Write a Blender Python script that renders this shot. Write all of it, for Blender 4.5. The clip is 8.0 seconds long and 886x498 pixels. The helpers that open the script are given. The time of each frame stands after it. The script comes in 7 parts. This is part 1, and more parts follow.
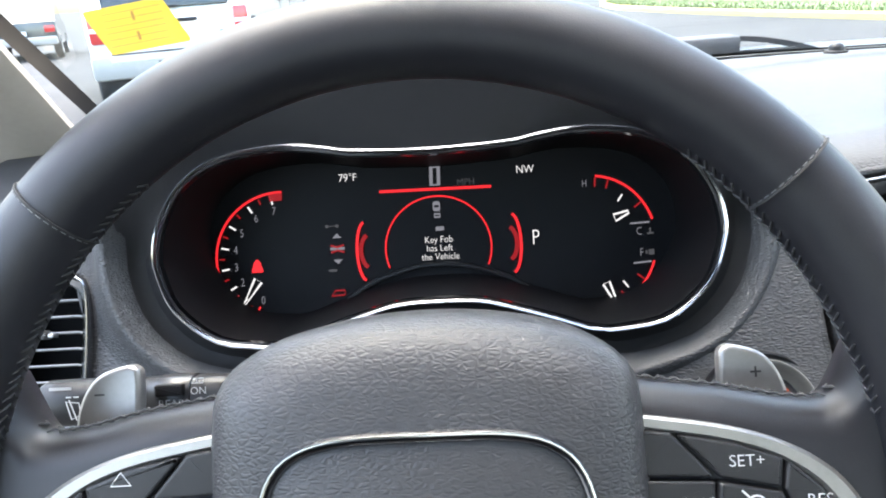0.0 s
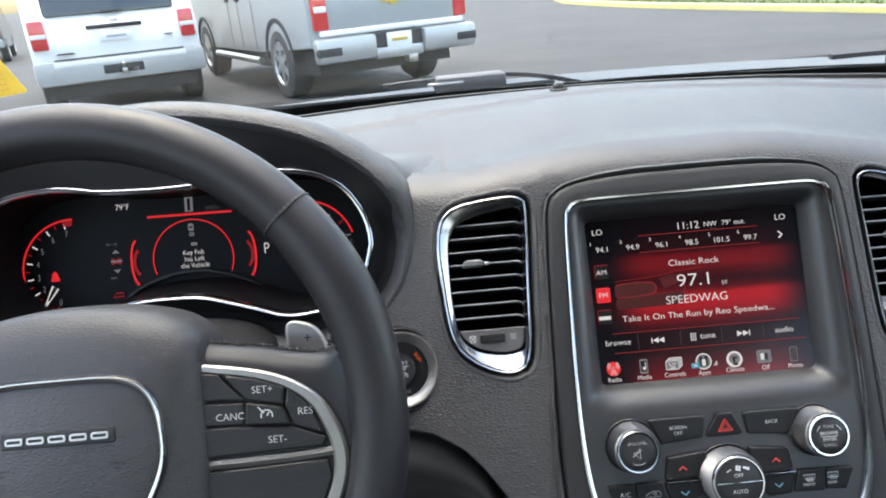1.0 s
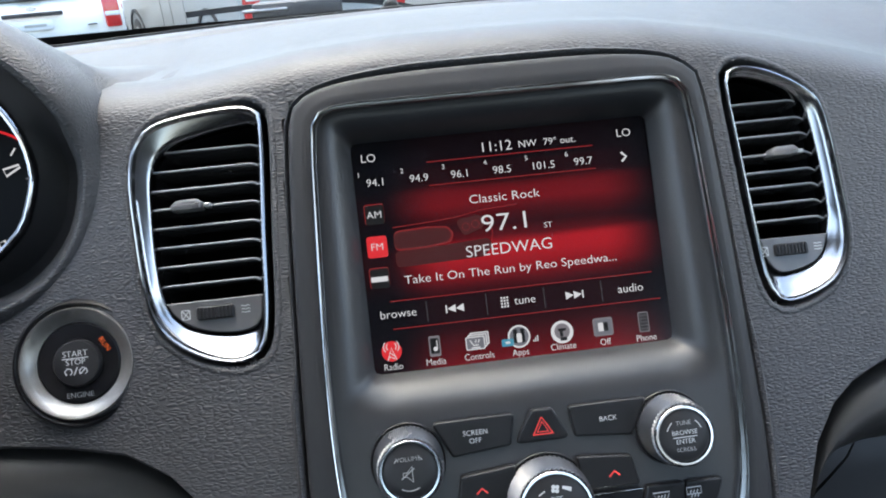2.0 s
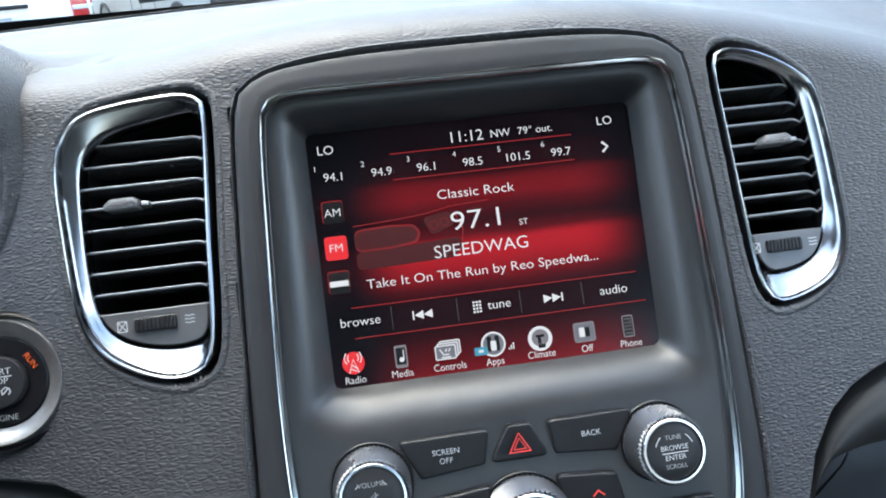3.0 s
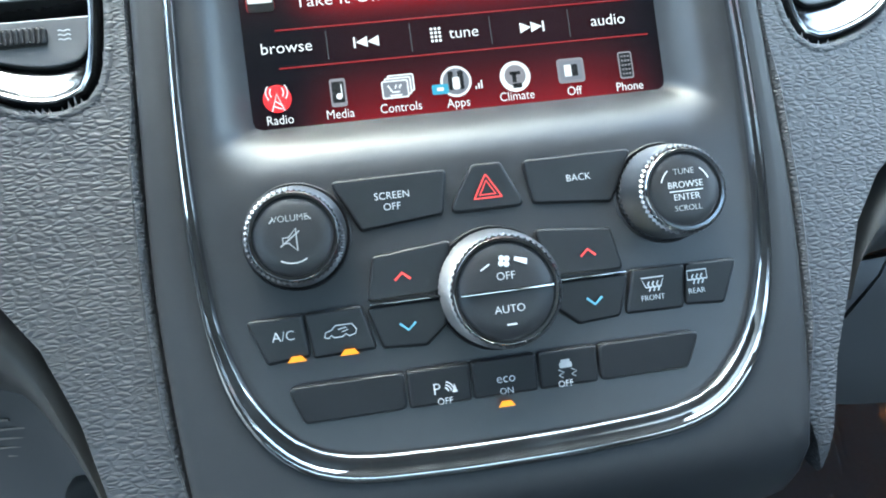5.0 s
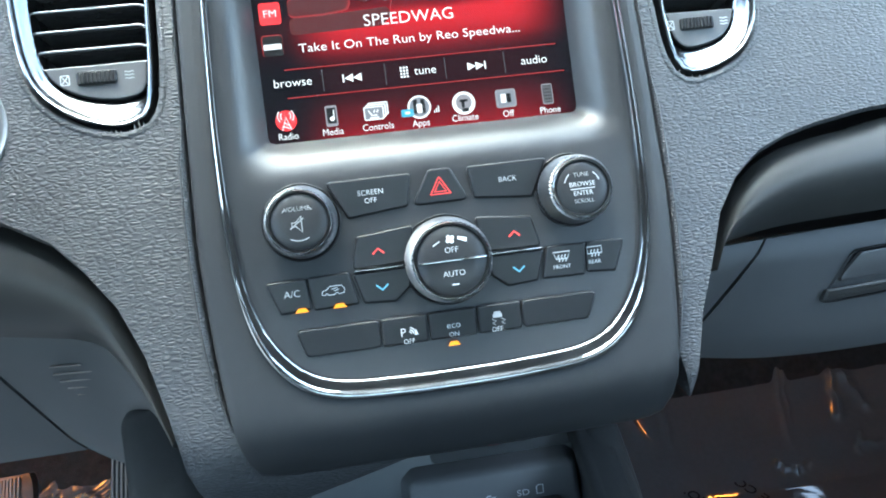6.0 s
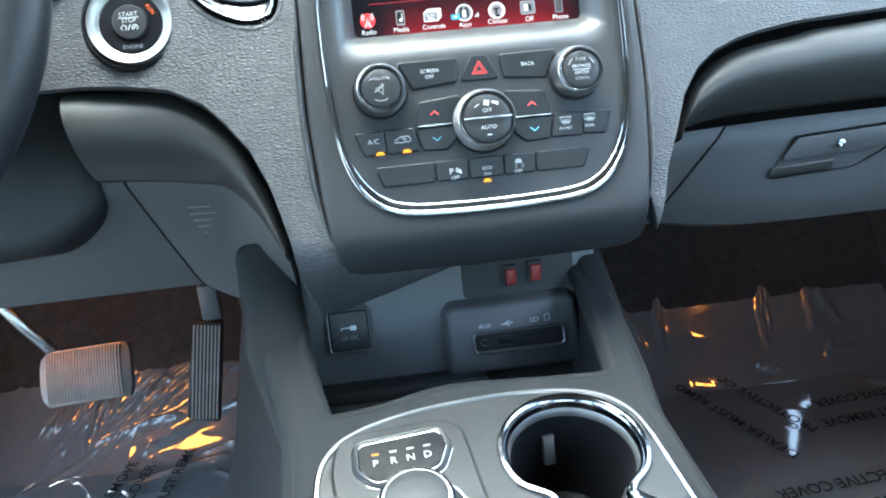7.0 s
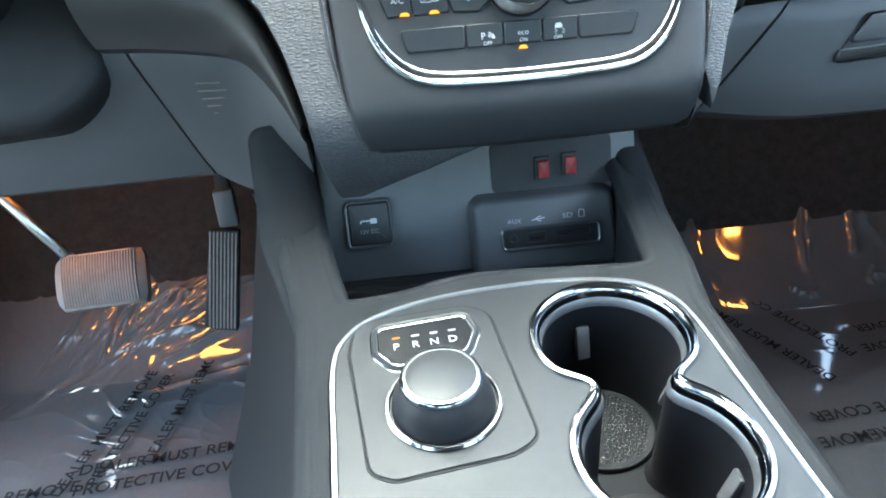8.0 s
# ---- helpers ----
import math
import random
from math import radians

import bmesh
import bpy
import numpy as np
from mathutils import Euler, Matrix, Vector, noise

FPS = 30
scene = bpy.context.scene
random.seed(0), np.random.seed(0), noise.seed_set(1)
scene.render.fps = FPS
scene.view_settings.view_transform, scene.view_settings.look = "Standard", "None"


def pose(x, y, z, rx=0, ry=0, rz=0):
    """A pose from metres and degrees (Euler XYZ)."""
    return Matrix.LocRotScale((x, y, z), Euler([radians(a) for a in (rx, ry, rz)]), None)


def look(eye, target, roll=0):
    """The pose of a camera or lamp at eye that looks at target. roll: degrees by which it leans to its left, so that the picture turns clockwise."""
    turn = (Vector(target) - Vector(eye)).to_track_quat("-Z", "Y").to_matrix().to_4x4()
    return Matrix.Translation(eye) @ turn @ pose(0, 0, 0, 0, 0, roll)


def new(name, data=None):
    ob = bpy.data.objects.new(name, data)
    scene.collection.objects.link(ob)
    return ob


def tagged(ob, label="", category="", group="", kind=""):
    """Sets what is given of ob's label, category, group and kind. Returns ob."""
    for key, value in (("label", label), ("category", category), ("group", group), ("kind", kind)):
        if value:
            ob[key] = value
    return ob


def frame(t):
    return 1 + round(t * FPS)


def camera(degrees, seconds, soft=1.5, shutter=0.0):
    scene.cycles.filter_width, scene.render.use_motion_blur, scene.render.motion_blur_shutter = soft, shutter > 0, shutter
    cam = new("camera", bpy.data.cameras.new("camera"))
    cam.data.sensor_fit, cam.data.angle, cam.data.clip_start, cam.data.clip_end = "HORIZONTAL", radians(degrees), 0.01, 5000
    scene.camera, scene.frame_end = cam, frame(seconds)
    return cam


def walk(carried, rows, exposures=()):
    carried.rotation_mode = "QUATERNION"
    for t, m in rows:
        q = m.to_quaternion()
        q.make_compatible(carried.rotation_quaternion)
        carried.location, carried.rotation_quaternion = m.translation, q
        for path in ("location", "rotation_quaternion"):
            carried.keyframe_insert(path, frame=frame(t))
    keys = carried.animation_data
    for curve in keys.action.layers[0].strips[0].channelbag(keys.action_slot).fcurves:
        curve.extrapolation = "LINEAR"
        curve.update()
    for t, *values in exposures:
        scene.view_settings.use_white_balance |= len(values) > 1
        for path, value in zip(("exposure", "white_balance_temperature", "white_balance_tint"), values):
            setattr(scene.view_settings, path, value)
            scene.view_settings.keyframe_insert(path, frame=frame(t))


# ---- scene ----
cam = camera(66.0, 8.0, 1.9)
PATH = [
    (0, (-0.416, 0.05, 1.392), (-0.5, 1.913, 0.67), -4.2),
    (0.3, (-0.387, -0.001, 1.413), (-0.468, 1.858, 0.683), -4.8),
    (0.5, (-0.354, -0.037, 1.426), (-0.405, 1.824, 0.695), -4.7),
    (0.7, (-0.303, -0.071, 1.438), (-0.338, 1.793, 0.713), -4.7),
    (1, (-0.21, -0.097, 1.445), (-0.203, 1.76, 0.703), -4.9),
    (1.2, (-0.155, -0.1, 1.429), (-0.119, 1.757, 0.687), -4.9),
    (1.5, (-0.101, -0.069, 1.404), (-0.026, 1.782, 0.65), -5.0),
    (1.8, (-0.084, -0.003, 1.361), (0.062, 1.843, 0.604), -4.6),
    (2, (-0.067, 0.039, 1.335), (0.063, 1.886, 0.578), -4.8),
    (2.2, (-0.058, 0.08, 1.323), (0.093, 1.925, 0.566), -4.7),
    (3.3, (-0.057, 0.059, 1.324), (0.135, 1.888, 0.538), -4.7),
    (3.5, (-0.056, 0.029, 1.307), (0.14, 1.855, 0.515), -4.6),
    (4, (-0.058, 0.026, 1.248), (0.147, 1.848, 0.451), -4.5),
    (4.2, (-0.058, 0.041, 1.226), (0.151, 1.876, 0.459), -4.5),
    (4.5, (-0.049, 0.075, 1.2), (0.155, 1.894, 0.396), -4.4),
    (4.7, (-0.047, 0.095, 1.188), (0.156, 1.911, 0.374), -4.4),
    (5.8, (-0.046, 0.059, 1.2), (0.177, 1.87, 0.381), -4.9),
    (6, (-0.04, 0.0, 1.221), (0.168, 1.808, 0.391), -4.6),
    (6.2, (-0.042, -0.064, 1.236), (0.139, 1.741, 0.392), -4.4),
    (6.5, (-0.068, -0.132, 1.244), (0.115, 1.664, 0.383), -4.3),
    (6.7, (-0.078, -0.15, 1.231), (0.096, 1.633, 0.343), -4.2),
    (7, (-0.081, -0.163, 1.211), (0.076, 1.615, 0.309), -4.3),
    (7.2, (-0.084, -0.166, 1.194), (0.063, 1.598, 0.263), -4.2),
    (7.5, (-0.091, -0.164, 1.171), (0.032, 1.583, 0.205), -4.3),
    (7.7, (-0.091, -0.156, 1.161), (0.016, 1.575, 0.164), -4.4),
    (8, (-0.087, -0.146, 1.153), (-0.011, 1.556, 0.107), -4.6),
]
EXPOSURES = [(0.0, 3.55, 6600, 8), (0.5, 3.22, 6750, 8), (1.0, 2.8, 6750, 9), (1.5, 2.7, 6650, 9), (2.0, 2.7, 6350, 8), (3.5, 3.25, 6050, 3), (4.5, 3.6, 5800, -3), (6.0, 4.0, 5750, -5), (7.0, 4.25, 5800, -5), (8.0, 4.4, 5950, -5)]
walk(cam, [(t, look(eye, target, roll)) for t, eye, target, roll in PATH], EXPOSURES)

# ---- world, sun and large lights ----
GROUND = 0.20
world = bpy.data.worlds.new("sky")
scene.world = world
world.use_nodes = True
wn, wl = world.node_tree.nodes, world.node_tree.links
sky = wn.new("ShaderNodeTexSky")
sky.sky_type, sky.sun_disc = "NISHITA", False
sky.sun_elevation, sky.sun_rotation = radians(72), radians(-28)
sky.air_density, sky.dust_density, sky.ozone_density = 1.2, 3.5, 0.8
wl.new(sky.outputs["Color"], wn["Background"].inputs["Color"])
wn["Background"].inputs["Strength"].default_value = 0.15

sun_data = bpy.data.lights.new("sun", "SUN")
sun_data.energy, sun_data.angle, sun_data.color = 0.5, radians(70), (1.0, 0.97, 0.93)
sun = new("sun", sun_data)
sun.matrix_world = look((-1.4, 2.6, 9.0), (0, 0, 0))

# the sky's light in the openings of the front doors, the rear doors and the tailgate
WINDOWS = [
    ((-.93, .04, 1.50), (.0, .25, .95), .85, .50, 0.22),
    ((-.93, .22, .92), (-.30, .60, .55), .55, .55, 0.06),
    ((.93, .22, 1.50), (.0, .50, .80), .60, .46, 0.42),
    ((-.93, -1.12, 1.52), (.0, .35, .95), .80, .46, 0.04),
    ((.93, -1.12, 1.52), (.45, .60, .50), .80, .46, 0.20),
    ((.0, -2.32, 1.47), (.0, .35, 1.0), 1.25, .44, 0.08),
]
for place, target, sx, sy, power in WINDOWS:
    data = bpy.data.lights.new("window_light", "AREA")
    data.shape, data.size, data.size_y, data.energy, data.color = "RECTANGLE", sx, sy, power, (0.92, 0.96, 1.0)
    new("window_light", data).matrix_world = look(place, target)

# ---- small building helpers ----
def part(name, bm, material, parent, label="", smooth=True, m=None):
    """One mesh object out of a bmesh, under a thing or a part."""
    data = bpy.data.meshes.new(name)
    bmesh.ops.recalc_face_normals(bm, faces=bm.faces)
    bm.to_mesh(data)
    bm.free()
    data.materials.append(material)
    if smooth:
        data.shade_smooth()
        data.set_sharp_from_angle(angle=radians(38))
    ob = new(name, data)
    if parent is not None:
        ob.parent = parent
    if m is not None:
        ob.matrix_basis = m
    if label:
        ob["label"] = label
    return ob


def thing(name, m, label, category, group="", kind=""):
    ob = new(name)
    ob.empty_display_size = 0.02
    ob.matrix_basis = m
    return tagged(ob, label, category, group, kind)


def axes(o, u, v):
    """The pose whose x lies along u, y along v, at o."""
    u = Vector(u).normalized()
    n = u.cross(Vector(v)).normalized()
    v = n.cross(u)
    m = Matrix((u, v, n)).transposed().to_4x4()
    m.translation = o
    return m


def tilted(o, degrees, yaw=0.0):
    """A pose whose y climbs away from the driver, that many degrees off the upright."""
    a = radians(degrees)
    m = axes((0, 0, 0), (1, 0, 0), (0, math.sin(a), math.cos(a)))
    return Matrix.Translation(o) @ Matrix.Rotation(radians(yaw), 4, "Z") @ m


def curve_round(pts, n=8, closed=True):
    """A smooth curve through the points."""
    p = [Vector(q) for q in pts]
    k, out = len(p), []
    for i in range(k if closed else k - 1):
        a, b = p[i], p[(i + 1) % k]
        z = p[i - 1] if (closed or i > 0) else a * 2 - b
        c = p[(i + 2) % k] if (closed or i + 2 < k) else b * 2 - a
        for j in range(n):
            t = j / n
            out.append(0.5 * ((2 * a) + (b - z) * t + (2 * z - 5 * a + 4 * b - c) * t * t + (3 * a - z - 3 * b + c) * t ** 3))
    if not closed:
        out.append(p[-1].copy())
    return out


def corners(pts, r, n=6):
    """A polygon with its corners rounded; r is one radius or one for each corner."""
    out, k = [], len(pts)
    for i in range(k):
        a, b, c = Vector(pts[i - 1]), Vector(pts[i]), Vector(pts[(i + 1) % k])
        rr = r[i] if isinstance(r, (list, tuple)) else r
        d, e = (a - b), (c - b)
        half = d.angle(e) / 2
        cut = min(rr / max(math.tan(half), 1e-3), d.length * 0.48, e.length * 0.48)
        s, f = b + d.normalized() * cut, b + e.normalized() * cut
        for j in range(n + 1):
            t = j / n
            out.append((1 - t) ** 2 * s + 2 * t * (1 - t) * b + t * t * f)
    return out


def box2(w, h, r, u=0.0, v=0.0, n=5):
    return corners([(u - w / 2, v - h / 2), (u + w / 2, v - h / 2), (u + w / 2, v + h / 2), (u - w / 2, v + h / 2)], r, n)


def ring2(r, n=40, u=0.0, v=0.0, ry=None):
    return [Vector((u + r * math.cos(2 * math.pi * i / n), v + (ry or r) * math.sin(2 * math.pi * i / n))) for i in range(n)]


def area2(pts):
    return sum(pts[i - 1].x * pts[i].y - pts[i].x * pts[i - 1].y for i in range(len(pts))) / 2


def grown(pts, d):
    """The outline moved outwards by d."""
    s, out, k = (1 if area2(pts) > 0 else -1), [], len(pts)
    for i in range(k):
        e = pts[(i + 1) % k] - pts[i - 1]
        e = e.normalized() if e.length > 1e-9 else Vector((1, 0))
        out.append(pts[i] + Vector((e.y, -e.x)) * d * s)
    return out


def up3(pts, h):
    return [Vector((p.x, p.y, h(p.x, p.y) if callable(h) else h)) for p in pts]


def loft(rings, closed=True, cap0=False, cap1=False, bm=None, loop=False):
    """A skin over rings of equal count. loop: the last ring joins the first."""
    bm = bm or bmesh.new()
    vs = [[bm.verts.new(p) for p in r] for r in rings]
    k = len(rings[0])
    pairs = list(zip(vs, vs[1:])) + ([(vs[-1], vs[0])] if loop else [])
    for a, b in pairs:
        for i in range(k if closed else k - 1):
            j = (i + 1) % k
            bm.faces.new((a[i], a[j], b[j], b[i]))
    if cap0:
        bm.faces.new(vs[0][::-1])
    if cap1:
        bm.faces.new(vs[-1])
    return bm


def prism(outline, h0, h1, b=0.001, bm=None, dome=0.0, steps=3):
    """A plate from h0 to h1 with a rounded upper edge; dome lifts its middle."""
    rings = [up3(outline, h0), up3(outline, h1 - b)]
    for i in range(1, steps + 1):
        a = math.pi / 2 * i / steps
        rings.append(up3(grown(outline, -b * (1 - math.cos(a))), h1 - b + b * math.sin(a)))
    if not dome:
        rings.append(up3(grown(outline, -b * 1.3), h1))
    if dome:
        c = sum((p for p in outline), Vector((0, 0))) / len(outline)
        last = rings[-1]
        for f in (0.8, 0.55, 0.3, 0.1):
            rings.append([Vector((c.x + (p.x - c.x) * f, c.y + (p.y - c.y) * f, h1 + dome * (1 - f * f))) for p in last])
    return loft(rings, cap0=True, cap1=True, bm=bm)


def plate(outer, holes, h0, h1, bm=None):
    """A flat plate with holes, from h0 to h1."""
    bm = bm or bmesh.new()
    flat = bmesh.new()
    edges = []
    for pts in (outer, *holes):
        vs = [flat.verts.new((p.x, p.y, 0)) for p in pts]
        edges += [flat.edges.new((vs[i - 1], vs[i])) for i in range(len(vs))]
    bmesh.ops.triangle_fill(flat, edges=edges, use_beauty=True)
    flat.verts.index_update()
    co = [v.co.copy() for v in flat.verts]
    tri = [[v.index for v in f.verts] for f in flat.faces]
    flat.free()
    top = [bm.verts.new((c.x, c.y, h1(c.x, c.y) if callable(h1) else h1)) for c in co]
    for t in tri:
        bm.faces.new([top[i] for i in t])
    low = [bm.verts.new((c.x, c.y, h0(c.x, c.y) if callable(h0) else h0)) for c in co]
    for t in tri:
        bm.faces.new([low[i] for i in t[::-1]])
    start = 0
    for pts in (outer, *holes):
        k = len(pts)
        for i in range(k):
            a, c = start + i, start + (i + 1) % k
            bm.faces.new((top[a], top[c], low[c], low[a]))
        start += k
    return bm


def sweep(path, section, closed=True, up=(0, 0, 1), bm=None, scale=None, caps=True):
    """A section (across, up) carried along a path of 3D points."""
    rings, k = [], len(path)
    up = Vector(up)
    for i in range(k):
        a = path[i - 1] if (closed or i > 0) else path[i]
        b = path[(i + 1) % k] if (closed or i + 1 < k) else path[i]
        t = (b - a).normalized()
        side = t.cross(up)
        side = side.normalized() if side.length > 1e-6 else Vector((1, 0, 0))
        n = side.cross(t)
        s = scale[i] if scale else 1.0
        rings.append([path[i] + side * p[0] * s + n * p[1] * s for p in section])
    return loft(rings, bm=bm, loop=closed, cap0=(not closed and caps), cap1=(not closed and caps))


def round_sec(r, n=10, ry=None):
    return [(r * math.cos(2 * math.pi * i / n), (ry or r) * math.sin(2 * math.pi * i / n)) for i in range(n)]


def lathe(profile, n=48, bm=None, u=0.0, v=0.0):
    """Turned about z through (u, v): rows of radius and height."""
    rings = [[Vector((u + r * math.cos(2 * math.pi * i / n), v + r * math.sin(2 * math.pi * i / n), h)) for i in range(n)] for r, h in profile]
    return loft(rings, cap0=True, cap1=True, bm=bm)


def block(x0, x1, y0, y1, z0, z1, b=0.0, bm=None, seg=2):
    bm = bm or bmesh.new()
    made = bmesh.ops.create_cube(bm, size=1.0)["verts"]
    for v in made:
        v.co = Vector(((x0 + x1) / 2 + v.co.x * (x1 - x0), (y0 + y1) / 2 + v.co.y * (y1 - y0), (z0 + z1) / 2 + v.co.z * (z1 - z0)))
    if b:
        edges = list({e for v in made for e in v.link_edges})
        bmesh.ops.bevel(bm, geom=edges, offset=b, segments=seg, profile=0.5, affect="EDGES")
    return bm


WRITING = []


def write(text, size, u, v, h, material, parent, name="lettering", turn=0.0, label="", wide=1.0, thin=.012):
    """Raised flat lettering, centred at u, v of its parent's plane."""
    data = bpy.data.curves.new(name, "FONT")
    data.body, data.size, data.extrude = text, size, 0.00008
    data.align_x, data.align_y = "CENTER", "CENTER"
    data.resolution_u, data.offset = 3, -thin * size
    ob = new(name, data)
    ob.parent = parent
    ob.matrix_basis = Matrix.Translation((u, v, h)) @ Matrix.Rotation(radians(turn), 4, "Z") @ Matrix.Diagonal((wide, 1, 1, 1))
    data.materials.append(material)
    if label:
        ob["label"] = label
    WRITING.append(ob)
    return ob


def settle_writing():
    """Turns all lettering into meshes."""
    deps = bpy.context.evaluated_depsgraph_get()
    made = [(ob, bpy.data.meshes.new_from_object(ob.evaluated_get(deps))) for ob in WRITING]
    for ob, mesh in made:
        name, par, basis, tag = ob.name, ob.parent, ob.matrix_basis.copy(), ob.get("label", "")
        data = ob.data
        bpy.data.objects.remove(ob)
        bpy.data.curves.remove(data)
        mesh.name = "lettering"
        ob = new(name, mesh)
        ob.parent, ob.matrix_basis = par, basis
        if tag:
            ob["label"] = tag


def marks(name, parent, material, h, strokes, width, label="", thick=0.00012):
    """A drawn sign: strokes are open polylines or, ending in their first point, closed ones."""
    bm = bmesh.new()
    for s in strokes:
        p = [Vector((*q, h)) for q in s]
        shut = (p[0] - p[-1]).length < 1e-7
        sweep(p[:-1] if shut else p, [(-width / 2, 0), (width / 2, 0), (width / 2, thick), (-width / 2, thick)], closed=shut, bm=bm)
    return part(name, bm, material, parent, label, smooth=False)


def fill(name, parent, material, h, outlines, label="", thick=0.00012):
    """A drawn sign of filled outlines."""
    bm = bmesh.new()
    for o in outlines:
        o = [Vector(p) for p in o]
        loft([up3(o, h), up3(o, h + thick)], cap0=True, cap1=True, bm=bm)
    return part(name, bm, material, parent, label, smooth=False)


def arc(u, v, r, a0, a1, n=14, ry=None):
    return [(u + r * math.cos(radians(a0 + (a1 - a0) * i / n)), v + (ry or r) * math.sin(radians(a0 + (a1 - a0) * i / n))) for i in range(n + 1)]


# ---- materials ----
def material(name, colour, rough=0.5, metal=0.0, coat=0.0, spec=0.5):
    m = bpy.data.materials.new(name)
    m.use_nodes = True
    b = m.node_tree.nodes["Principled BSDF"]
    b.inputs["Base Color"].default_value = (*colour, 1)
    b.inputs["Roughness"].default_value = rough
    b.inputs["Metallic"].default_value = metal
    b.inputs["Coat Weight"].default_value = coat
    b.inputs["Specular IOR Level"].default_value = spec
    return m


def link(m, a, b):
    m.node_tree.links.new(a, b)


def node(m, kind, **values):
    n = m.node_tree.nodes.new(kind)
    for key, value in values.items():
        n.inputs[key.replace("_", " ")].default_value = value
    return n


def worn(m, low, high, scale=9.0, rough=None, fine=140.0):
    """Colour and roughness vary at two scales."""
    b = m.node_tree.nodes["Principled BSDF"]
    tc = node(m, "ShaderNodeTexCoord")
    big = node(m, "ShaderNodeTexNoise", Scale=scale, Detail=5.0, Roughness=0.6)
    small = node(m, "ShaderNodeTexNoise", Scale=fine, Detail=3.0, Roughness=0.6)
    add = node(m, "ShaderNodeMath")
    add.operation = "MULTIPLY_ADD"
    add.inputs[1].default_value, add.inputs[2].default_value = 0.35, 0.0
    link(m, tc.outputs["Object"], big.inputs["Vector"])
    link(m, tc.outputs["Object"], small.inputs["Vector"])
    link(m, small.outputs["Fac"], add.inputs[0])
    both = node(m, "ShaderNodeMath")
    both.operation = "MULTIPLY_ADD"
    both.inputs[1].default_value = 0.65
    link(m, big.outputs["Fac"], both.inputs[0])
    link(m, add.outputs[0], both.inputs[2])
    ramp = node(m, "ShaderNodeMapRange")
    ramp.inputs["From Min"].default_value, ramp.inputs["From Max"].default_value = 0.3, 0.7
    link(m, both.outputs[0], ramp.inputs["Value"])
    mix = node(m, "ShaderNodeMix")
    mix.data_type = "RGBA"
    mix.inputs["A"].default_value, mix.inputs["B"].default_value = (*low, 1), (*high, 1)
    link(m, ramp.outputs["Result"], mix.inputs["Factor"])
    link(m, mix.outputs["Result"], b.inputs["Base Color"])
    if rough:
        rr = node(m, "ShaderNodeMapRange")
        rr.inputs["To Min"].default_value, rr.inputs["To Max"].default_value = rough
        link(m, both.outputs[0], rr.inputs["Value"])
        rr.inputs["From Min"].default_value, rr.inputs["From Max"].default_value = 0.3, 0.7
        link(m, rr.outputs["Result"], b.inputs["Roughness"])
    return m


def grained(m, scale=420.0, stretch=(0.55, 1.0, 1.0), strength=0.5, distance=0.0006, warp=0.0016, fine=0.2, soft=0.28, calm=0.0):
    """Moulded leather grain: wrinkled cells, longer one way, with fine pitting."""
    b = m.node_tree.nodes["Principled BSDF"]
    tc = node(m, "ShaderNodeTexCoord")
    wob = node(m, "ShaderNodeTexNoise", Scale=scale * 0.35, Detail=2.0)
    sc = node(m, "ShaderNodeVectorMath")
    sc.operation = "MULTIPLY_ADD"
    sc.inputs[1].default_value = (warp, warp, warp)
    link(m, tc.outputs["Object"], wob.inputs["Vector"])
    link(m, wob.outputs["Color"], sc.inputs[0])
    link(m, tc.outputs["Object"], sc.inputs[2])
    mp = node(m, "ShaderNodeMapping")
    mp.inputs["Scale"].default_value = stretch
    link(m, sc.outputs[0], mp.inputs["Vector"])
    vo = node(m, "ShaderNodeTexVoronoi", Scale=scale)
    vo.feature = "DISTANCE_TO_EDGE"
    link(m, mp.outputs["Vector"], vo.inputs["Vector"])
    cl = node(m, "ShaderNodeMapRange")
    cl.inputs["From Max"].default_value = soft
    cl.interpolation_type = "SMOOTHSTEP"
    link(m, vo.outputs["Distance"], cl.inputs["Value"])
    ns = node(m, "ShaderNodeTexNoise", Scale=scale * 3.0, Detail=2.0)
    link(m, tc.outputs["Object"], ns.inputs["Vector"])
    ad = node(m, "ShaderNodeMath")
    ad.operation = "MULTIPLY_ADD"
    ad.inputs[1].default_value = fine
    link(m, ns.outputs["Fac"], ad.inputs[0])
    link(m, cl.outputs["Result"], ad.inputs[2])
    bump = node(m, "ShaderNodeBump", Strength=strength, Distance=distance)
    link(m, ad.outputs[0], bump.inputs["Height"])
    link(m, bump.outputs["Normal"], b.inputs["Normal"])
    if calm:
        # the mould's grain fades out on the upper side of the piece
        geo = node(m, "ShaderNodeNewGeometry")
        sep = node(m, "ShaderNodeSeparateXYZ")
        link(m, geo.outputs["True Normal"], sep.inputs[0])
        fade = node(m, "ShaderNodeMapRange")
        fade.inputs["From Min"].default_value, fade.inputs["From Max"].default_value = 0.62, 0.92
        fade.inputs["To Min"].default_value, fade.inputs["To Max"].default_value = strength, strength * calm
        link(m, sep.outputs["Z"], fade.inputs["Value"])
        link(m, fade.outputs["Result"], bump.inputs["Strength"])
    return m


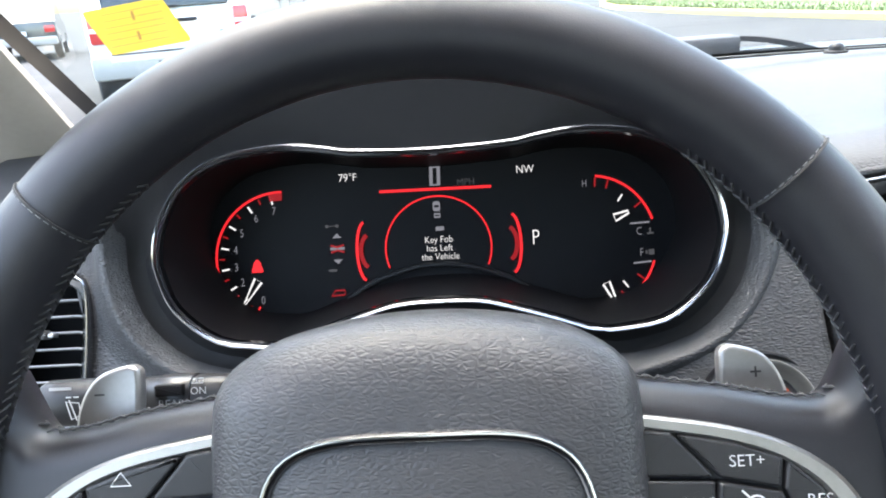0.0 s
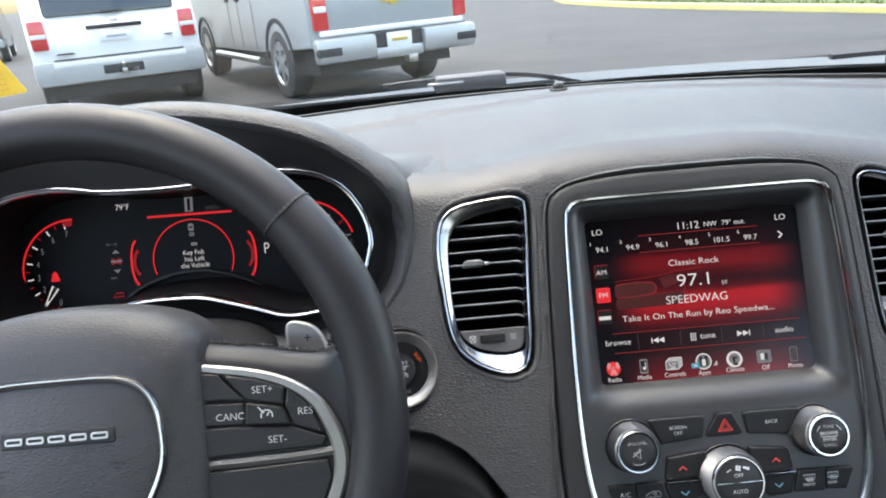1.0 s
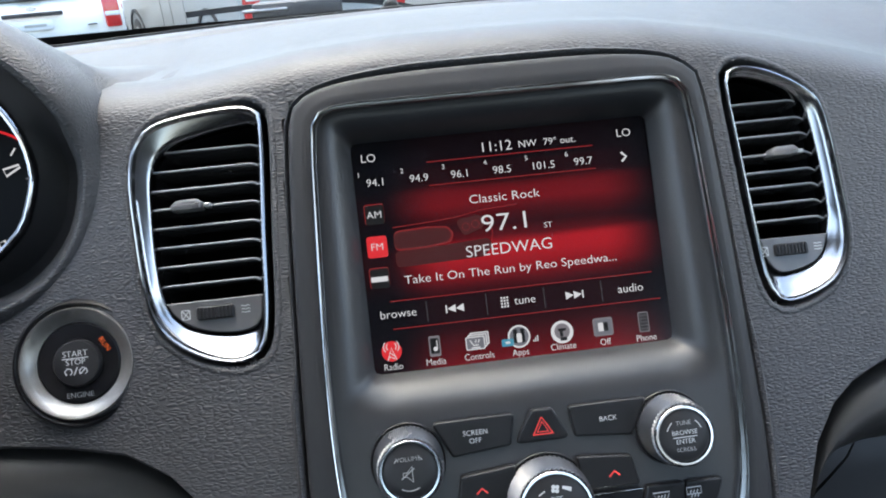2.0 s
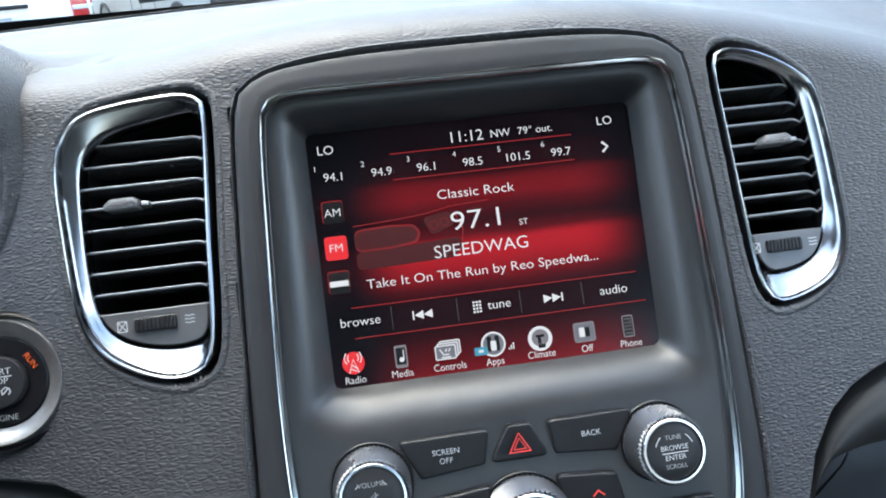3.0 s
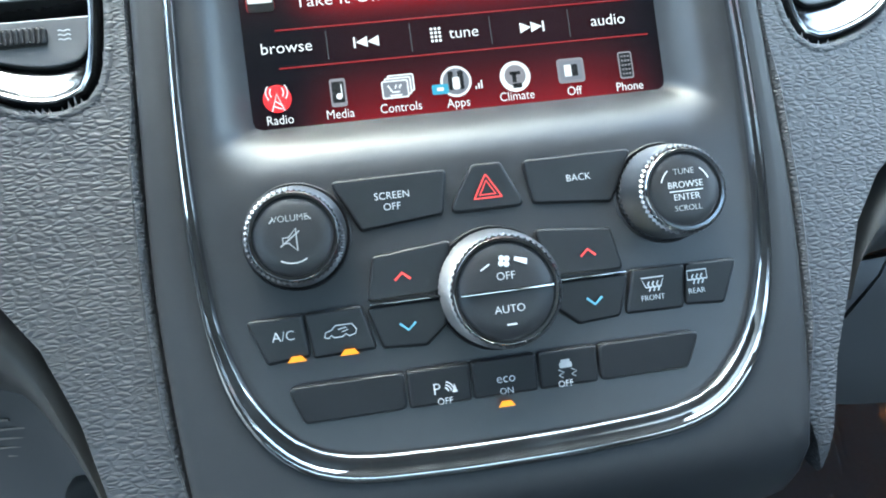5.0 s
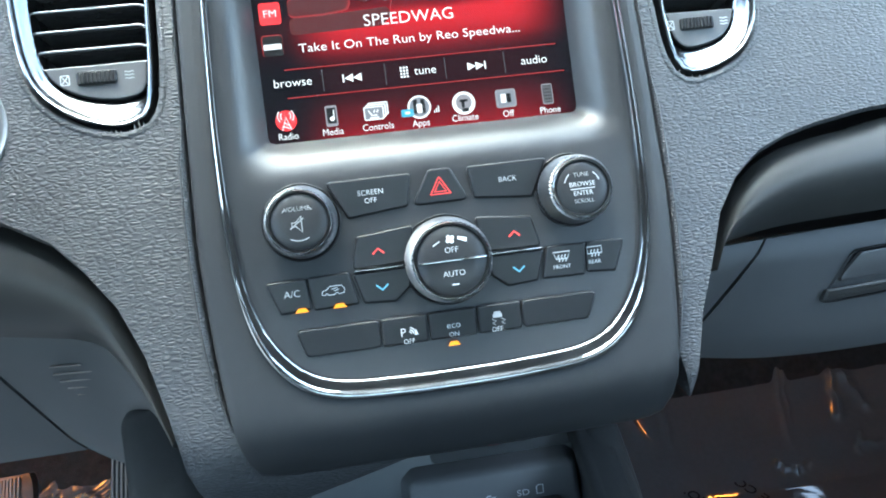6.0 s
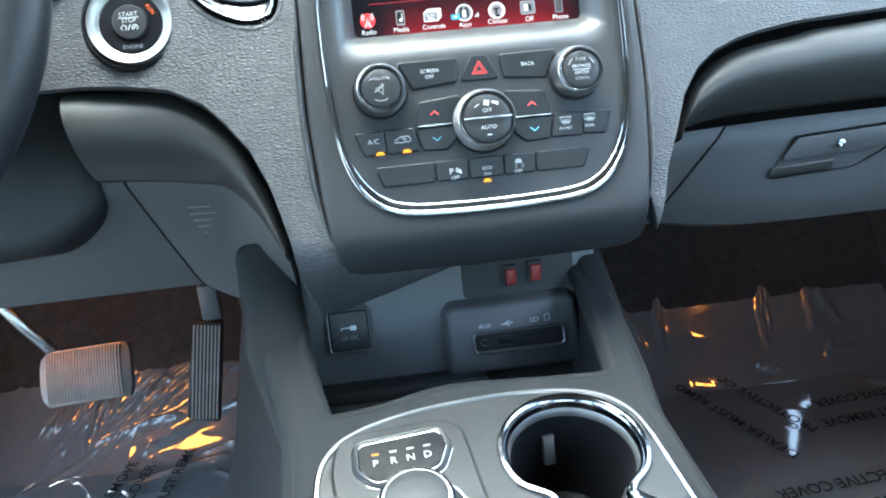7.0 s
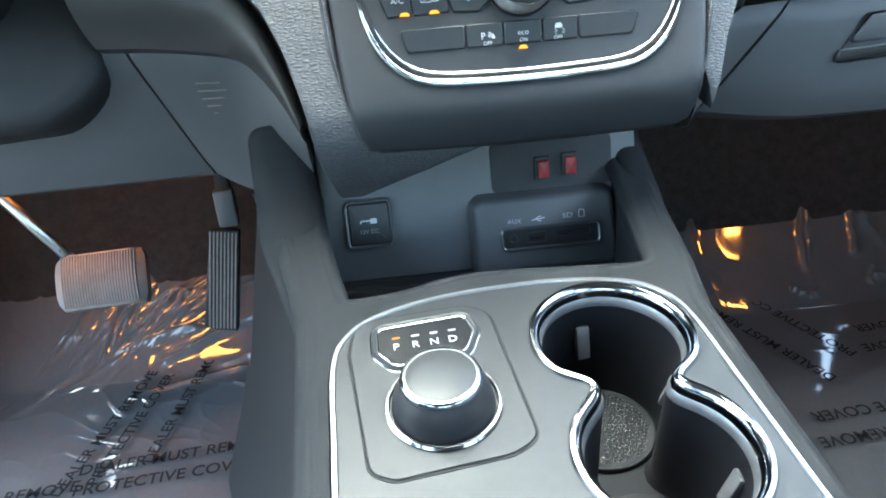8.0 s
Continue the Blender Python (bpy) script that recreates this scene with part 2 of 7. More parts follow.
def stippled(m, scale=1800.0, strength=0.25, distance=0.0003):
    """Fine sand grain of moulded plastic."""
    b = m.node_tree.nodes["Principled BSDF"]
    tc = node(m, "ShaderNodeTexCoord")
    ns = node(m, "ShaderNodeTexNoise", Scale=scale, Detail=3.0, Roughness=0.7)
    link(m, tc.outputs["Object"], ns.inputs["Vector"])
    bump = node(m, "ShaderNodeBump", Strength=strength, Distance=distance)
    link(m, ns.outputs["Fac"], bump.inputs["Height"])
    link(m, bump.outputs["Normal"], b.inputs["Normal"])
    return m


def glowing(name, colour, strength):
    m = material(name, (0.01, 0.01, 0.01), 0.4, spec=0.08)
    b = m.node_tree.nodes["Principled BSDF"]
    b.inputs["Emission Color"].default_value = (*colour, 1)
    b.inputs["Emission Strength"].default_value = strength
    return m


dash_vinyl = grained(worn(material("dash_vinyl", (0.026, 0.026, 0.029), 0.45, spec=0.5), (0.024, 0.025, 0.028), (0.029, 0.030, 0.033), 6.0, (0.47, 0.57)), 520, (0.40, 1, 1), 0.46, 0.0008, 0.0009, 0.05, 0.36, 0.2)
hub_vinyl = grained(worn(material("hub_vinyl", (0.022, 0.022, 0.0245), 0.5), (0.019, 0.0195, 0.022), (0.026, 0.0265, 0.0295), 9.0, (0.42, 0.52)), 560, (0.5, 1, 1), 0.28, 0.0006, 0.0014, 0.0, 0.34)
rim_leather = stippled(worn(material("rim_leather", (0.009, 0.009, 0.011), 0.42, spec=0.35), (0.007, 0.007, 0.009), (0.011, 0.011, 0.0135), 14.0, (0.38, 0.46)), 1400, 0.2, 0.0003)
thread = worn(material("thread", (0.02, 0.02, 0.022), 0.75), (0.014, 0.014, 0.016), (0.03, 0.03, 0.033), 90.0)
seam_thread = material("seam_thread", (0.12, 0.12, 0.125), 0.7)
satin_panel = stippled(worn(material("satin_panel", (0.014, 0.0145, 0.016), 0.32), (0.012, 0.0125, 0.014), (0.017, 0.0175, 0.019), 12.0, (0.28, 0.37)), 2600, 0.12, 0.0002)
button_black = stippled(worn(material("button_black", (0.011, 0.011, 0.012), 0.42, spec=0.32), (0.009, 0.009, 0.010), (0.013, 0.013, 0.0145), 40.0, (0.36, 0.46)), 3000, 0.1, 0.0002)
matte_black = worn(material("matte_black", (0.012, 0.012, 0.013), 0.75), (0.008, 0.008, 0.009), (0.016, 0.016, 0.018), 20.0)
deep_black = material("deep_black", (0.004, 0.004, 0.005), 0.6, spec=0.15)
hard_plastic = stippled(worn(material("hard_plastic", (0.042, 0.042, 0.044), 0.55), (0.037, 0.037, 0.039), (0.048, 0.048, 0.051), 8.0, (0.5, 0.6)), 1500, 0.3, 0.0003)
wall_plastic = stippled(worn(material("wall_plastic", (0.06, 0.061, 0.063), 0.5), (0.054, 0.055, 0.057), (0.066, 0.067, 0.069), 8.0, (0.45, 0.55)), 1500, 0.25, 0.0003)
knee_plastic = stippled(worn(material("knee_plastic", (0.024, 0.0235, 0.023), 0.42, spec=0.32), (0.021, 0.0205, 0.020), (0.027, 0.0265, 0.026), 8.0, (0.42, 0.50)), 2200, 0.12, 0.0002)
console_vinyl = stippled(worn(material("console_vinyl", (0.013, 0.0135, 0.0145), 0.75, spec=0.10), (0.010, 0.0105, 0.0115), (0.017, 0.0175, 0.0185), 10.0, (0.7, 0.8)), 1000, 0.5, 0.0006)
tray_satin = stippled(worn(material("tray_satin", (0.015, 0.0155, 0.017), 0.42, 0.0, spec=0.22), (0.0125, 0.013, 0.0145), (0.018, 0.0185, 0.020), 10.0, (0.34, 0.44)), 3500, 0.06, 0.0002)
column_black = stippled(worn(material("column_black", (0.012, 0.012, 0.013), 0.6, spec=0.2), (0.010, 0.010, 0.011), (0.015, 0.015, 0.016), 8.0, (0.55, 0.65)), 1500, 0.3, 0.0003)
slat_black = worn(material("slat_black", (0.03, 0.03, 0.032), 0.25), (0.026, 0.026, 0.028), (0.036, 0.036, 0.038), 30.0, (0.2, 0.28))
vent_chrome = worn(material("vent_chrome", (0.30, 0.305, 0.315), 0.18, 1.0), (0.26, 0.265, 0.275), (0.34, 0.345, 0.355), 20.0, (0.15, 0.22))
ring_chrome = worn(material("ring_chrome", (0.42, 0.42, 0.425), 0.2, 1.0), (0.40, 0.40, 0.405), (0.52, 0.52, 0.525), 40.0, (0.12, 0.19))
tray_chrome = worn(material("tray_chrome", (0.2, 0.203, 0.21), 0.32, 1.0), (0.17, 0.173, 0.18), (0.23, 0.233, 0.24), 40.0, (0.27, 0.36))
carrier_grey = stippled(worn(material("carrier_grey", (0.10, 0.10, 0.103), 0.34, 0.5), (0.09, 0.09, 0.093), (0.115, 0.115, 0.118), 20.0, (0.3, 0.38)), 3000, 0.08, 0.0002)
fascia_black = stippled(worn(material("fascia_black", (0.015, 0.0155, 0.017), 0.36, spec=0.50), (0.013, 0.0135, 0.0150), (0.017, 0.0176, 0.0192), 14.0, (0.34, 0.42)), 2600, 0.10, 0.0002)
display_black = worn(material("display_black", (0.006, 0.006, 0.007), 0.3, spec=0.15), (0.005, 0.005, 0.006), (0.008, 0.008, 0.009), 30.0, (0.26, 0.34))
trim_silver = worn(material("trim_silver", (0.25, 0.24, 0.23), 0.34, 0.85), (0.22, 0.212, 0.2), (0.28, 0.27, 0.258), 40.0, (0.3, 0.38), 400.0)
slat_grey = worn(material("slat_grey", (0.11, 0.11, 0.114), 0.38), (0.1, 0.1, 0.104), (0.12, 0.12, 0.124), 30.0, (0.34, 0.42))
chrome = worn(material("chrome", (0.5, 0.505, 0.515), 0.1, 1.0), (0.45, 0.455, 0.465), (0.55, 0.555, 0.56), 30.0, (0.07, 0.14))
dark_chrome = worn(material("dark_chrome", (0.4, 0.405, 0.42), 0.12, 1.0), (0.29, 0.295, 0.31), (0.36, 0.365, 0.38), 30.0, (0.08, 0.14))
satin_silver = worn(material("satin_silver", (0.5, 0.5, 0.5), 0.42, 0.75), (0.38, 0.38, 0.38), (0.45, 0.45, 0.45), 40.0, (0.38, 0.46), 400.0)
paddle_silver = worn(material("paddle_silver", (0.25, 0.248, 0.245), 0.38, 0.7), (0.22, 0.218, 0.215), (0.28, 0.278, 0.275), 40.0, (0.32, 0.42), 400.0)
panel_black = stippled(worn(material("panel_black", (0.014, 0.0145, 0.016), 0.5, spec=0.3), (0.012, 0.0125, 0.014), (0.017, 0.0175, 0.019), 12.0, (0.46, 0.56)), 2600, 0.12, 0.0002)
# paler than the slats: the highlight on their noses, put into the colour
slat_glint = worn(material("slat_glint", (0.24, 0.24, 0.245), 0.34, 0.4), (0.21, 0.21, 0.215), (0.27, 0.27, 0.275), 30.0, (0.3, 0.4))
knurl_silver = worn(material("knurl_silver", (0.12, 0.12, 0.124), 0.42, 0.8), (0.10, 0.10, 0.105), (0.14, 0.14, 0.146), 60.0, (0.38, 0.48))
print_white = material("print_white", (0.40, 0.41, 0.42), 0.6)
print_grey = material("print_grey", (0.23, 0.235, 0.24), 0.6)
print_red = material("print_red", (0.55, 0.035, 0.03), 0.5)
print_blue = material("print_blue", (0.1, 0.27, 0.36), 0.5)
red_plastic = worn(material("red_plastic", (0.16, 0.011, 0.010), 0.5), (0.13, 0.008, 0.008), (0.19, 0.014, 0.012), 60.0)
rubber = stippled(worn(material("rubber", (0.02, 0.02, 0.021), 0.8, spec=0.15), (0.016, 0.016, 0.017), (0.028, 0.028, 0.029), 30.0), 1200, 0.4, 0.0004)
pedal_rubber = stippled(worn(material("pedal_rubber", (0.16, 0.135, 0.12), 0.65), (0.13, 0.11, 0.098), (0.19, 0.16, 0.145), 40.0), 1200, 0.3, 0.0004)
steel = worn(material("steel", (0.4, 0.39, 0.37), 0.3, 1.0), (0.34, 0.33, 0.31), (0.46, 0.45, 0.43), 30.0, (0.24, 0.36))
flank_plastic = stippled(worn(material("flank_plastic", (0.009, 0.009, 0.0098), 0.65, spec=0.2), (0.007, 0.007, 0.0077), (0.011, 0.011, 0.012), 12.0), 1400, 0.3, 0.0004)
carpet = stippled(worn(material("carpet", (0.022, 0.021, 0.021), 0.95, spec=0.1), (0.015, 0.014, 0.014), (0.032, 0.03, 0.03), 60.0), 500, 0.9, 0.003)
trim_beige = stippled(worn(material("trim_beige", (0.34, 0.305, 0.26), 0.7), (0.31, 0.28, 0.24), (0.37, 0.335, 0.285), 9.0), 1500, 0.3, 0.0004)
headliner = stippled(worn(material("headliner", (0.1, 0.098, 0.095), 0.95), (0.09, 0.088, 0.085), (0.115, 0.112, 0.108), 9.0), 900, 0.4, 0.0006)
frit = material("frit", (0.012, 0.012, 0.012), 0.35)
GLOW = 0.14
lit_white = glowing("lit_white", (0.95, 0.93, 0.95), 0.75 * GLOW)
lit_red = glowing("lit_red", (1.0, 0.025, 0.035), 0.75 * GLOW)
dim_red = glowing("dim_red", (0.8, 0.02, 0.03), 0.3 * GLOW)
dim_white = glowing("dim_white", (0.6, 0.6, 0.7), 0.25 * GLOW)
faint_white = glowing("faint_white", (0.4, 0.4, 0.45), 0.12 * GLOW)
lit_amber = glowing("lit_amber", (1.0, 0.33, 0.015), 1.0 * GLOW)
lit_orange = glowing("lit_orange", (1.0, 0.16, 0.03), 0.9 * GLOW)
lit_cyan = glowing("lit_cyan", (0.1, 0.55, 0.8), 0.5 * GLOW)
screen_black = glowing("screen_black", (0.0, 0.0, 0.0), 0.0)
lit_grey = glowing("lit_grey", (0.55, 0.5, 0.55), 0.35 * GLOW)


def glass_material(name, tint=(1, 1, 1), rough=0.0):
    m = material(name, tint, rough)
    b = m.node_tree.nodes["Principled BSDF"]
    b.inputs["Transmission Weight"].default_value = 1.0
    b.inputs["IOR"].default_value = 1.45
    return m


window_glass = glass_material("window_glass", (0.93, 0.97, 0.95))

# ---- frames of the dashboard's faces ----
FACE = tilted((0, 0.342, 1.1), 27)            # the centre face of the dashboard
CLUSTER = tilted((-0.440, 0.5, 1.228), 20)    # the instrument dials
WHEEL = tilted((-0.437, 0.245, 1.209), 24)    # the steering wheel
CONSOLE = tilted((-0.09, 0.168, 0.8912), 87, 4)  # the tray of the centre console


def mirrored(half):
    """A closed outline out of its right half, given from the top middle down to the bottom middle."""
    return [Vector(p) for p in half] + [Vector((-u, v)) for u, v in half[-2:0:-1]]


def polar(outline, n, c=None):
    """The outline sampled again at n even angles about c."""
    c = c or sum(outline, Vector((0, 0))) / len(outline)
    out = []
    for i in range(n):
        d = Vector((math.cos(2 * math.pi * i / n), math.sin(2 * math.pi * i / n)))
        best = 0.0
        for j in range(len(outline)):
            a, b = outline[j - 1] - c, outline[j] - c
            e = b - a
            den = d.x * e.y - d.y * e.x
            if abs(den) < 1e-12:
                continue
            t = (a.x * e.y - a.y * e.x) / den
            s = (a.x * d.y - a.y * d.x) / den
            if t > best and -1e-9 <= s <= 1 + 1e-9:
                best = t
        out.append(c + d * best)
    return out


def inside(outline, p):
    hit, j = False, len(outline) - 1
    for i in range(len(outline)):
        a, b = outline[i], outline[j]
        if (a.y > p[1]) != (b.y > p[1]) and p[0] < (b.x - a.x) * (p[1] - a.y) / (b.y - a.y) + a.x:
            hit = not hit
        j = i
    return hit


# outlines on the centre face
PANEL = [p - Vector((.0015, 0)) for p in curve_round(mirrored([(0, .2070), (.06, .2062), (.098, .2018), (.1132, .1938), (.1195, .180), (.1238, .11), (.1264, .02), (.1268, -.03), (.1228, -.09), (.1170, -.128), (.112, -.1385), (.100, -.1422), (.05, -.1435), (0, -.1440)]), 5)]
RING = curve_round(mirrored([(0, .1905), (.06, .1905), (.094, .1898), (.1052, .184), (.1092, .17), (.1123, .1), (.1142, .03), (.1130, -.02), (.1083, -.055), (.0995, -.0785), (.0845, -.0952), (.064, -.1032), (.03, -.1056), (0, -.1060)]), 5)
VENT_L = curve_round([(-.2105, .165), (-.2055, .1825), (-.1915, .1923), (-.1562, .1968), (-.1405, .1945), (-.1372, .1836), (-.1405, .1281), (-.1448, .0678), (-.1562, .0555), (-.1746, .0578), (-.1951, .0706), (-.2058, .0907), (-.2101, .1357)], 6)
VENT_R = curve_round([(.1372, .184), (.141, .1915), (.15, .1928), (.1659, .1878), (.1852, .1754), (.1934, .1606), (.1968, .1153), (.196, .0812), (.1839, .0613), (.158, .0518), (.147, .0585), (.1425, .0838), (.1387, .1488)], 6)
VENT_OUT = curve_round([(-.752, .16), (-.742, .174), (-.70, .178), (-.672, .1675), (-.662, .155), (-.6615, .11), (-.666, .062), (-.69, .045), (-.72, .05), (-.745, .075), (-.752, .12)], 6)
START = (-.2515, .0635)
LIP = curve_round(mirrored([(0, .1045), (.044, .1010), (.098, .0892), (.138, .0740), (.1715, .0510), (.1920, .0265), (.1995, .001), (.1970, -.025), (.186, -.050), (.16, -.073), (.11, -.087), (.05, -.0905), (0, -.0905)]), 5)
LENS = [Vector((.0022 + p.x * .8675, p.y * .8675)) for p in curve_round(mirrored([(0, .0594), (.055, .0615), (.075, .065), (.105, .068), (.145, .0635), (.174, .048), (.192, .022), (.1978, -.003), (.195, -.02), (.185, -.043), (.158, -.065), (.13, -.0705), (.108, -.0708), (.085, -.063), (.058, -.0545), (.03, -.047), (0, -.0455)]), 5)]
BOWL = .070  # the chrome ring's height over the dials


def face_depth(x):
    """How far the padded face lies behind the centre face."""
    return float(np.interp(x, [-.8, -.45, -.3, -.25, -.2, -.13, .13, .2, .3, .8], [-.036, -.033, -.028, -.021, -.014, -.008, -.008, -.016, -.024, -.05]))


def pad_bottom(x):
    return float(np.interp(x, [-.8, -.297, -.261, -.229, -.205, -.191, -.175, -.163, -.153, -.149, -.139, -.1225, .1235, .1260, .132, .14, .151, .16, .174, .19, .209, .23, .267, .339, .8],
                           [.028, .022, .0176, .011, -.003, -.018, -.04, -.068, -.1075, -.140, -.168, -.168, -.095, -.136, -.1175, -.085, -.057, -.031, -.0105, .0015, .0095, .0148, .0208, .0255, .045]))


def screen_foot(x):
    """Where the windscreen meets the dashboard."""
    return 0.815 - 0.35 * (x + 0.15) ** 2


# ---- the cabin's shell ----
def cabin():
    bm = block(-.80, .80, -2.2, 1.05, .44, .47)
    tagged(part("floor", bm, carpet, None), "dark carpeted cabin floor", "floor", kind="structure")
    # the toe board climbs to the bulkhead
    rings = [[Vector((x, y, z)) for y, z in ((.62, .47), (.74, .50), (.90, .66), (.97, .85), (.98, 1.28), (1.02, 1.28), (1.02, .47))] for x in (-.80, .80)]
    tagged(part("bulkhead", loft(rings, cap0=True, cap1=True), carpet, None), "dark carpeted toe board and bulkhead", "bulkhead", kind="structure")
    bm = block(-.74, .74, -2.2, .06, 1.80, 1.84, .015)
    tagged(part("ceiling", bm, headliner, None), "dark grey fabric headliner of the cabin", "ceiling", kind="structure")
    # the tail end with its window opening
    bm = block(-.84, .84, -2.26, -2.2, .44, 1.24)
    block(-.84, .84, -2.26, -2.2, 1.70, 1.84, bm=bm)
    for s in (-1, 1):
        block(s * .66, s * .84, -2.26, -2.2, 1.24, 1.70, bm=bm)
    tagged(part("wall_rear", bm, hard_plastic, None), "plain dark rear end of the cabin with a window opening", "wall", kind="structure")
    for s, side in ((-1, "left"), (1, "right")):
        if s > 0:
            bm = block(.80, .86, -2.2, .95, .44, 1.24, .01)
        else:
            bm = block(-.86, -.80, -2.2, -.30, .44, 1.24, .01)
            block(-.86, -.80, -.30, .50, .40, .52, .01, bm=bm)
            block(-.86, -.80, .50, .95, .44, 1.24, .01, bm=bm)
        block(s * .80, s * .85, -.72, -.60, 1.24, 1.82, bm=bm)
        block(s * .80, s * .85, -2.2, -1.55, 1.24, 1.82, bm=bm)
        block(s * .735, s * .85, -2.2, .06, 1.78, 1.83, bm=bm)
        tagged(part("wall_" + side, bm, hard_plastic, None), "dark plastic side of the cabin with open window space", "wall", kind="structure")
        # the sloping roof pillar beside the windscreen
        foot, head = Vector((s * .790, .66, 1.25)), Vector((s * .74, .04, 1.79))
        bm = bmesh.new()
        sec = [(-.05, -.045), (-.01, -.05), (.022, -.035), (.036, -.006), (.034, .018), (.01, .03), (-.05, .03)]
        ln = []
        for i in range(9):
            t = i / 8
            p = foot.lerp(head, t) + Vector((0, 0, .035 * math.sin(math.pi * t)))
            k = 1.25 - 0.35 * t
            ln.append([p + Vector((-s * a * k, -b * k * .5, b * k)) for a, b in sec])
        loft(ln, cap0=True, cap1=True, bm=bm)
        tagged(part("trim", bm, trim_beige, None), "beige plastic cover of the windscreen pillar", "pillar trim", kind="structure")
    # windscreen
    xs = [-.765 + 1.53 * i / 32 for i in range(33)]
    def glass_row(t, off):
        out = []
        for x in xs:
            y = screen_foot(x) + .012 - .80 * t
            z = 1.292 + .515 * t + .03 * math.sin(math.pi * t)
            out.append(Vector((x * (1 - .06 * t), y + off * .55, z + off * .83)))
        return out
    ts = [i / 12 for i in range(13)]
    rings = [glass_row(t, .004) for t in ts] + [glass_row(t, 0) for t in ts[::-1]]
    screen = tagged(part("window_1", loft(rings, closed=False, loop=True), window_glass, None), "clear raked windscreen of the car", "windscreen", kind="structure")
    screen.visible_shadow = False
    # black border along its foot and sides
    bm = bmesh.new()
    loft([glass_row(0, -.003), glass_row(.022, -.003)], closed=False, bm=bm)
    loft([glass_row(0, -.0045), glass_row(.022, -.0045)], closed=False, bm=bm)
    for s in (0, 1):
        r = []
        for t in ts:
            row = glass_row(t, -.003)
            a, b = (row[0], row[1]) if s == 0 else (row[-1], row[-2])
            r.append([a, a.lerp(b, .3)])
        loft(r, closed=False, bm=bm)
    part("border", bm, frit, screen, "black printed border")


cabin()


# ---- the dashboard ----
def edge_height(x):
    """The height of the edge where the dashboard's top turns into its face."""
    return float(np.interp(x, [-.8, -.64, -.45, -.3, -.2, -.17, -.12, -.06, .05, .10, .146, .19, .244, .28, .4, .8],
                           [1.258, 1.272, 1.283, 1.283, 1.2835, 1.287, 1.295, 1.2995, 1.2995, 1.295, 1.286, 1.276, 1.261, 1.250, 1.230, 1.205]))


def pad_line(x):
    """The padding's section at x, from the windscreen to its lower edge, as (y, z)."""
    n, vb, yw = face_depth(x), pad_bottom(x), screen_foot(x)
    drop = float(np.interp(abs(x), [0, .2, .8], [0, .004, .045]))
    zt = edge_height(x)
    vc = (zt - 1.1 - n * .454) / .891
    corner = Vector((.342 + vc * .454 - n * .891, zt))
    ra, rb = .042, .017
    foot = Vector((yw, 1.300 - drop * .5))
    span = yw - corner.x - ra
    rise = 1.25 * (foot.y - zt) / (yw - corner.x)
    top = corner + Vector((ra, ra * rise + .001))
    low = corner - Vector((.454, .891)) * rb
    line = [Vector((yw + .03, 1.285 - drop * .5)), foot]
    edge = .080 + .25 * max(0.0, -x)
    for t in sorted([i / 9 for i in range(1, 10)] + [(edge - .004) / span, edge / span, (edge + .004) / span]):
        p = foot.lerp(top, t)
        p.y += (.006 + .12 * max(0.0, foot.y - zt)) * math.sin(math.pi * t) - .0028 * min(1.0, max(0.0, (t * span - edge + .004) / .008))
        line.append(p)
    for i in range(1, 11):
        t = i / 10
        line.append((1 - t) ** 2 * top + 2 * t * (1 - t) * corner + t * t * low)
    vl = vc - rb
    steps = 84
    for i in range(1, steps + 1):
        v = vl + (vb - vl) * i / steps
        nv = n - 13.0 * max(0.0, -.112 - v) ** 2
        line.append(Vector((.342 + v * .454 - nv * .891, 1.1 + v * .891 + nv * .454)))
    n -= 13.0 * max(0.0, -.112 - vb) ** 2
    for dn, dv in ((-.003, -.002), (-.012, .002), (-.05, .026), (-.12, .068)):
        line.append(Vector((.342 + (vb + dv) * .454 - (n + dn) * .891, 1.1 + (vb + dv) * .891 + (n + dn) * .454)))
    return line


def pad_height(u, v):
    """The padding's height over the centre face at (u, v)."""
    line = pad_line(u)[:-4]
    vs = [(p.x - .342) * .454 + (p.y - 1.1) * .891 for p in line]
    ns = [-(p.x - .342) * .891 + (p.y - 1.1) * .454 for p in line]
    return float(np.interp(v, vs[::-1], ns[::-1]))


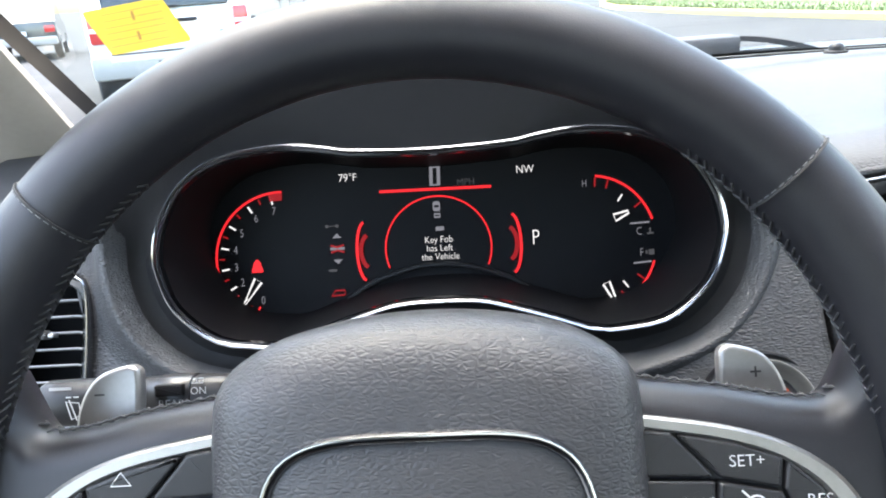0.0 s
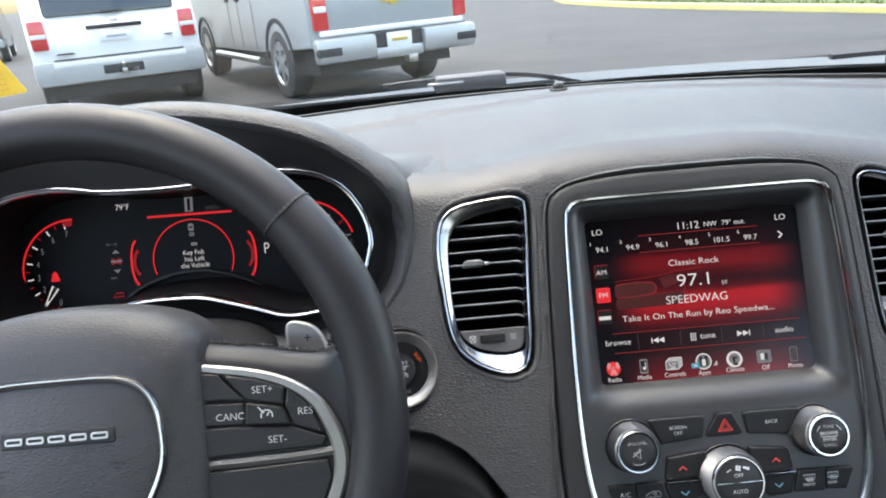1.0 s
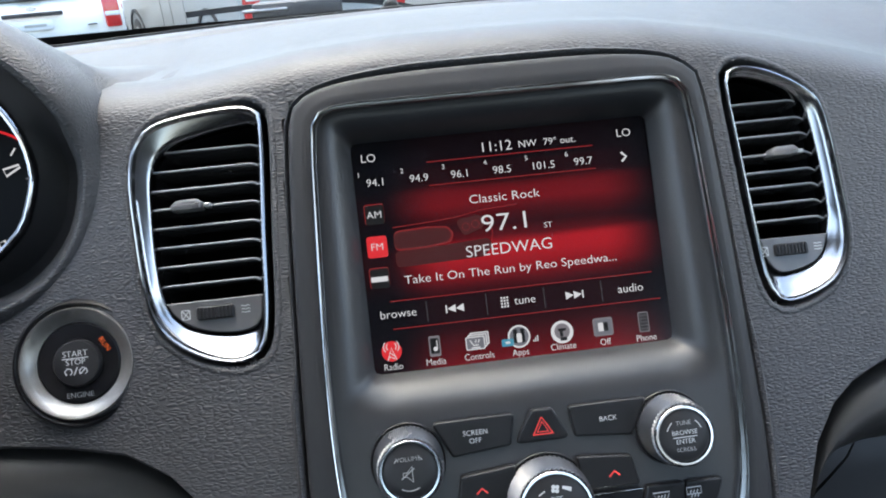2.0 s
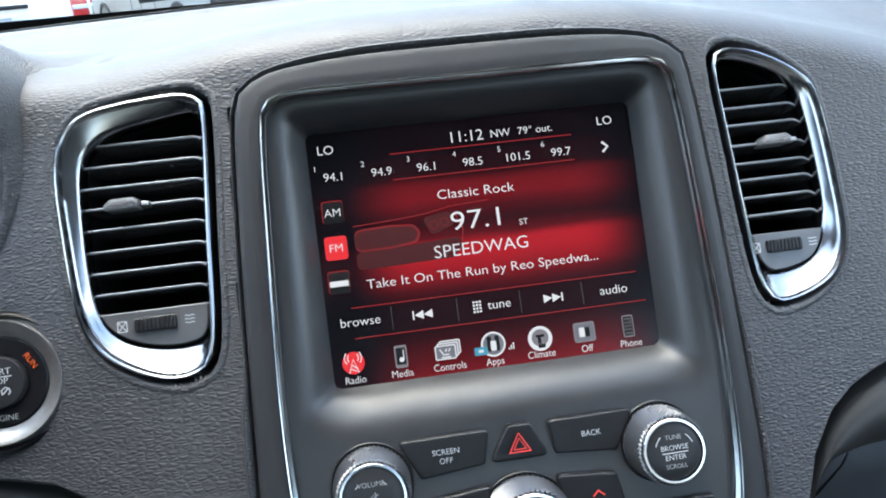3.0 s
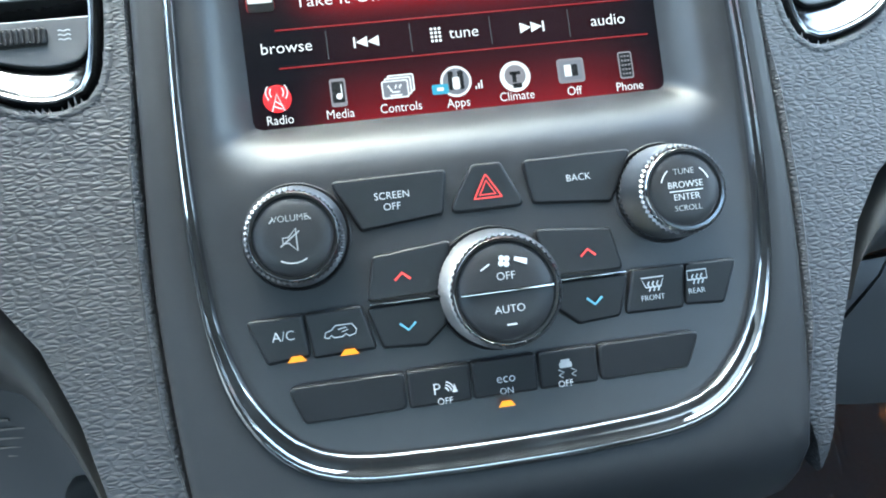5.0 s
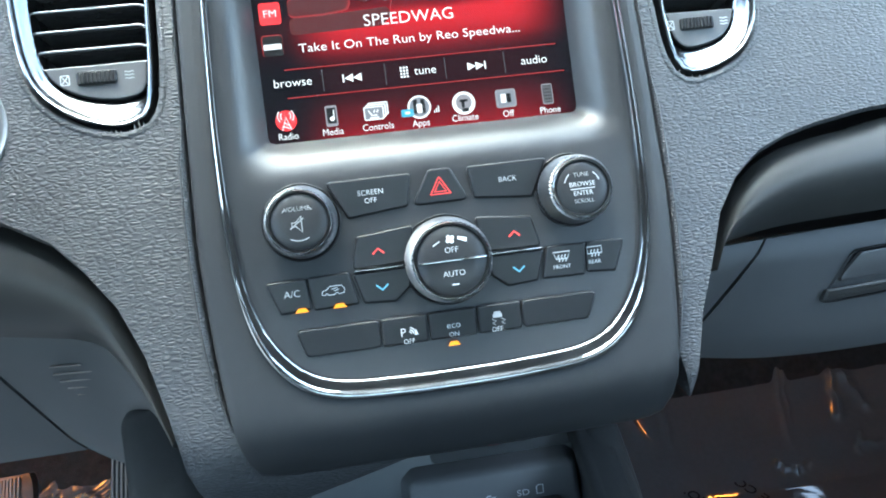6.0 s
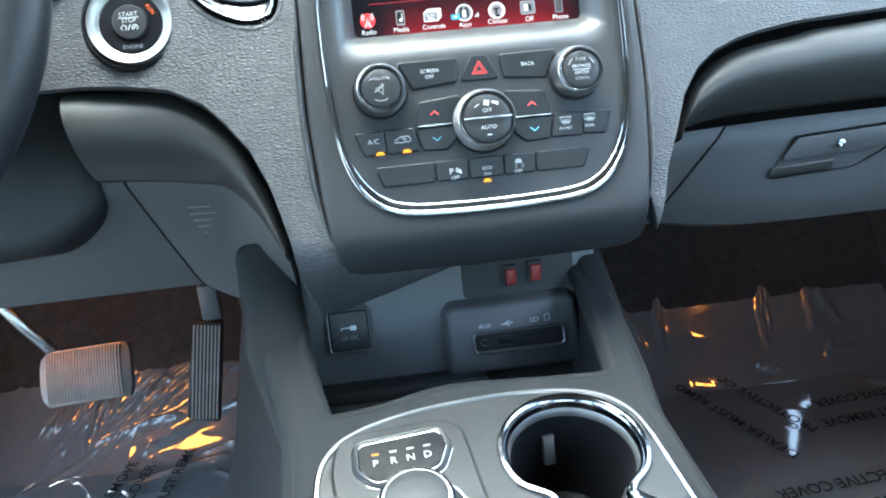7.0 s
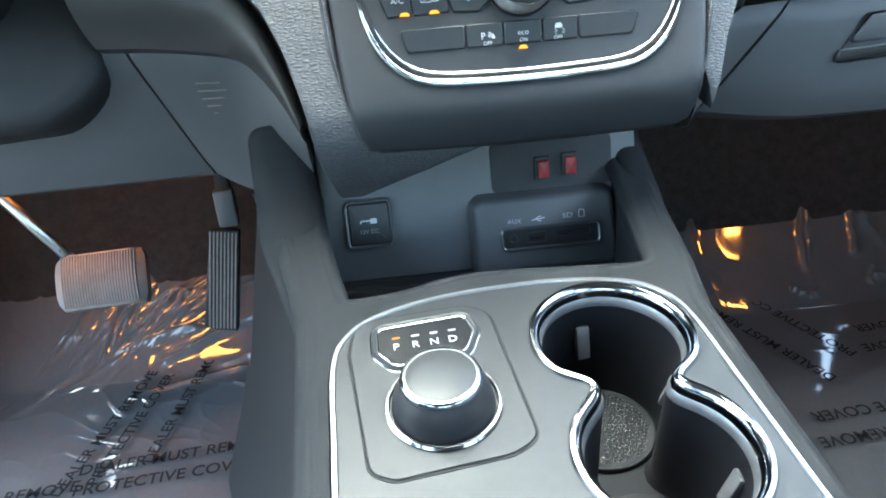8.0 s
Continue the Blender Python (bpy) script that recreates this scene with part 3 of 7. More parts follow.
def dashboard():
    dash = thing("dashboard", Matrix.Identity(4), "black grained soft-touch dashboard across the cabin", "dashboard")
    xs = sorted(set([round(-.80 + .01 * i, 4) for i in range(161)] + [round(-.125 + .005 * i, 4) for i in range(51)] + [round(s * (.125 + .0025 * i), 4) for i in range(40) for s in (-1, 1)] + [round(-.68 + .004 * i, 4) for i in range(120)]))
    cols = []
    for x in xs:
        line = pad_line(x)
        cols.append([Vector((x, p.x, p.y)) for p in line])
    bm = loft(cols, closed=False)
    to_face, to_dial = FACE.inverted(), CLUSTER.inverted()
    holes = [grown(PANEL, -.006), grown(VENT_L, .0058), grown(VENT_R, .0058), grown(VENT_OUT, -.003), ring2(.030, 32, *START)]
    lip, wide = grown(LIP, .004), grown(PANEL, .003)
    gone = []
    for f in bm.faces:
        c = f.calc_center_median()
        q, d = to_face @ c, to_dial @ c
        if abs(q.z) < .06 and (any(inside(h, q) for h in holes) or (q.y > -.066 and inside(wide, q))):
            gone.append(f)
        elif -.2 < d.z < .13 and inside(lip, d):
            gone.append(f)
    bmesh.ops.delete(bm, geom=gone, context="FACES")
    part("padded_top", bm, dash_vinyl, dash, "black grained padding")
    # rolled edges of the padding round the vents and the centre panel
    for o in (VENT_L, VENT_R):
        o = polar(o, 110)
        rings = []
        for g, dh in ((.0092, -.0010), (.0082, .0001), (.0070, .0004), (.0058, .0004), (.0047, -.0003), (.0039, -.0022), (.0034, -.005), (.0032, -.02)):
            rings.append([Vector((p.x, p.y, pad_height(p.x, p.y) + dh)) for p in grown(o, g)])
        part("rolled_edge", loft(rings), dash_vinyl, dash, m=FACE)
    o = polar(PANEL, 160, Vector((0, .03)))
    rings = []
    for g, k, dh in ((.0072, 0, -.0012), (.0063, .2, .0001), (.0055, .6, .0001), (.0048, .9, 0), (.0040, 1, 0), (.0025, 1, -.0008), (.0014, 1, -.003), (.0010, 1, -.02)):
        line = []
        for p, q in zip(grown(o, g), o):
            if q.y > -.118:
                f = float(np.interp(q.y, [-.118, -.07], [0, 1]))
                p = q + (p - q) * (.3 + .7 * f) * (1 - .52 * float(np.interp(q.y, [.03, .05], [0, 1])) * float(np.interp(abs(q.x), [.05, .115], [0, 1])))
                h = pad_height(p.x, p.y)
                line.append((math.atan2(q.x, q.y - .03), Vector((p.x, p.y, h + (max(h, -.0022) - h) * k * f + dh))))
        rings.append([p for a, p in sorted(line, key=lambda e: e[0])])
    part("rolled_edge", loft(rings, closed=False), dash_vinyl, dash, m=FACE)

    # hood over the instruments
    n = 120
    c = Vector((0, 0))
    lip, lens = polar(LIP, n, c), polar(grown(LENS, .001), n, c)
    hood = bmesh.new()
    away = [q - b for b, q in zip(lip, grown(lip, 1.0))]
    above = [max(0.0, min(1.0, (o.y - .10) / .45)) for o in away]
    def lift(p, f):
        return .068 + .009 * f + .010 * max(0.0, p.y) / .11
    rings = [up3(lens, BOWL - .014), up3(lens, BOWL - .001)]
    # a dark hollow round the ring, deepest at the sides
    for t in (.10, .25, .45, .65, .8, .9, .97):
        dip = .015 * math.sin(math.pi * min(1.0, t * 1.02)) ** .8
        rings.append([Vector((a.x + (b.x - a.x) * t, a.y + (b.y - a.y) * t, BOWL - .001 + (lift(b, f) - BOWL + .001) * t - dip * (1 - f))) for a, b, f in zip(lens, lip, above)])
    part("hood_lining", loft(rings), column_black, dash, "black lining of the hood", m=CLUSTER)
    # the roll of the lip, high over the dials and slight at the sides, then a hollow that runs out into the padding
    inner = [p + (b - p) * .3 for p, b in zip(lens, lip)]
    rings = [[Vector((b.x + (a.x - b.x) * k, b.y + (a.y - b.y) * k, lift(b, f) - d)) for a, b, f in zip(inner, lip, above)] for k, d in ((.36, .0085), (.22, .0048), (.10, .0016))]
    world, flat = CLUSTER.inverted(), FACE.inverted()
    high = ((.0, .0), (.0012, .0022), (.004, .0035), (.008, .0025), (.012, -.001), (.0155, -.007), (.0185, -.016), (.0205, -.028), (.0215, -.040))
    slight = ((.0, .0), (.0008, .0014), (.002, .0020), (.0035, .0018), (.005, .0010), (.0065, .0), (.008, -.0012), (.0095, -.0026), (.011, -.0042))
    for (g, dh), (gs, ds) in zip(high, slight):
        rings.append([Vector((b.x + o.x * (gs + (g - gs) * f), b.y + o.y * (gs + (g - gs) * f), lift(b, f) + ds + (dh - ds) * f)) for b, o, f in zip(lip, away, above)])
    def padding(x, y):
        line = pad_line(min(.79, max(-.79, x)))[:-4][::-1]
        return float(np.interp(y, [q.x for q in line], [q.y for q in line]))
    crest = rings[-1]
    for t in (.10, .22, .36, .52, .70, .86, 1.0):
        ring = []
        for o, f, p in zip(away, above, crest):
            w = CLUSTER @ p
            q = flat @ w
            far = w + Vector((o.x * .050 * t, (.050 + .03 * max(0.0, o.y)) * t, 0))
            far.z = padding(far.x, far.y)
            far = flat @ far
            a, c = q.x + o.x * .022 * t, q.y + o.y * .015 * t
            a, c = a + (far.x - a) * f, c + (far.y - c) * f
            base = FACE @ Vector((a, c, pad_height(a, c) - .0008 * t))
            start = flat @ Vector((w.x, w.y, padding(w.x, w.y)))
            a, c = q.x + (start.x - q.x) * f, q.y + (start.y - q.y) * f
            over = w - FACE @ Vector((a, c, pad_height(a, c)))
            ring.append(world @ (base + over * (1 - t) ** 2))
        rings.append(ring)
    loft(rings, bm=hood)
    part("instrument_hood", hood, dash_vinyl, dash, "black hooded surround of the dials", m=CLUSTER)

    # knee panels below the padding
    def panel(name, top, bottom, n0, n1, mat, label, thick=.012, bulge=.0, parent=None):
        k = 24
        a = curve_round([Vector(p) for p in top], 8, False)
        b = curve_round([Vector(p) for p in bottom], 8, False)
        def at(line, t):
            i = t * (len(line) - 1)
            j = min(int(i), len(line) - 2)
            return line[j].lerp(line[j + 1], i - j)
        front, back = [], []
        for j in range(9):
            w = j / 8
            row = []
            for i in range(k + 1):
                p = at(a, i / k).lerp(at(b, i / k), w)
                e = 1 - (2 * w - 1) ** 8
                row.append(Vector((p.x, p.y, n0 + (n1 - n0) * w + bulge * math.sin(math.pi * w) - .006 * (1 - e))))
            front.append(row)
            back.append([q - Vector((0, 0, thick)) for q in row])
        bm = bmesh.new()
        loft(front, closed=False, bm=bm)
        loft([r[::-1] for r in back], closed=False, bm=bm)
        for r0, r1 in ((front[0], back[0]), (front[-1], back[-1]), ([r[0] for r in front], [r[0] for r in back]), ([r[-1] for r in front], [r[-1] for r in back])):
            loft([r0, r1], closed=False, bm=bm)
        return part(name, bm, mat, parent or dash, label, m=FACE)

    panel("knee_panel", [(-.315, .021), (-.26, .0168), (-.226, .0100), (-.189, -.024), (-.167, -.077), (-.158, -.114)],
          [(-.305, -.0442), (-.27, -.047), (-.2355, -.052), (-.205, -.060), (-.182, -.086), (-.162, -.125)], -.036, -.054, knee_plastic, "smooth dark grey knee panel", .02, .016)
    panel("lower_cover", [(-.80, -.03), (-.45, -.033), (-.292, -.040)], [(-.80, -.14), (-.45, -.137), (-.2575, -.136)], -.066, -.150, hard_plastic, "dark plastic cover below the steering column", .02)
    panel("side_cover", [(-.290, -.040), (-.2355, -.050), (-.205, -.057), (-.183, -.082), (-.163, -.122)], [(-.2555, -.136), (-.24, -.146), (-.22, -.156), (-.20, -.165), (-.165, -.18)], -.067, -.150, hard_plastic, "dark plastic side cover with sound slots", .02)
    for i, (u, w) in enumerate(((-.2435, .018), (-.2440, .023), (-.2425, .023), (-.2405, .021), (-.2370, .018))):
        v = -.0705 - .0052 * i
        h = -.0665 - (-.05 - v) * .95 + .0028
        bm = bmesh.new()
        sweep([Vector((u + w * j / 4, v - .001 * j / 4, h)) for j in range(5)], [(-.0006, -.001), (.0006, -.001), (.0004, .0009), (-.0004, .0009)], closed=False, bm=bm)
        part("sound_rib", bm, pedal_rubber, dash, "thin pale raised rib", m=FACE)
    panel("trim_band", [(.157, -.063), (.166, -.042), (.182, -.0165), (.212, .0025), (.267, .0115), (.339, .0185), (.8, .04)],
          [(.160, -.066), (.1686, -.0535), (.19, -.0478), (.225, -.0432), (.2853, -.0416), (.3621, -.0402), (.8, -.036)], -.028, -.048, knee_plastic, "smooth dark grey trim band", .02, .016)
    panel("side_cheek", [(.166, -.0535), (.19, -.052), (.2225, -.0505)], [(.150, -.138), (.154, -.131), (.1585, -.124)], -.07, -.105, hard_plastic, "dark plastic cheek beside the glove box", .03)

    # glove box
    door = panel("glove_box_door", [(.2255, -.0505), (.3, -.0485), (.42, -.0475), (.76, -.043)], [(.1605, -.126), (.25, -.138), (.40, -.1395), (.76, -.138)], -.072, -.112, hard_plastic, "dark plastic glove box door", .03, .004)
    rec = corners([(.285, -.0655), (.398, -.0605), (.375, -.0855), (.345, -.0985), (.262, -.1015)], [.008, .006, .02, .012, .006], 5)
    def door_h(u, v):
        return -.072 - .040 * min(1.0, max(0.0, (-.049 - v) / .09)) + .003
    bm = loft([up3(rec, lambda u, v: door_h(u, v) + .0005), up3(grown(rec, -.0012), lambda u, v: door_h(u, v) + .0022), up3(grown(rec, -.0025), lambda u, v: door_h(u, v) + .0004)], cap1=True)
    part("handle_recess", bm, button_black, door, "black recessed handle cup")
    lever = corners([(.288, -.068), (.392, -.064), (.372, -.083), (.272, -.087)], .004, 4)
    part("latch_lever", loft([up3(lever, lambda u, v: door_h(u, v) + .0012), up3(lever, lambda u, v: door_h(u, v) + .005), up3(grown(lever, -.0015), lambda u, v: door_h(u, v) + .006)], cap1=True), hard_plastic, door)
    shelf = corners([(.266, -.091), (.325, -.089), (.323, -.0965), (.2635, -.0995)], .002, 3)
    part("grip_edge", loft([up3(shelf, lambda u, v: door_h(u, v) + .001), up3(shelf, lambda u, v: door_h(u, v) + .005), up3(grown(shelf, -.0015), lambda u, v: door_h(u, v) + .0062)], cap1=True), knee_plastic, door, "pale grey edge of the handle")
    part("lock", lathe([(.0038, -.001), (.0038, .0035), (.0031, .0048), (.0016, .005), (.0014, .0035)], 24), dark_chrome, door, "small chrome key lock", m=Matrix.Translation((.326, -.0765, door_h(.32, -.0765) + .005)))

    # column shroud behind the wheel
    rings = []
    for i, (k, h) in enumerate(((.85, -.03), (1.0, -.045), (1.08, -.09), (1.12, -.16), (1.12, -.2))):
        o = polar(curve_round([(-.075, .03), (-.05, .048), (0, .052), (.05, .048), (.075, .03), (.08, -.02), (.06, -.07), (0, -.085), (-.06, -.07), (-.08, -.02)], 4), 40)
        rings.append(up3([p * k for p in o], h))
    part("column_shroud", loft(rings, cap0=True), column_black, dash, "dark plastic steering column shroud", m=WHEEL)

    half = [(0, -.004), (.07, -.004), (.108, -.008), (.118, -.018), (.1245, -.06), (.131, -.105), (.1235, -.134), (.088, -.157), (.05, -.161), (0, -.163)]
    o = polar(curve_round(mirrored(half), 5), 90)
    part("column_bolster", loft([up3(grown(o, .004), -.30), up3(grown(o, .001), -.215), up3(grown(o, -.001), -.205), up3(grown(o, -.006), -.200), up3(grown(o, -.016), -.1985)], cap1=True), column_black, dash, "dark plastic surround of the steering column", m=WHEEL)

    # hollow core behind the panels
    part("core", block(-.78, .78, .56, .95, .930, 1.235, .01), matte_black, dash, "black inner structure")

    # black strip that stands for the line of shadow where the top meets the windscreen
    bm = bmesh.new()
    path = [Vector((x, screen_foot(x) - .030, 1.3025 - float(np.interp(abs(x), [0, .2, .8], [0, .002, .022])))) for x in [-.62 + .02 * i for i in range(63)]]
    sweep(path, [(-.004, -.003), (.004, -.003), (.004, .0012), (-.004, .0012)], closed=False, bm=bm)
    part("foot_shade", bm, matte_black, dash)
    return dash


dashboard()


def light_sensor():
    m = Matrix.Translation((-.048, .752, 1.3015))
    ob = thing("light_sensor", m, "small clear domed light sensor on the dashboard top", "sensor")
    part("base", lathe([(.011, 0), (.0105, .0035), (.008, .0045)], 24), matte_black, ob)
    part("dome", lathe([(.0075, .004), (.0072, .007), (.0055, .0095), (.0025, .0108)], 24), tray_satin, ob, "grey domed lens")


light_sensor()


# ---- air vents ----
def air_vent(outline, inner, aside, shift, slats, tab, dial, label, split=.0905):
    m = FACE @ Matrix.Translation((aside, 0, shift))
    vent = thing("air_vent", m, label, "air vent", "vents of the dashboard")
    n = 96
    c = sum(inner, Vector((0, 0))) / len(inner)
    a, b = polar(outline, n, c), polar(inner, n, c)
    foot = min(p.y for p in a)
    # a raised bright lip, then a polished band that falls to the opening, bowl-shaped at its foot
    rings = [up3(grown(a, g), h) for g, h in ((.0018, -.012), (.0018, .0008), (.0013, .0022), (.0004, .0027), (-.0005, .0022), (-.0010, .0008))]
    p0 = grown(a, -.0012)
    for t, low, up in ((.04, -.0004, -.0002), (.25, -.0018, -.0009), (.5, -.0042, -.0018), (.75, -.0062, -.0028), (.94, -.0072, -.0036), (1.0, -.0078, -.0044)):
        ring = []
        for p, q in zip(p0, b):
            f = float(np.interp(p.y - foot, [.012, .045], [1.0, 0.0]))
            ring.append(Vector((p.x + (q.x - p.x) * t, p.y + (q.y - p.y) * t, low * f + up * (1 - f))))
        rings.append(ring)
    rings.append(up3(b, -.014))
    part("chrome_frame", loft(rings), vent_chrome, vent, "polished chrome frame")
    rings = [up3(grown(b, .0006), -.005), up3(grown(b, .0006), -.06)]
    part("duct", loft(rings, cap1=True), deep_black, vent, "black duct")
    def span(v):
        xs = [q.x for q in polar(inner, 360, c) if abs(q.y - v) < .0035]
        return (min(xs), max(xs)) if xs else None
    for v in slats:
        sp = span(v)
        if not sp or sp[1] - sp[0] < .01:
            continue
        bm = bmesh.new()
        sec = [(.0006, -.0002), (.0002, .0006), (-.0005, .0005), (-.0009, -.0006), (-.0016, -.026), (-.0004, -.026)]
        a0, a1 = sp[0] + .0003, sp[1] - .0003
        stops = [a0, a0 + .002, a0 + (a1 - a0) * .5, a1 - .005, a1 - .0025, a1]
        drops = [0, 0, 0, 0, .0006, .0022]
        loft([[Vector((u, v + q[0] - d, -.009 + q[1])) for q in sec] for u, d in zip(stops, drops)], cap0=True, cap1=True, bm=bm)
        slat = part("slat", bm, slat_black, vent)
        # pale bead along the nose in place of the black slat's highlight
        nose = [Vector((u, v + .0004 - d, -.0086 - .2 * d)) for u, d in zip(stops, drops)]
        part("slat_glint", sweep(nose, round_sec(.0006, 8), closed=False), slat_glint, slat, "pale bead for the highlight on the slat's edge")
    # carrier of the thumb wheel
    lowpart = [p for p in polar(inner, 200, c) if p.y < split]
    lowpart.sort(key=lambda p: math.atan2(p.y - split - .0005, p.x - c.x))
    bm = prism([p.copy() for p in lowpart], -.014, -.0052, .0008)
    part("wheel_carrier", bm, carrier_grey, vent, "satin grey carrier strip")
    wheel = bmesh.new()
    ou = box2(.021, .0075, .002, dial[0], dial[1])
    prism(ou, -.012, -.0035, .0012, bm=wheel)
    ribs = []
    for i in range(9):
        u = dial[0] - .0085 + .0021 * i
        ribs.append(block(u - .0004, u + .0004, dial[1] - .003, dial[1] + .003, -.004, -.0028))
    wheel = part("thumb_wheel", wheel, button_black, vent, "ribbed black thumb wheel")
    for rib in ribs:
        part("rib", rib, button_black, wheel)
    marks("closed_sign", vent, print_white, -.0051, [box2(.0045, .0052, .0003, dial[0] - .0165, dial[1], 1) + [box2(.0045, .0052, .0003, dial[0] - .0165, dial[1], 1)[0]],
          [(dial[0] - .0185, dial[1] - .0024), (dial[0] - .0145, dial[1] + .0024)], [(dial[0] - .0185, dial[1] + .0024), (dial[0] - .0145, dial[1] - .0024)]], .00045)
    marks("open_sign", vent, print_white, -.0051, [[(dial[0] + .0145 + .0008 * j, dial[1] - .0018 + .0018 * i + .0003 * math.sin(j * 1.7)) for j in range(7)] for i in range(3)], .00045)
    # direction tab on a middle slat
    o = corners([(tab[0] - .0092, tab[1] - .0026), (tab[0] + .0078, tab[1] - .0024), (tab[0] + .0088, tab[1] + .0012), (tab[0] + .0058, tab[1] + .0036), (tab[0] - .0056, tab[1] + .0034), (tab[0] - .0092, tab[1] + .0004)], .0014, 4)
    tab_part = part("direction_tab", prism(o, -.012, -.0022, .0016), slat_grey, vent, "grey sliding tab")
    for j in range(9):
        u = tab[0] - .0070 + .0012 * j
        part("rib", block(u - .0003, u + .0003, tab[1] - .0020, tab[1] + .0002, -.0026, -.0017), slat_grey, tab_part)
    part("tab_tip", prism(box2(.0040, .0026, .0008, tab[0] + .0108, tab[1] - .0002), -.011, -.0048, .0008), satin_silver, tab_part, "bright tip")
    return vent


IN_L = curve_round([(-.2030, .152), (-.2008, .1685), (-.1940, .1782), (-.180, .1843), (-.1500, .1893), (-.1412, .1870), (-.1408, .170), (-.1452, .1000), (-.1478, .0765), (-.158, .0708), (-.175, .0722), (-.1900, .0785), (-.1990, .0900), (-.2025, .115)], 6)
IN_R = curve_round([(.1405, .1835), (.1455, .189), (.16, .1865), (.1785, .177), (.1872, .1625), (.1908, .115), (.1888, .0885), (.1805, .0735), (.162, .068), (.1525, .0715), (.1475, .088), (.1425, .1488)], 6)
IN_O = curve_round([(-.742, .158), (-.732, .167), (-.70, .170), (-.677, .162), (-.668, .15), (-.668, .11), (-.672, .07), (-.69, .055), (-.718, .06), (-.738, .08), (-.743, .12)], 6)
air_vent(VENT_L, IN_L, -.001, -.0125, (.1000, .1110, .1222, .1334, .1445, .1553, .1664, .1775), (-.183, .1450), (-.1725, .0830), "chrome-framed dashboard air vent with black horizontal slats beside the screen", .0918)
air_vent(VENT_R, IN_R, .002, -.0145, (.0995, .1098, .1200, .1295, .1400, .1518, .1618, .1728), (.170, .1405), (.1650, .0815), "chrome-framed dashboard air vent with black slats beside the passenger's padding")
air_vent(VENT_OUT, IN_O, 0, -.031, tuple(.079 + .0104 * i for i in range(9)), (-.70, .13), (-.704, .0665), "chrome-framed outer air vent with black slats beside the driver's door", .075)


# ---- start button ----
def start_button():
    m = FACE @ Matrix.Translation((START[0], START[1], -.0195))
    ob = thing("start_button", m, "round black engine start button in a satin silver ring", "start button")
    part("socket", lathe([(.0365, -.012), (.0365, -.003), (.0352, .0005), (.0338, .0014), (.0325, .0006), (.0316, -.001), (.0312, -.006)], 64), display_black, ob, "black socket collar")
    part("ring", lathe([(.0312, -.006), (.0312, .0022), (.0306, .0030), (.0296, .0028), (.0270, .0008), (.0246, -.0008), (.0230, -.0014), (.0226, -.004)], 64), trim_silver, ob, "hollowed satin silver ring")
    part("face", lathe([(.0227, -.006), (.0227, -.0016), (.0218, -.0008), (.0137, -.0004), (.0135, -.002)], 64), display_black, ob)
    part("push_cap", lathe([(.0131, -.003), (.0131, .0012), (.0122, .0024), (.006, .0029), (.001, .003)], 48), button_black, ob, "black round push cap")
    write("START", .0047, 0, .0052, .0031, print_white, ob)
    write("STOP", .0045, 0, .0006, .0031, print_white, ob)
    marks("engine_sign", ob, print_white, .0030, [[(-.0052, -.0062), (-.0062, -.004), (-.0045, -.0025), (-.0025, -.0032), (-.0022, -.005), (-.0032, -.0062)], [(-.0012, -.0065), (.0008, -.0022)],
          [(.0022, -.0062), (.0018, -.004), (.0036, -.0025), (.0056, -.0034), (.006, -.0052), (.005, -.0062)], [(.0026, -.0058), (.0052, -.003)]], .0006)
    marks("rule", ob, print_white, .0031, [[(-.0072, .0028), (.0072, .0028)]], .0005)
    write("ENGINE", .0042, 0, -.0178, -.0001, print_grey, ob)
    write("RUN", .0042, .0150, .0090, -.0001, lit_orange, ob, turn=-58, label="glowing orange run mark")


start_button()

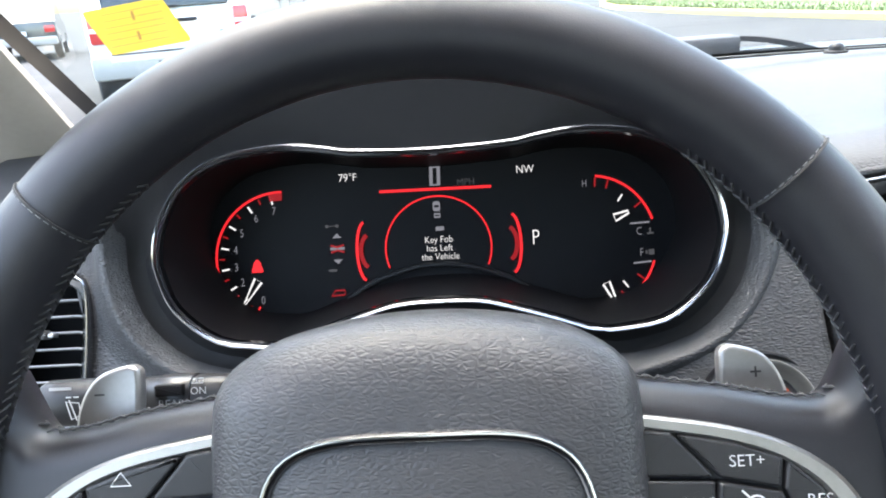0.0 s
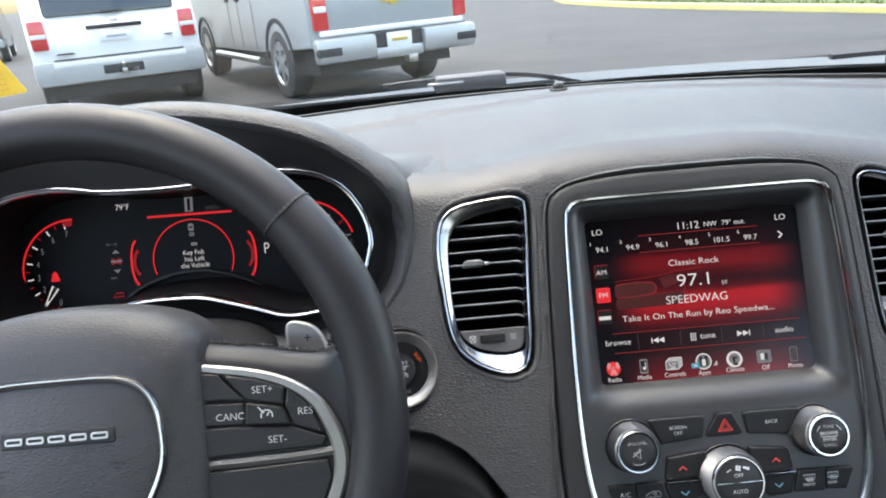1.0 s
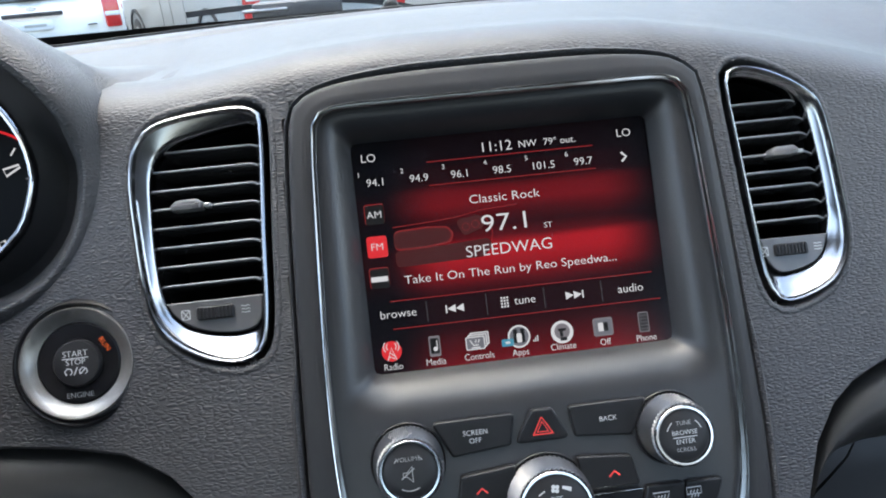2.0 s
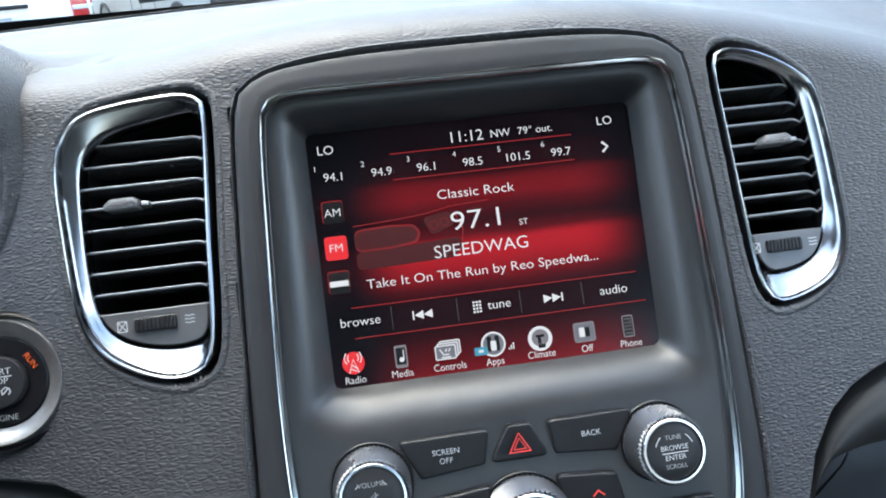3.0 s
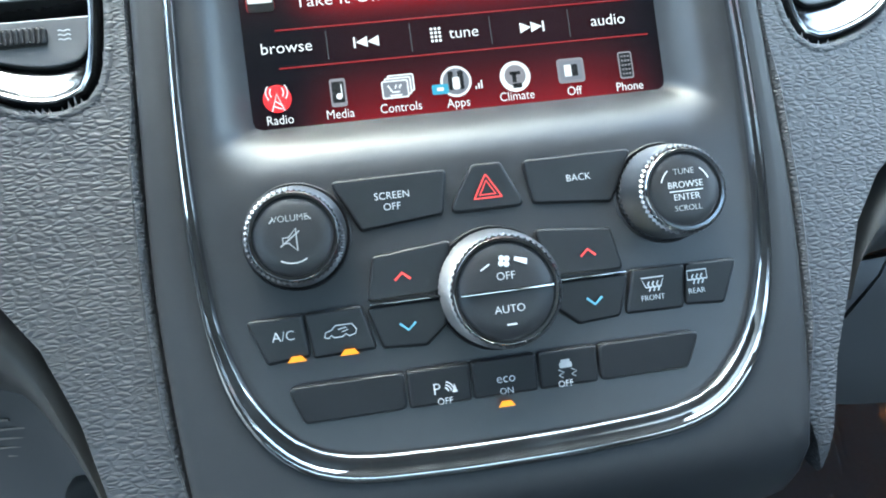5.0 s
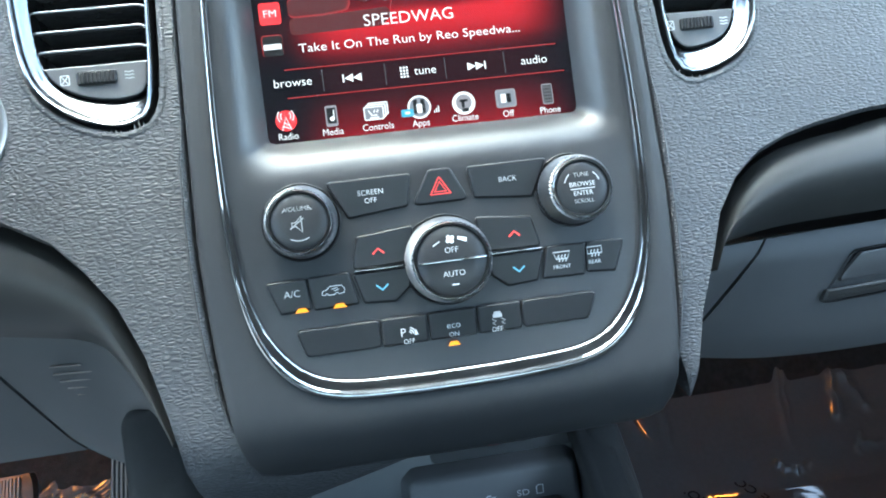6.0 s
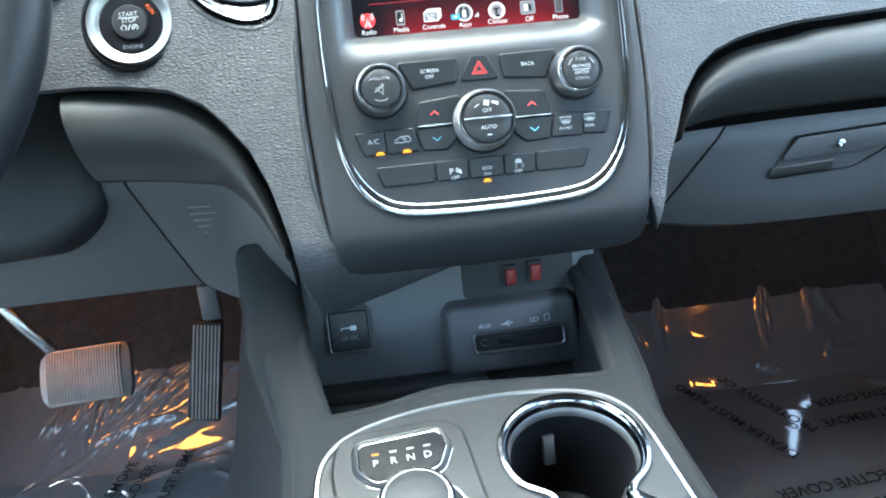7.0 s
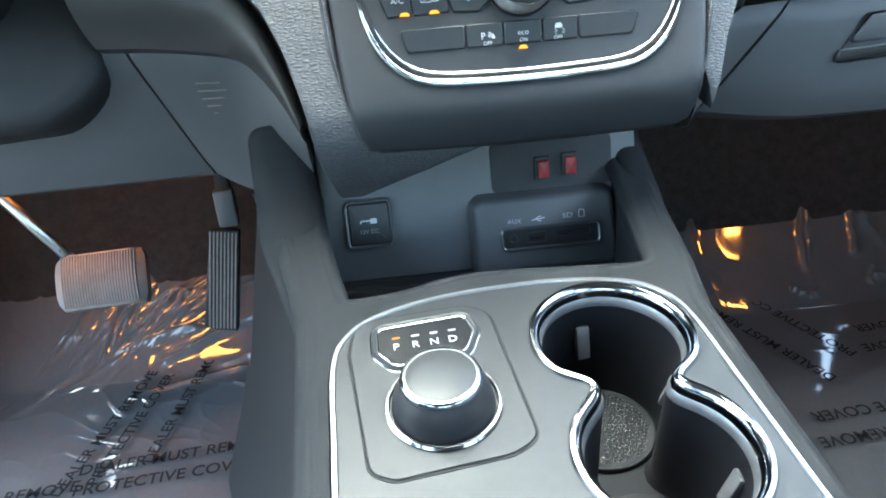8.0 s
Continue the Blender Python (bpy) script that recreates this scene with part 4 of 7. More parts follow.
# ---- centre panel with touch screen and controls ----
def display_glow():
    """The red picture behind the signs of the touch screen."""
    m = material("display_glow", (0.003, 0.003, 0.004), 0.2, spec=0.25)
    b = m.node_tree.nodes["Principled BSDF"]
    tc = node(m, "ShaderNodeTexCoord")
    sp = node(m, "ShaderNodeSeparateXYZ")
    link(m, tc.outputs["Object"], sp.inputs[0])
    wob = node(m, "ShaderNodeTexNoise", Scale=28.0, Detail=2.0)
    st = node(m, "ShaderNodeMapping")
    st.inputs["Scale"].default_value = (0.35, 1.6, 1.0)
    link(m, tc.outputs["Object"], st.inputs["Vector"])
    link(m, st.outputs["Vector"], wob.inputs["Vector"])
    v = node(m, "ShaderNodeMath")
    v.operation = "MULTIPLY_ADD"
    v.inputs[1].default_value = 0.008
    link(m, wob.outputs["Fac"], v.inputs[0])
    link(m, sp.outputs["Y"], v.inputs[2])
    mr = node(m, "ShaderNodeMapRange")
    mr.inputs["From Min"].default_value, mr.inputs["From Max"].default_value = 0.040, 0.176
    link(m, v.outputs[0], mr.inputs["Value"])
    ramp = node(m, "ShaderNodeValToRGB")
    link(m, mr.outputs["Result"], ramp.inputs["Fac"])
    e = ramp.color_ramp.elements
    stops = [(0.0, .18), (.07, .09), (.15, .03), (.19, .012), (.30, .012), (.345, .09), (.39, .26), (.45, .42), (.495, .44), (.53, .09), (.58, .025), (.63, .08), (.68, .18), (.74, .15), (.775, .025), (.81, .012), (.86, .012), (.875, .004), (1.0, .002)]
    e[0].position, e[1].position = stops[0][0], stops[-1][0]
    e[0].color, e[1].color = (stops[0][1],) * 3 + (1,), (stops[-1][1],) * 3 + (1,)
    for p, c in stops[1:-1]:
        s = e.new(p)
        s.color = (c, c, c, 1)
    ab = node(m, "ShaderNodeMath")
    ab.operation = "ABSOLUTE"
    sh = node(m, "ShaderNodeMath")
    sh.operation = "SUBTRACT"
    sh.inputs[1].default_value = 0.008
    link(m, sp.outputs["X"], sh.inputs[0])
    link(m, sh.outputs[0], ab.inputs[0])
    fall = node(m, "ShaderNodeMapRange")
    fall.interpolation_type = "SMOOTHSTEP"
    fall.inputs["From Min"].default_value, fall.inputs["From Max"].default_value = 0.045, 0.082
    fall.inputs["To Min"].default_value, fall.inputs["To Max"].default_value = 1.0, 0.03
    link(m, ab.outputs[0], fall.inputs["Value"])
    dim = node(m, "ShaderNodeMath")
    dim.operation = "MULTIPLY"
    dim.inputs[1].default_value = 0.13
    link(m, fall.outputs["Result"], dim.inputs[0])
    mul = node(m, "ShaderNodeMath")
    mul.operation = "MULTIPLY"
    link(m, ramp.outputs["Color"], mul.inputs[0])
    link(m, dim.outputs[0], mul.inputs[1])
    b.inputs["Emission Color"].default_value = (1.0, 0.022, 0.035, 1)
    link(m, mul.outputs[0], b.inputs["Emission Strength"])
    return m


def centre_panel():
    ob = thing("control_panel", FACE, "dark centre panel with chrome surround, touch screen and control knobs", "control panel")
    body = bmesh.new()
    n = 140
    c = Vector((0, .03))
    outer, ring = polar(PANEL, n, c), polar(RING, n, c)
    def under(u, v):
        k = max(0.0, -.116 - v)
        return -.4 * k - 10.0 * k * k
    def sunk(o, h):
        return up3(o, lambda u, v: h + under(u, v))
    rings = [[Vector((p.x, p.y + (.030 if p.y < -.09 else 0.0), -.07)) for p in grown(outer, -.001)], sunk(outer, -.004), sunk(grown(outer, -.0006), -.0012), sunk(grown(outer, -.002), 0)]
    foot = grown(ring, .004)
    for t in (.25, .5, .75):
        rings.append(sunk([a.lerp(b, t) for a, b in zip(grown(outer, -.002), foot)], .0012 * t))
    rings.append([Vector((p.x, p.y, .0012)) for p in foot])
    rings.append(up3(ring, .0006))
    rings.append(up3(ring, -.02))
    part("surround", loft(rings, bm=body), panel_black, ob, "satin dark grey surround")
    # chrome ring, broad at its foot
    def broad(p):
        return float(np.interp(p.y, [-.104, -.085, -.04, .05], [.0104, .0092, .0050, .0036]))
    def inner(k):
        g = grown(ring, -1.0)
        return [p + (q - p) * broad(p) * k for p, q in zip(ring, g)]
    rr = [up3(grown(ring, .0004), -.002), up3(grown(ring, .0002), .0018), up3(inner(.08), .0030), up3(inner(.20), .0036), up3(inner(.32), .0034), up3(inner(.42), .0024), up3(inner(.60), .0022), up3(inner(.84), .0020), up3(inner(.95), .0012), up3(inner(1.0), -.0006), up3(inner(1.02), -.012)]
    part("chrome_ring", loft(rr), ring_chrome, ob, "polished chrome ring")
    base = inner(.98)
    # one moulding: the control face rolls over into the recess of the glass
    m2 = Vector((0, .098))
    k = 260
    rim = corners([(-.1080, .0100), (.1080, .0100), (.1045, .1868), (-.1045, .1868)], [.014, .014, .012, .012], 10)
    gl = corners([(-.0880, .0368), (.0872, .0368), (.0892, .1715), (-.0886, .1715)], .004, 8)
    b2, r2, g2 = polar(base, k, m2), polar(rim, k, m2), polar(gl, k, m2)
    b2 = [b if (b - m2).length > (r - m2).length + .0004 else m2 + (r - m2) * 1.002 for b, r in zip(b2, r2)]
    rr = [up3(b2, -.012), up3(b2, -.0022), up3([b.lerp(r, .5) for b, r in zip(b2, r2)], -.0022), up3(r2, -.0022)]
    for t, d in ((.10, .008), (.22, .035), (.36, .10), (.50, .21), (.64, .37), (.78, .57), (.90, .79), (1.0, 1.0)):
        rr.append([Vector((a.x + (b.x - a.x) * t, a.y + (b.y - a.y) * t, -.0022 - .0168 * d)) for a, b in zip(r2, g2)])
    part("fascia", loft(rr), fascia_black, ob, "satin black moulding round the screen and controls")
    sc = part("touch_screen", prism(box2(.1772, .1362, .004, -.0003, .1043), -.024, -.0190, .0004), display_glow(), ob, "lit touch screen with a red radio page")
    H = -.01885

    def say(text, size, u, v, mat=lit_white, wide=1.04):
        write(text, size, u, v, H, mat, sc, wide=wide, thin=.007)

    say("LO", .0068, -.0788, .1620)
    say("LO", .0068, .0747, .1620)
    say("11:12", .0086, -.0030, .1616)
    say("NW", .0060, .0160, .1614)
    say("79° out.", .0058, .0355, .1614)
    for i, (num, u) in enumerate((("94.1", -.0758), ("94.9", -.0504), ("96.1", -.0259), ("98.5", -.0009), ("101.5", .0238), ("99.7", .0481))):
        say(str(i + 1), .0042, u - .0096, .1526)
        say(num, .0064, u, .1474)
    marks("next_sign", sc, lit_white, H, [[(.0715, .1505), (.0745, .1477), (.0715, .1449)]], .0013)
    say("Classic Rock", .0072, -.0016, .1314, wide=1.15)
    say("97.1", .0146, -.0022, .1160, wide=1.24)
    say("ST", .0046, .0222, .1118)
    say("SPEEDWAG", .0096, -.0023, .1008, wide=1.05)
    say("Take It On The Run by Reo Speedwa...", .0070, -.0025, .0886, wide=1.14)
    fill("band_button", sc, dim_red, H - .0001, [box2(.0115, .012, .0018, -.0787, .1290)])
    fill("band_button", sc, screen_black, H - .00005, [box2(.0109, .0114, .0016, -.0785, .1286)])
    say("AM", .0060, -.0787, .1284)
    fill("band_button", sc, lit_red, H - .0001, [box2(.0118, .0125, .0018, -.0790, .1098)], "lit red band button")
    say("FM", .0060, -.0790, .1096)
    fill("band_button", sc, dim_red, H - .0001, [box2(.0115, .012, .0018, -.0796, .0918)])
    fill("band_button", sc, screen_black, H - .00005, [box2(.0109, .0114, .0016, -.0794, .0914)])
    fill("band_mark", sc, lit_white, H, [box2(.0098, .0030, .0004, -.0796, .0910)], "plain pale bar")
    for v0, u0, u1 in ((.1565, -.045, .055), (.1425, -.045, .055), (.0775, -.075, .080), (.0615, -.075, .083)):
        marks("rule", sc, dim_red, H - .0001, [[(u0, v0), (u1, v0)]], .0006)
    for u in (-.0545, -.0196, .0145, .0487):
        marks("divider", sc, faint_white, H - .0001, [[(u, .0635), (u, .0755)]], .0004)
    say("browse", .0068, -.0711, .0700)
    say("tune", .0068, .0030, .0696)
    say("audio", .0068, .0661, .0692)
    fill("grid_sign", sc, lit_white, H, [box2(.0011, .0011, .0001, -.0107 + .0017 * i, .0722 - .0017 * j, 1) for i in range(3) for j in range(4)])
    fill("back_sign", sc, lit_white, H, [[(-.0378, .0695), (-.0330, .0672), (-.0330, .0718)][::-1], [(-.0426, .0695), (-.0378, .0672), (-.0378, .0718)][::-1], box2(.0008, .0046, .0001, -.0432, .0695, 1)])
    fill("forward_sign", sc, lit_white, H, [[(.0320, .0692), (.0272, .0669), (.0272, .0715)], [(.0368, .0692), (.0320, .0669), (.0320, .0715)], box2(.0008, .0046, .0001, .0374, .0692, 1)])
    for text, u, v in (("Radio", -.0770, .0402), ("Media", -.0525, .0402), ("Controls", -.0273, .0404), ("Apps", -.0031, .0398), ("Climate", .0221, .0402), ("Off", .0470, .0398), ("Phone", .0716, .0394)):
        say(text, .0054, u, v, wide=.9)
    # signs of the lower row
    fill("radio_glow", sc, lit_red, H - .0001, [ring2(.0058, 24, -.0772, .0492)])
    marks("radio_sign", sc, lit_white, H, [[(-.0797, .0440), (-.0772, .0512), (-.0747, .0440)], [(-.0789, .0462), (-.0757, .0448)], [(-.0780, .0482), (-.0752, .0460)], arc(-.0772, .0518, .0028, -40, 40, 8), arc(-.0772, .0518, .0028, 140, 220, 8), arc(-.0772, .0518, .0044, -40, 40, 8), arc(-.0772, .0518, .0044, 140, 220, 8)], .0005)
    fill("media_sign", sc, lit_grey, H, [box2(.0066, .0118, .0012, -.0523, .0492)])
    fill("media_face", sc, screen_black, H + .0001, [box2(.0050, .0088, .0006, -.0523, .0494)])
    fill("note_sign", sc, lit_white, H + .0002, [ring2(.0013, 12, -.0520, .0476), box2(.0005, .0052, .0001, -.0509, .0500, 1)])
    for i in range(3):
        d = .0013 * (2 - i)
        fill("card_sign", sc, lit_white, H + .0001 * i, [box2(.0112, .0076, .0010, -.0288 + d, .0482 + d * .9)])
        fill("card_face", sc, lit_grey if i < 2 else dim_white, H + .0001 * i + .00005, [box2(.0100, .0064, .0006, -.0288 + d, .0482 + d * .9)])
    marks("seat_sign", sc, lit_white, H + .0004, [[(-.0318, .0500), (-.0300, .0470), (-.0270, .0470)], [(-.0288, .0485), (-.0282, .0500)], [(-.0272, .0485), (-.0262, .0500)], [(-.0312, .0456), (-.0262, .0456)]], .0007)
    fill("apps_disc", sc, lit_white, H, [ring2(.0066, 30, -.0031, .0490)])
    fill("apps_face", sc, dim_white, H + .0001, [ring2(.0056, 30, -.0031, .0490)])
    fill("apps_sign", sc, screen_black, H + .0002, [box2(.0024, .0080, .0008, -.0052, .0494), box2(.0024, .0080, .0008, -.0010, .0494)])
    fill("apps_sign", sc, lit_white, H + .0003, [box2(.0030, .0052, .0008, -.0031, .0482)])
    fill("data_badge", sc, lit_cyan, H + .0004, [box2(.0070, .0042, .0008, -.0101, .0462)], "blue badge")
    fill("badge_mark", sc, lit_white, H + .0006, [box2(.0028, .0014, .0002, -.0101, .0462)])
    fill("signal_sign", sc, lit_white, H, [box2(.0006, .0012 + .0012 * i, .0001, .0052 + .0012 * i, .0456 + .0006 * i, 1) for i in range(3)])
    fill("climate_disc", sc, lit_white, H, [ring2(.0066, 30, .0223, .0486)])
    fill("climate_sign", sc, lit_grey, H + .0001, [ring2(.0046, 24, .0223, .0490)])
    fill("climate_sign", sc, screen_black, H + .0002, [box2(.0046, .0014, .0004, .0223, .0500), box2(.0018, .0040, .0004, .0218, .0480), box2(.0040, .0020, .0006, .0228, .0446)])
    fill("off_sign", sc, lit_grey, H, [box2(.0118, .0106, .0016, .0467, .0488)])
    fill("off_face", sc, dim_white, H + .0001, [box2(.0098, .0086, .0008, .0467, .0488)])
    fill("off_mark", sc, lit_white, H + .0002, [box2(.0030, .0050, .0002, .0453, .0488)])
    fill("off_mark", sc, screen_black, H + .0002, [box2(.0026, .0050, .0002, .0483, .0488)])
    fill("phone_sign", sc, lit_grey, H, [box2(.0062, .0118, .0012, .0711, .0488)])
    fill("phone_face", sc, screen_black, H + .0001, [box2(.0050, .0104, .0008, .0711, .0488)])
    fill("phone_key", sc, lit_grey, H + .0002, [box2(.0008, .0008, .0001, .0697 + .0014 * i, .0526 - .0019 * j, 1) for i in range(3) for j in range(5)])
    # the dark car shape in the picture
    dark_red = glowing("dark_red", (0.6, 0.012, 0.02), 0.09 * GLOW)
    fill("picture_bumper", sc, dark_red, H - .00014, [corners([(-.069, .1060), (-.040, .1068), (-.0135, .1082), (-.0115, .1030), (-.018, .0975), (-.069, .0965)], .003, 4)], "dark bumper in the radio picture")
    fill("picture_grille", sc, dim_red, H - .00012, [corners([(-.0690, .1178), (-.050, .1186), (-.037, .1176), (-.0335, .1130), (-.036, .1078), (-.050, .1062), (-.0690, .1060)], .004, 4)], "red-edged grille in the radio picture")
    fill("picture_grille", sc, dark_red, H - .00008, [corners([(-.0690, .1168), (-.050, .1176), (-.0378, .1167), (-.0348, .1130), (-.037, .1088), (-.050, .1072), (-.0690, .1070)], .004, 4)], "dark grille in the radio picture")
    fill("picture_lamp", sc, dark_red, H - .00012, [corners([(-.0325, .1205), (-.0165, .1225), (-.0150, .1150), (-.0280, .1105)], .003, 4)], "dark headlamp in the radio picture")
    for u, v in ((-.0262, .1160), (-.0205, .1170)):
        marks("picture_lamp", sc, dim_red, H - .00008, [ring2(.0022, 14, u, v) + ring2(.0022, 14, u, v)[:1]], .0005)
    marks("picture_edge", sc, dim_red, H - .0001, [[(-.069, .1200), (-.045, .1212), (-.0300, .1225), (-.0165, .1250), (.005, .1262)], [(-.0145, .1215), (-.0110, .1120), (-.0125, .1040)]], .0005)

    # buttons
    def button(outline, h=.0028, r=.0014, label="", name="button", top=-.0022):
        o = corners(outline, r, 4)
        if area2(o) < 0:
            o = o[::-1]
        lo, hi = min(p.y for p in o), max(p.y for p in o)
        def top(inset, drop):
            mid = sum(o, Vector((0, 0))) / len(o)
            more = max(0.0, inset - .0007)
            edge = [p + (mid - p).normalized() * more for p in grown(o, -min(inset, .0007))]
            return [Vector((p.x, p.y, -.0012 + (h + .0004) * (p.y - lo) / (hi - lo) - drop)) for p in edge]
        return part(name, loft([up3(o, -.008), top(0, .0012), top(.0002, .0006), top(.0006, .0002), top(.0012, 0), top(.0018, 0), top(.0026, 0)], cap1=True), button_black, ob, label)

    def flip(o):
        return [(-u, v) for u, v in o][::-1]

    T = .0013
    b = button([(-.0600, .0095), (-.0145, .0095), (-.0175, -.0078), (-.0500, -.0108)], .0030, .0022)
    write("SCREEN", .0039, -.0366, .0016, T, print_white, b)
    write("OFF", .0039, -.0370, -.0027, T, print_white, b)
    b = button(flip([(-.0600, .0095), (-.0155, .0095), (-.0180, -.0078), (-.0500, -.0108)]), .0030, .0022)
    write("BACK", .0039, .0369, .0002, T, print_white, b)
    b = button([(-.0050, .0100), (.0066, .0100), (.0158, -.0082), (-.0160, -.0080)], .0036, .0030, "hazard warning button with a red triangle")
    for k, w in ((.0062, .0010), (.0036, .0007)):
        tri = [(.0002 + k * math.cos(radians(a)), -.0005 + k * math.sin(radians(a))) for a in (90, 210, 330, 90)]
        marks("triangle", b, print_red, .0017, [tri], w)
    for f in (lambda o: o, flip):
        s = -1 if f is flip else 1
        b = button(f([(-.0470, -.0206), (-.0165, -.0178), (-.0190, -.0372), (-.0512, -.0379)]), .0030, .0022)
        marks("warmer_sign", b, print_red, T, [[(s * -.0395, -.0308), (s * -.0365, -.0282), (s * -.0335, -.0308)]], .0009)
        b = button(f([(-.0516, -.0396), (-.0200, -.0394), (-.0215, -.0500), (-.0300, -.0572), (-.0472, -.0560)]), .0030, .0022)
        marks("cooler_sign", b, print_blue, T, [[(s * -.0397, -.0472), (s * -.0366, -.0499), (s * -.0335, -.0472)]], .0009)
        part("chrome_line", block(s * -.0500 if s > 0 else .0200, s * -.0200 if s > 0 else .0500, -.0392, -.0384, -.004, .0034, .0003), chrome, ob)
        o1 = [(-.0965, -.0390), (-.0755, -.0388), (-.0740, -.0552), (-.0905, -.0565)]
        o2 = [(-.0748, -.0387), (-.0532, -.0383), (-.0490, -.0557), (-.0733, -.0563)]
        b1, b2 = button(f(o1), .0026, .0018), button(f(o2), .0026, .0018)
        if s > 0:
            write("A/C", .0052, -.0832, -.0463, .0010, print_white, b1)
            car = [(-.0680, -.0486), (-.0675, -.0468), (-.0655, -.0462), (-.0635, -.0446), (-.0575, -.0446), (-.0560, -.0468), (-.0565, -.0484), (-.0590, -.0490), (-.0600, -.0480), (-.0615, -.0490), (-.0645, -.0490), (-.0655, -.0480), (-.0665, -.0490), (-.0680, -.0486)]
            marks("recirculation_sign", b2, print_white, .0027, [car, [(-.0628, -.0462), (-.0600, -.0456), (-.0592, -.0466), (-.0615, -.0472)]], .00036)
        else:
            u = .0602
            marks("screen_heat_sign", b2, print_white, .0027, [[(u - .0046, -.0424), (u + .0046, -.0424), (u + .0030, -.0462), (u - .0030, -.0462), (u - .0046, -.0424)]] + [[(u + d, -.0478), (u + d + .0006, -.0464), (u + d - .0004, -.0452), (u + d + .0004, -.0440)] for d in (-.0018, 0, .0018)], .0005)
            write("FRONT", .0030, u, -.0504, .0010, print_white, b2)
            u = .0784
            marks("rear_heat_sign", b1, print_white, .0027, [[(u - .0040, -.0418), (u + .0040, -.0418), (u + .0040, -.0454), (u - .0040, -.0454), (u - .0040, -.0418)]] + [[(u + d, -.0472), (u + d + .0006, -.0458), (u + d - .0004, -.0446), (u + d + .0004, -.0434)] for d in (-.0018, 0, .0018)], .0005)
            write("REAR", .0030, u, -.0500, .0010, print_white, b1)
    cuts = [-.0845, -.0402, -.0153, .0109, .0350, .0775]
    for i in range(5):
        a, c2 = cuts[i] + .0003, cuts[i + 1] - .0003
        low_a, low_c = (a + .0045 if i == 0 else a), (c2 - .0055 if i == 4 else c2)
        b = button([(a, -.0652), (c2, -.0652), (low_c, -.0800), (low_a, -.0800)], .0028, .0016 if 0 < i < 4 else .0030, "blank black filler button" if i in (0, 4) else "")
        if i == 1:
            write("P", .0062, -.0290, -.0738, .0010, print_white, b)
            marks("waves_sign", b, print_white, .0010, [arc(-.0262, -.0750, .0016 + .0011 * k, 5, 75, 5) for k in range(3)], .0005)
            fill("cone_sign", b, print_white, .0010, [[(-.0232, -.0755), (-.0212, -.0755), (-.0222, -.0722)]])
            write("OFF", .0035, -.0263, -.0785, .0010, print_white, b)
        if i == 2:
            write("eco", .0052, -.0022, -.0732, .0010, print_white, b)
            write("ON", .0035, -.0024, -.0781, .0010, print_white, b)
            fill("indicator", b, lit_amber, .0012, [[(-.0064, -.0850 + .0012), (.0002, -.0850 + .0012), (-.0014, -.0850 + .0034), (-.0048, -.0850 + .0034)]], "lit amber indicator")
        if i == 3:
            u = .0216
            fill("skid_sign", b, print_grey, .0010, [box2(.0050, .0022, .0007, u, -.0714), box2(.0036, .0018, .0005, u, -.0697)])
            marks("skid_sign", b, print_grey, .0010, [[(u - .003, -.0730), (u - .001, -.0742), (u - .003, -.0752), (u - .0015, -.0762)], [(u + .002, -.0730), (u + .004, -.0742), (u + .002, -.0752), (u + .0035, -.0762)]], .00045)
            write("OFF", .0035, .0208, -.0786, .0010, print_white, b)
    for u in (-.0792, -.0596):
        fill("indicator", ob, lit_amber, .0008, [[(u - .0036, -.0562), (u + .0036, -.0562), (u + .0018, -.0540), (u - .0018, -.0540)]], "lit amber indicator")

    # turning knobs
    def knob(name, u, v, r, top, label):
        def at(h):
            return u - .0006 * (1 - h / top), v + .0014 * (1 - h / top)
        bu, bv = at(0)
        k = part(name, lathe([(r + .0036, -.004), (r + .0036, -.0018), (r + .0030, -.0012), (r + .0018, -.0024)], 64, u=bu, v=bv), button_black, ob, label)
        n = 104
        rings = []
        side = [(r + .0016, -.003), (r + .0016, top * .18), (r + .0014, top * .36), (r + .0011, top * .54), (r + .0007, top * .72), (r + .0002, top * .88), (r - .0006, top - .0008)]
        hs = [-.003] + [top * (.02 + .93 * q / 14) for q in range(15)]
        side = [(float(np.interp(h, [q[1] for q in side], [q[0] for q in side])), h) for h in hs]
        for i, (rr, h) in enumerate(side):
            x, y = at(max(h, 0))
            rings.append([Vector((x + (rr + (.0004 if (j + i) % 2 else -.0004)) * math.cos(2 * math.pi * j / n), y + (rr + (.0004 if (j + i) % 2 else -.0004)) * math.sin(2 * math.pi * j / n), h)) for j in range(n)])
        part("knurled_side", loft(rings), knurl_silver, k, "knurled satin silver side", smooth=False)
        part("chrome_rim", lathe([(r - .0008, top - .0016), (r - .0009, top - .0002), (r - .0016, top + .0006), (r - .0026, top + .0006), (r - .0030, top - .0004), (r - .0032, top - .002)], 64, u=u, v=v), chrome, k, "bright chrome rim")
        part("knob_face", lathe([(r - .0031, top - .002), (r - .0031, top - .0008), (r - .0040, top - .0001), (r * .5, top + .0005), (.0005, top + .0006)], 64, u=u, v=v), button_black, k)
        return k

    TOP = .0165
    k = knob("volume_knob", -.0736, -.0108, .0171, TOP, "silver-sided volume knob with black face")
    z = TOP + .0007
    write("VOLUME", .0033, -.0740, -.0045, z, print_grey, k)
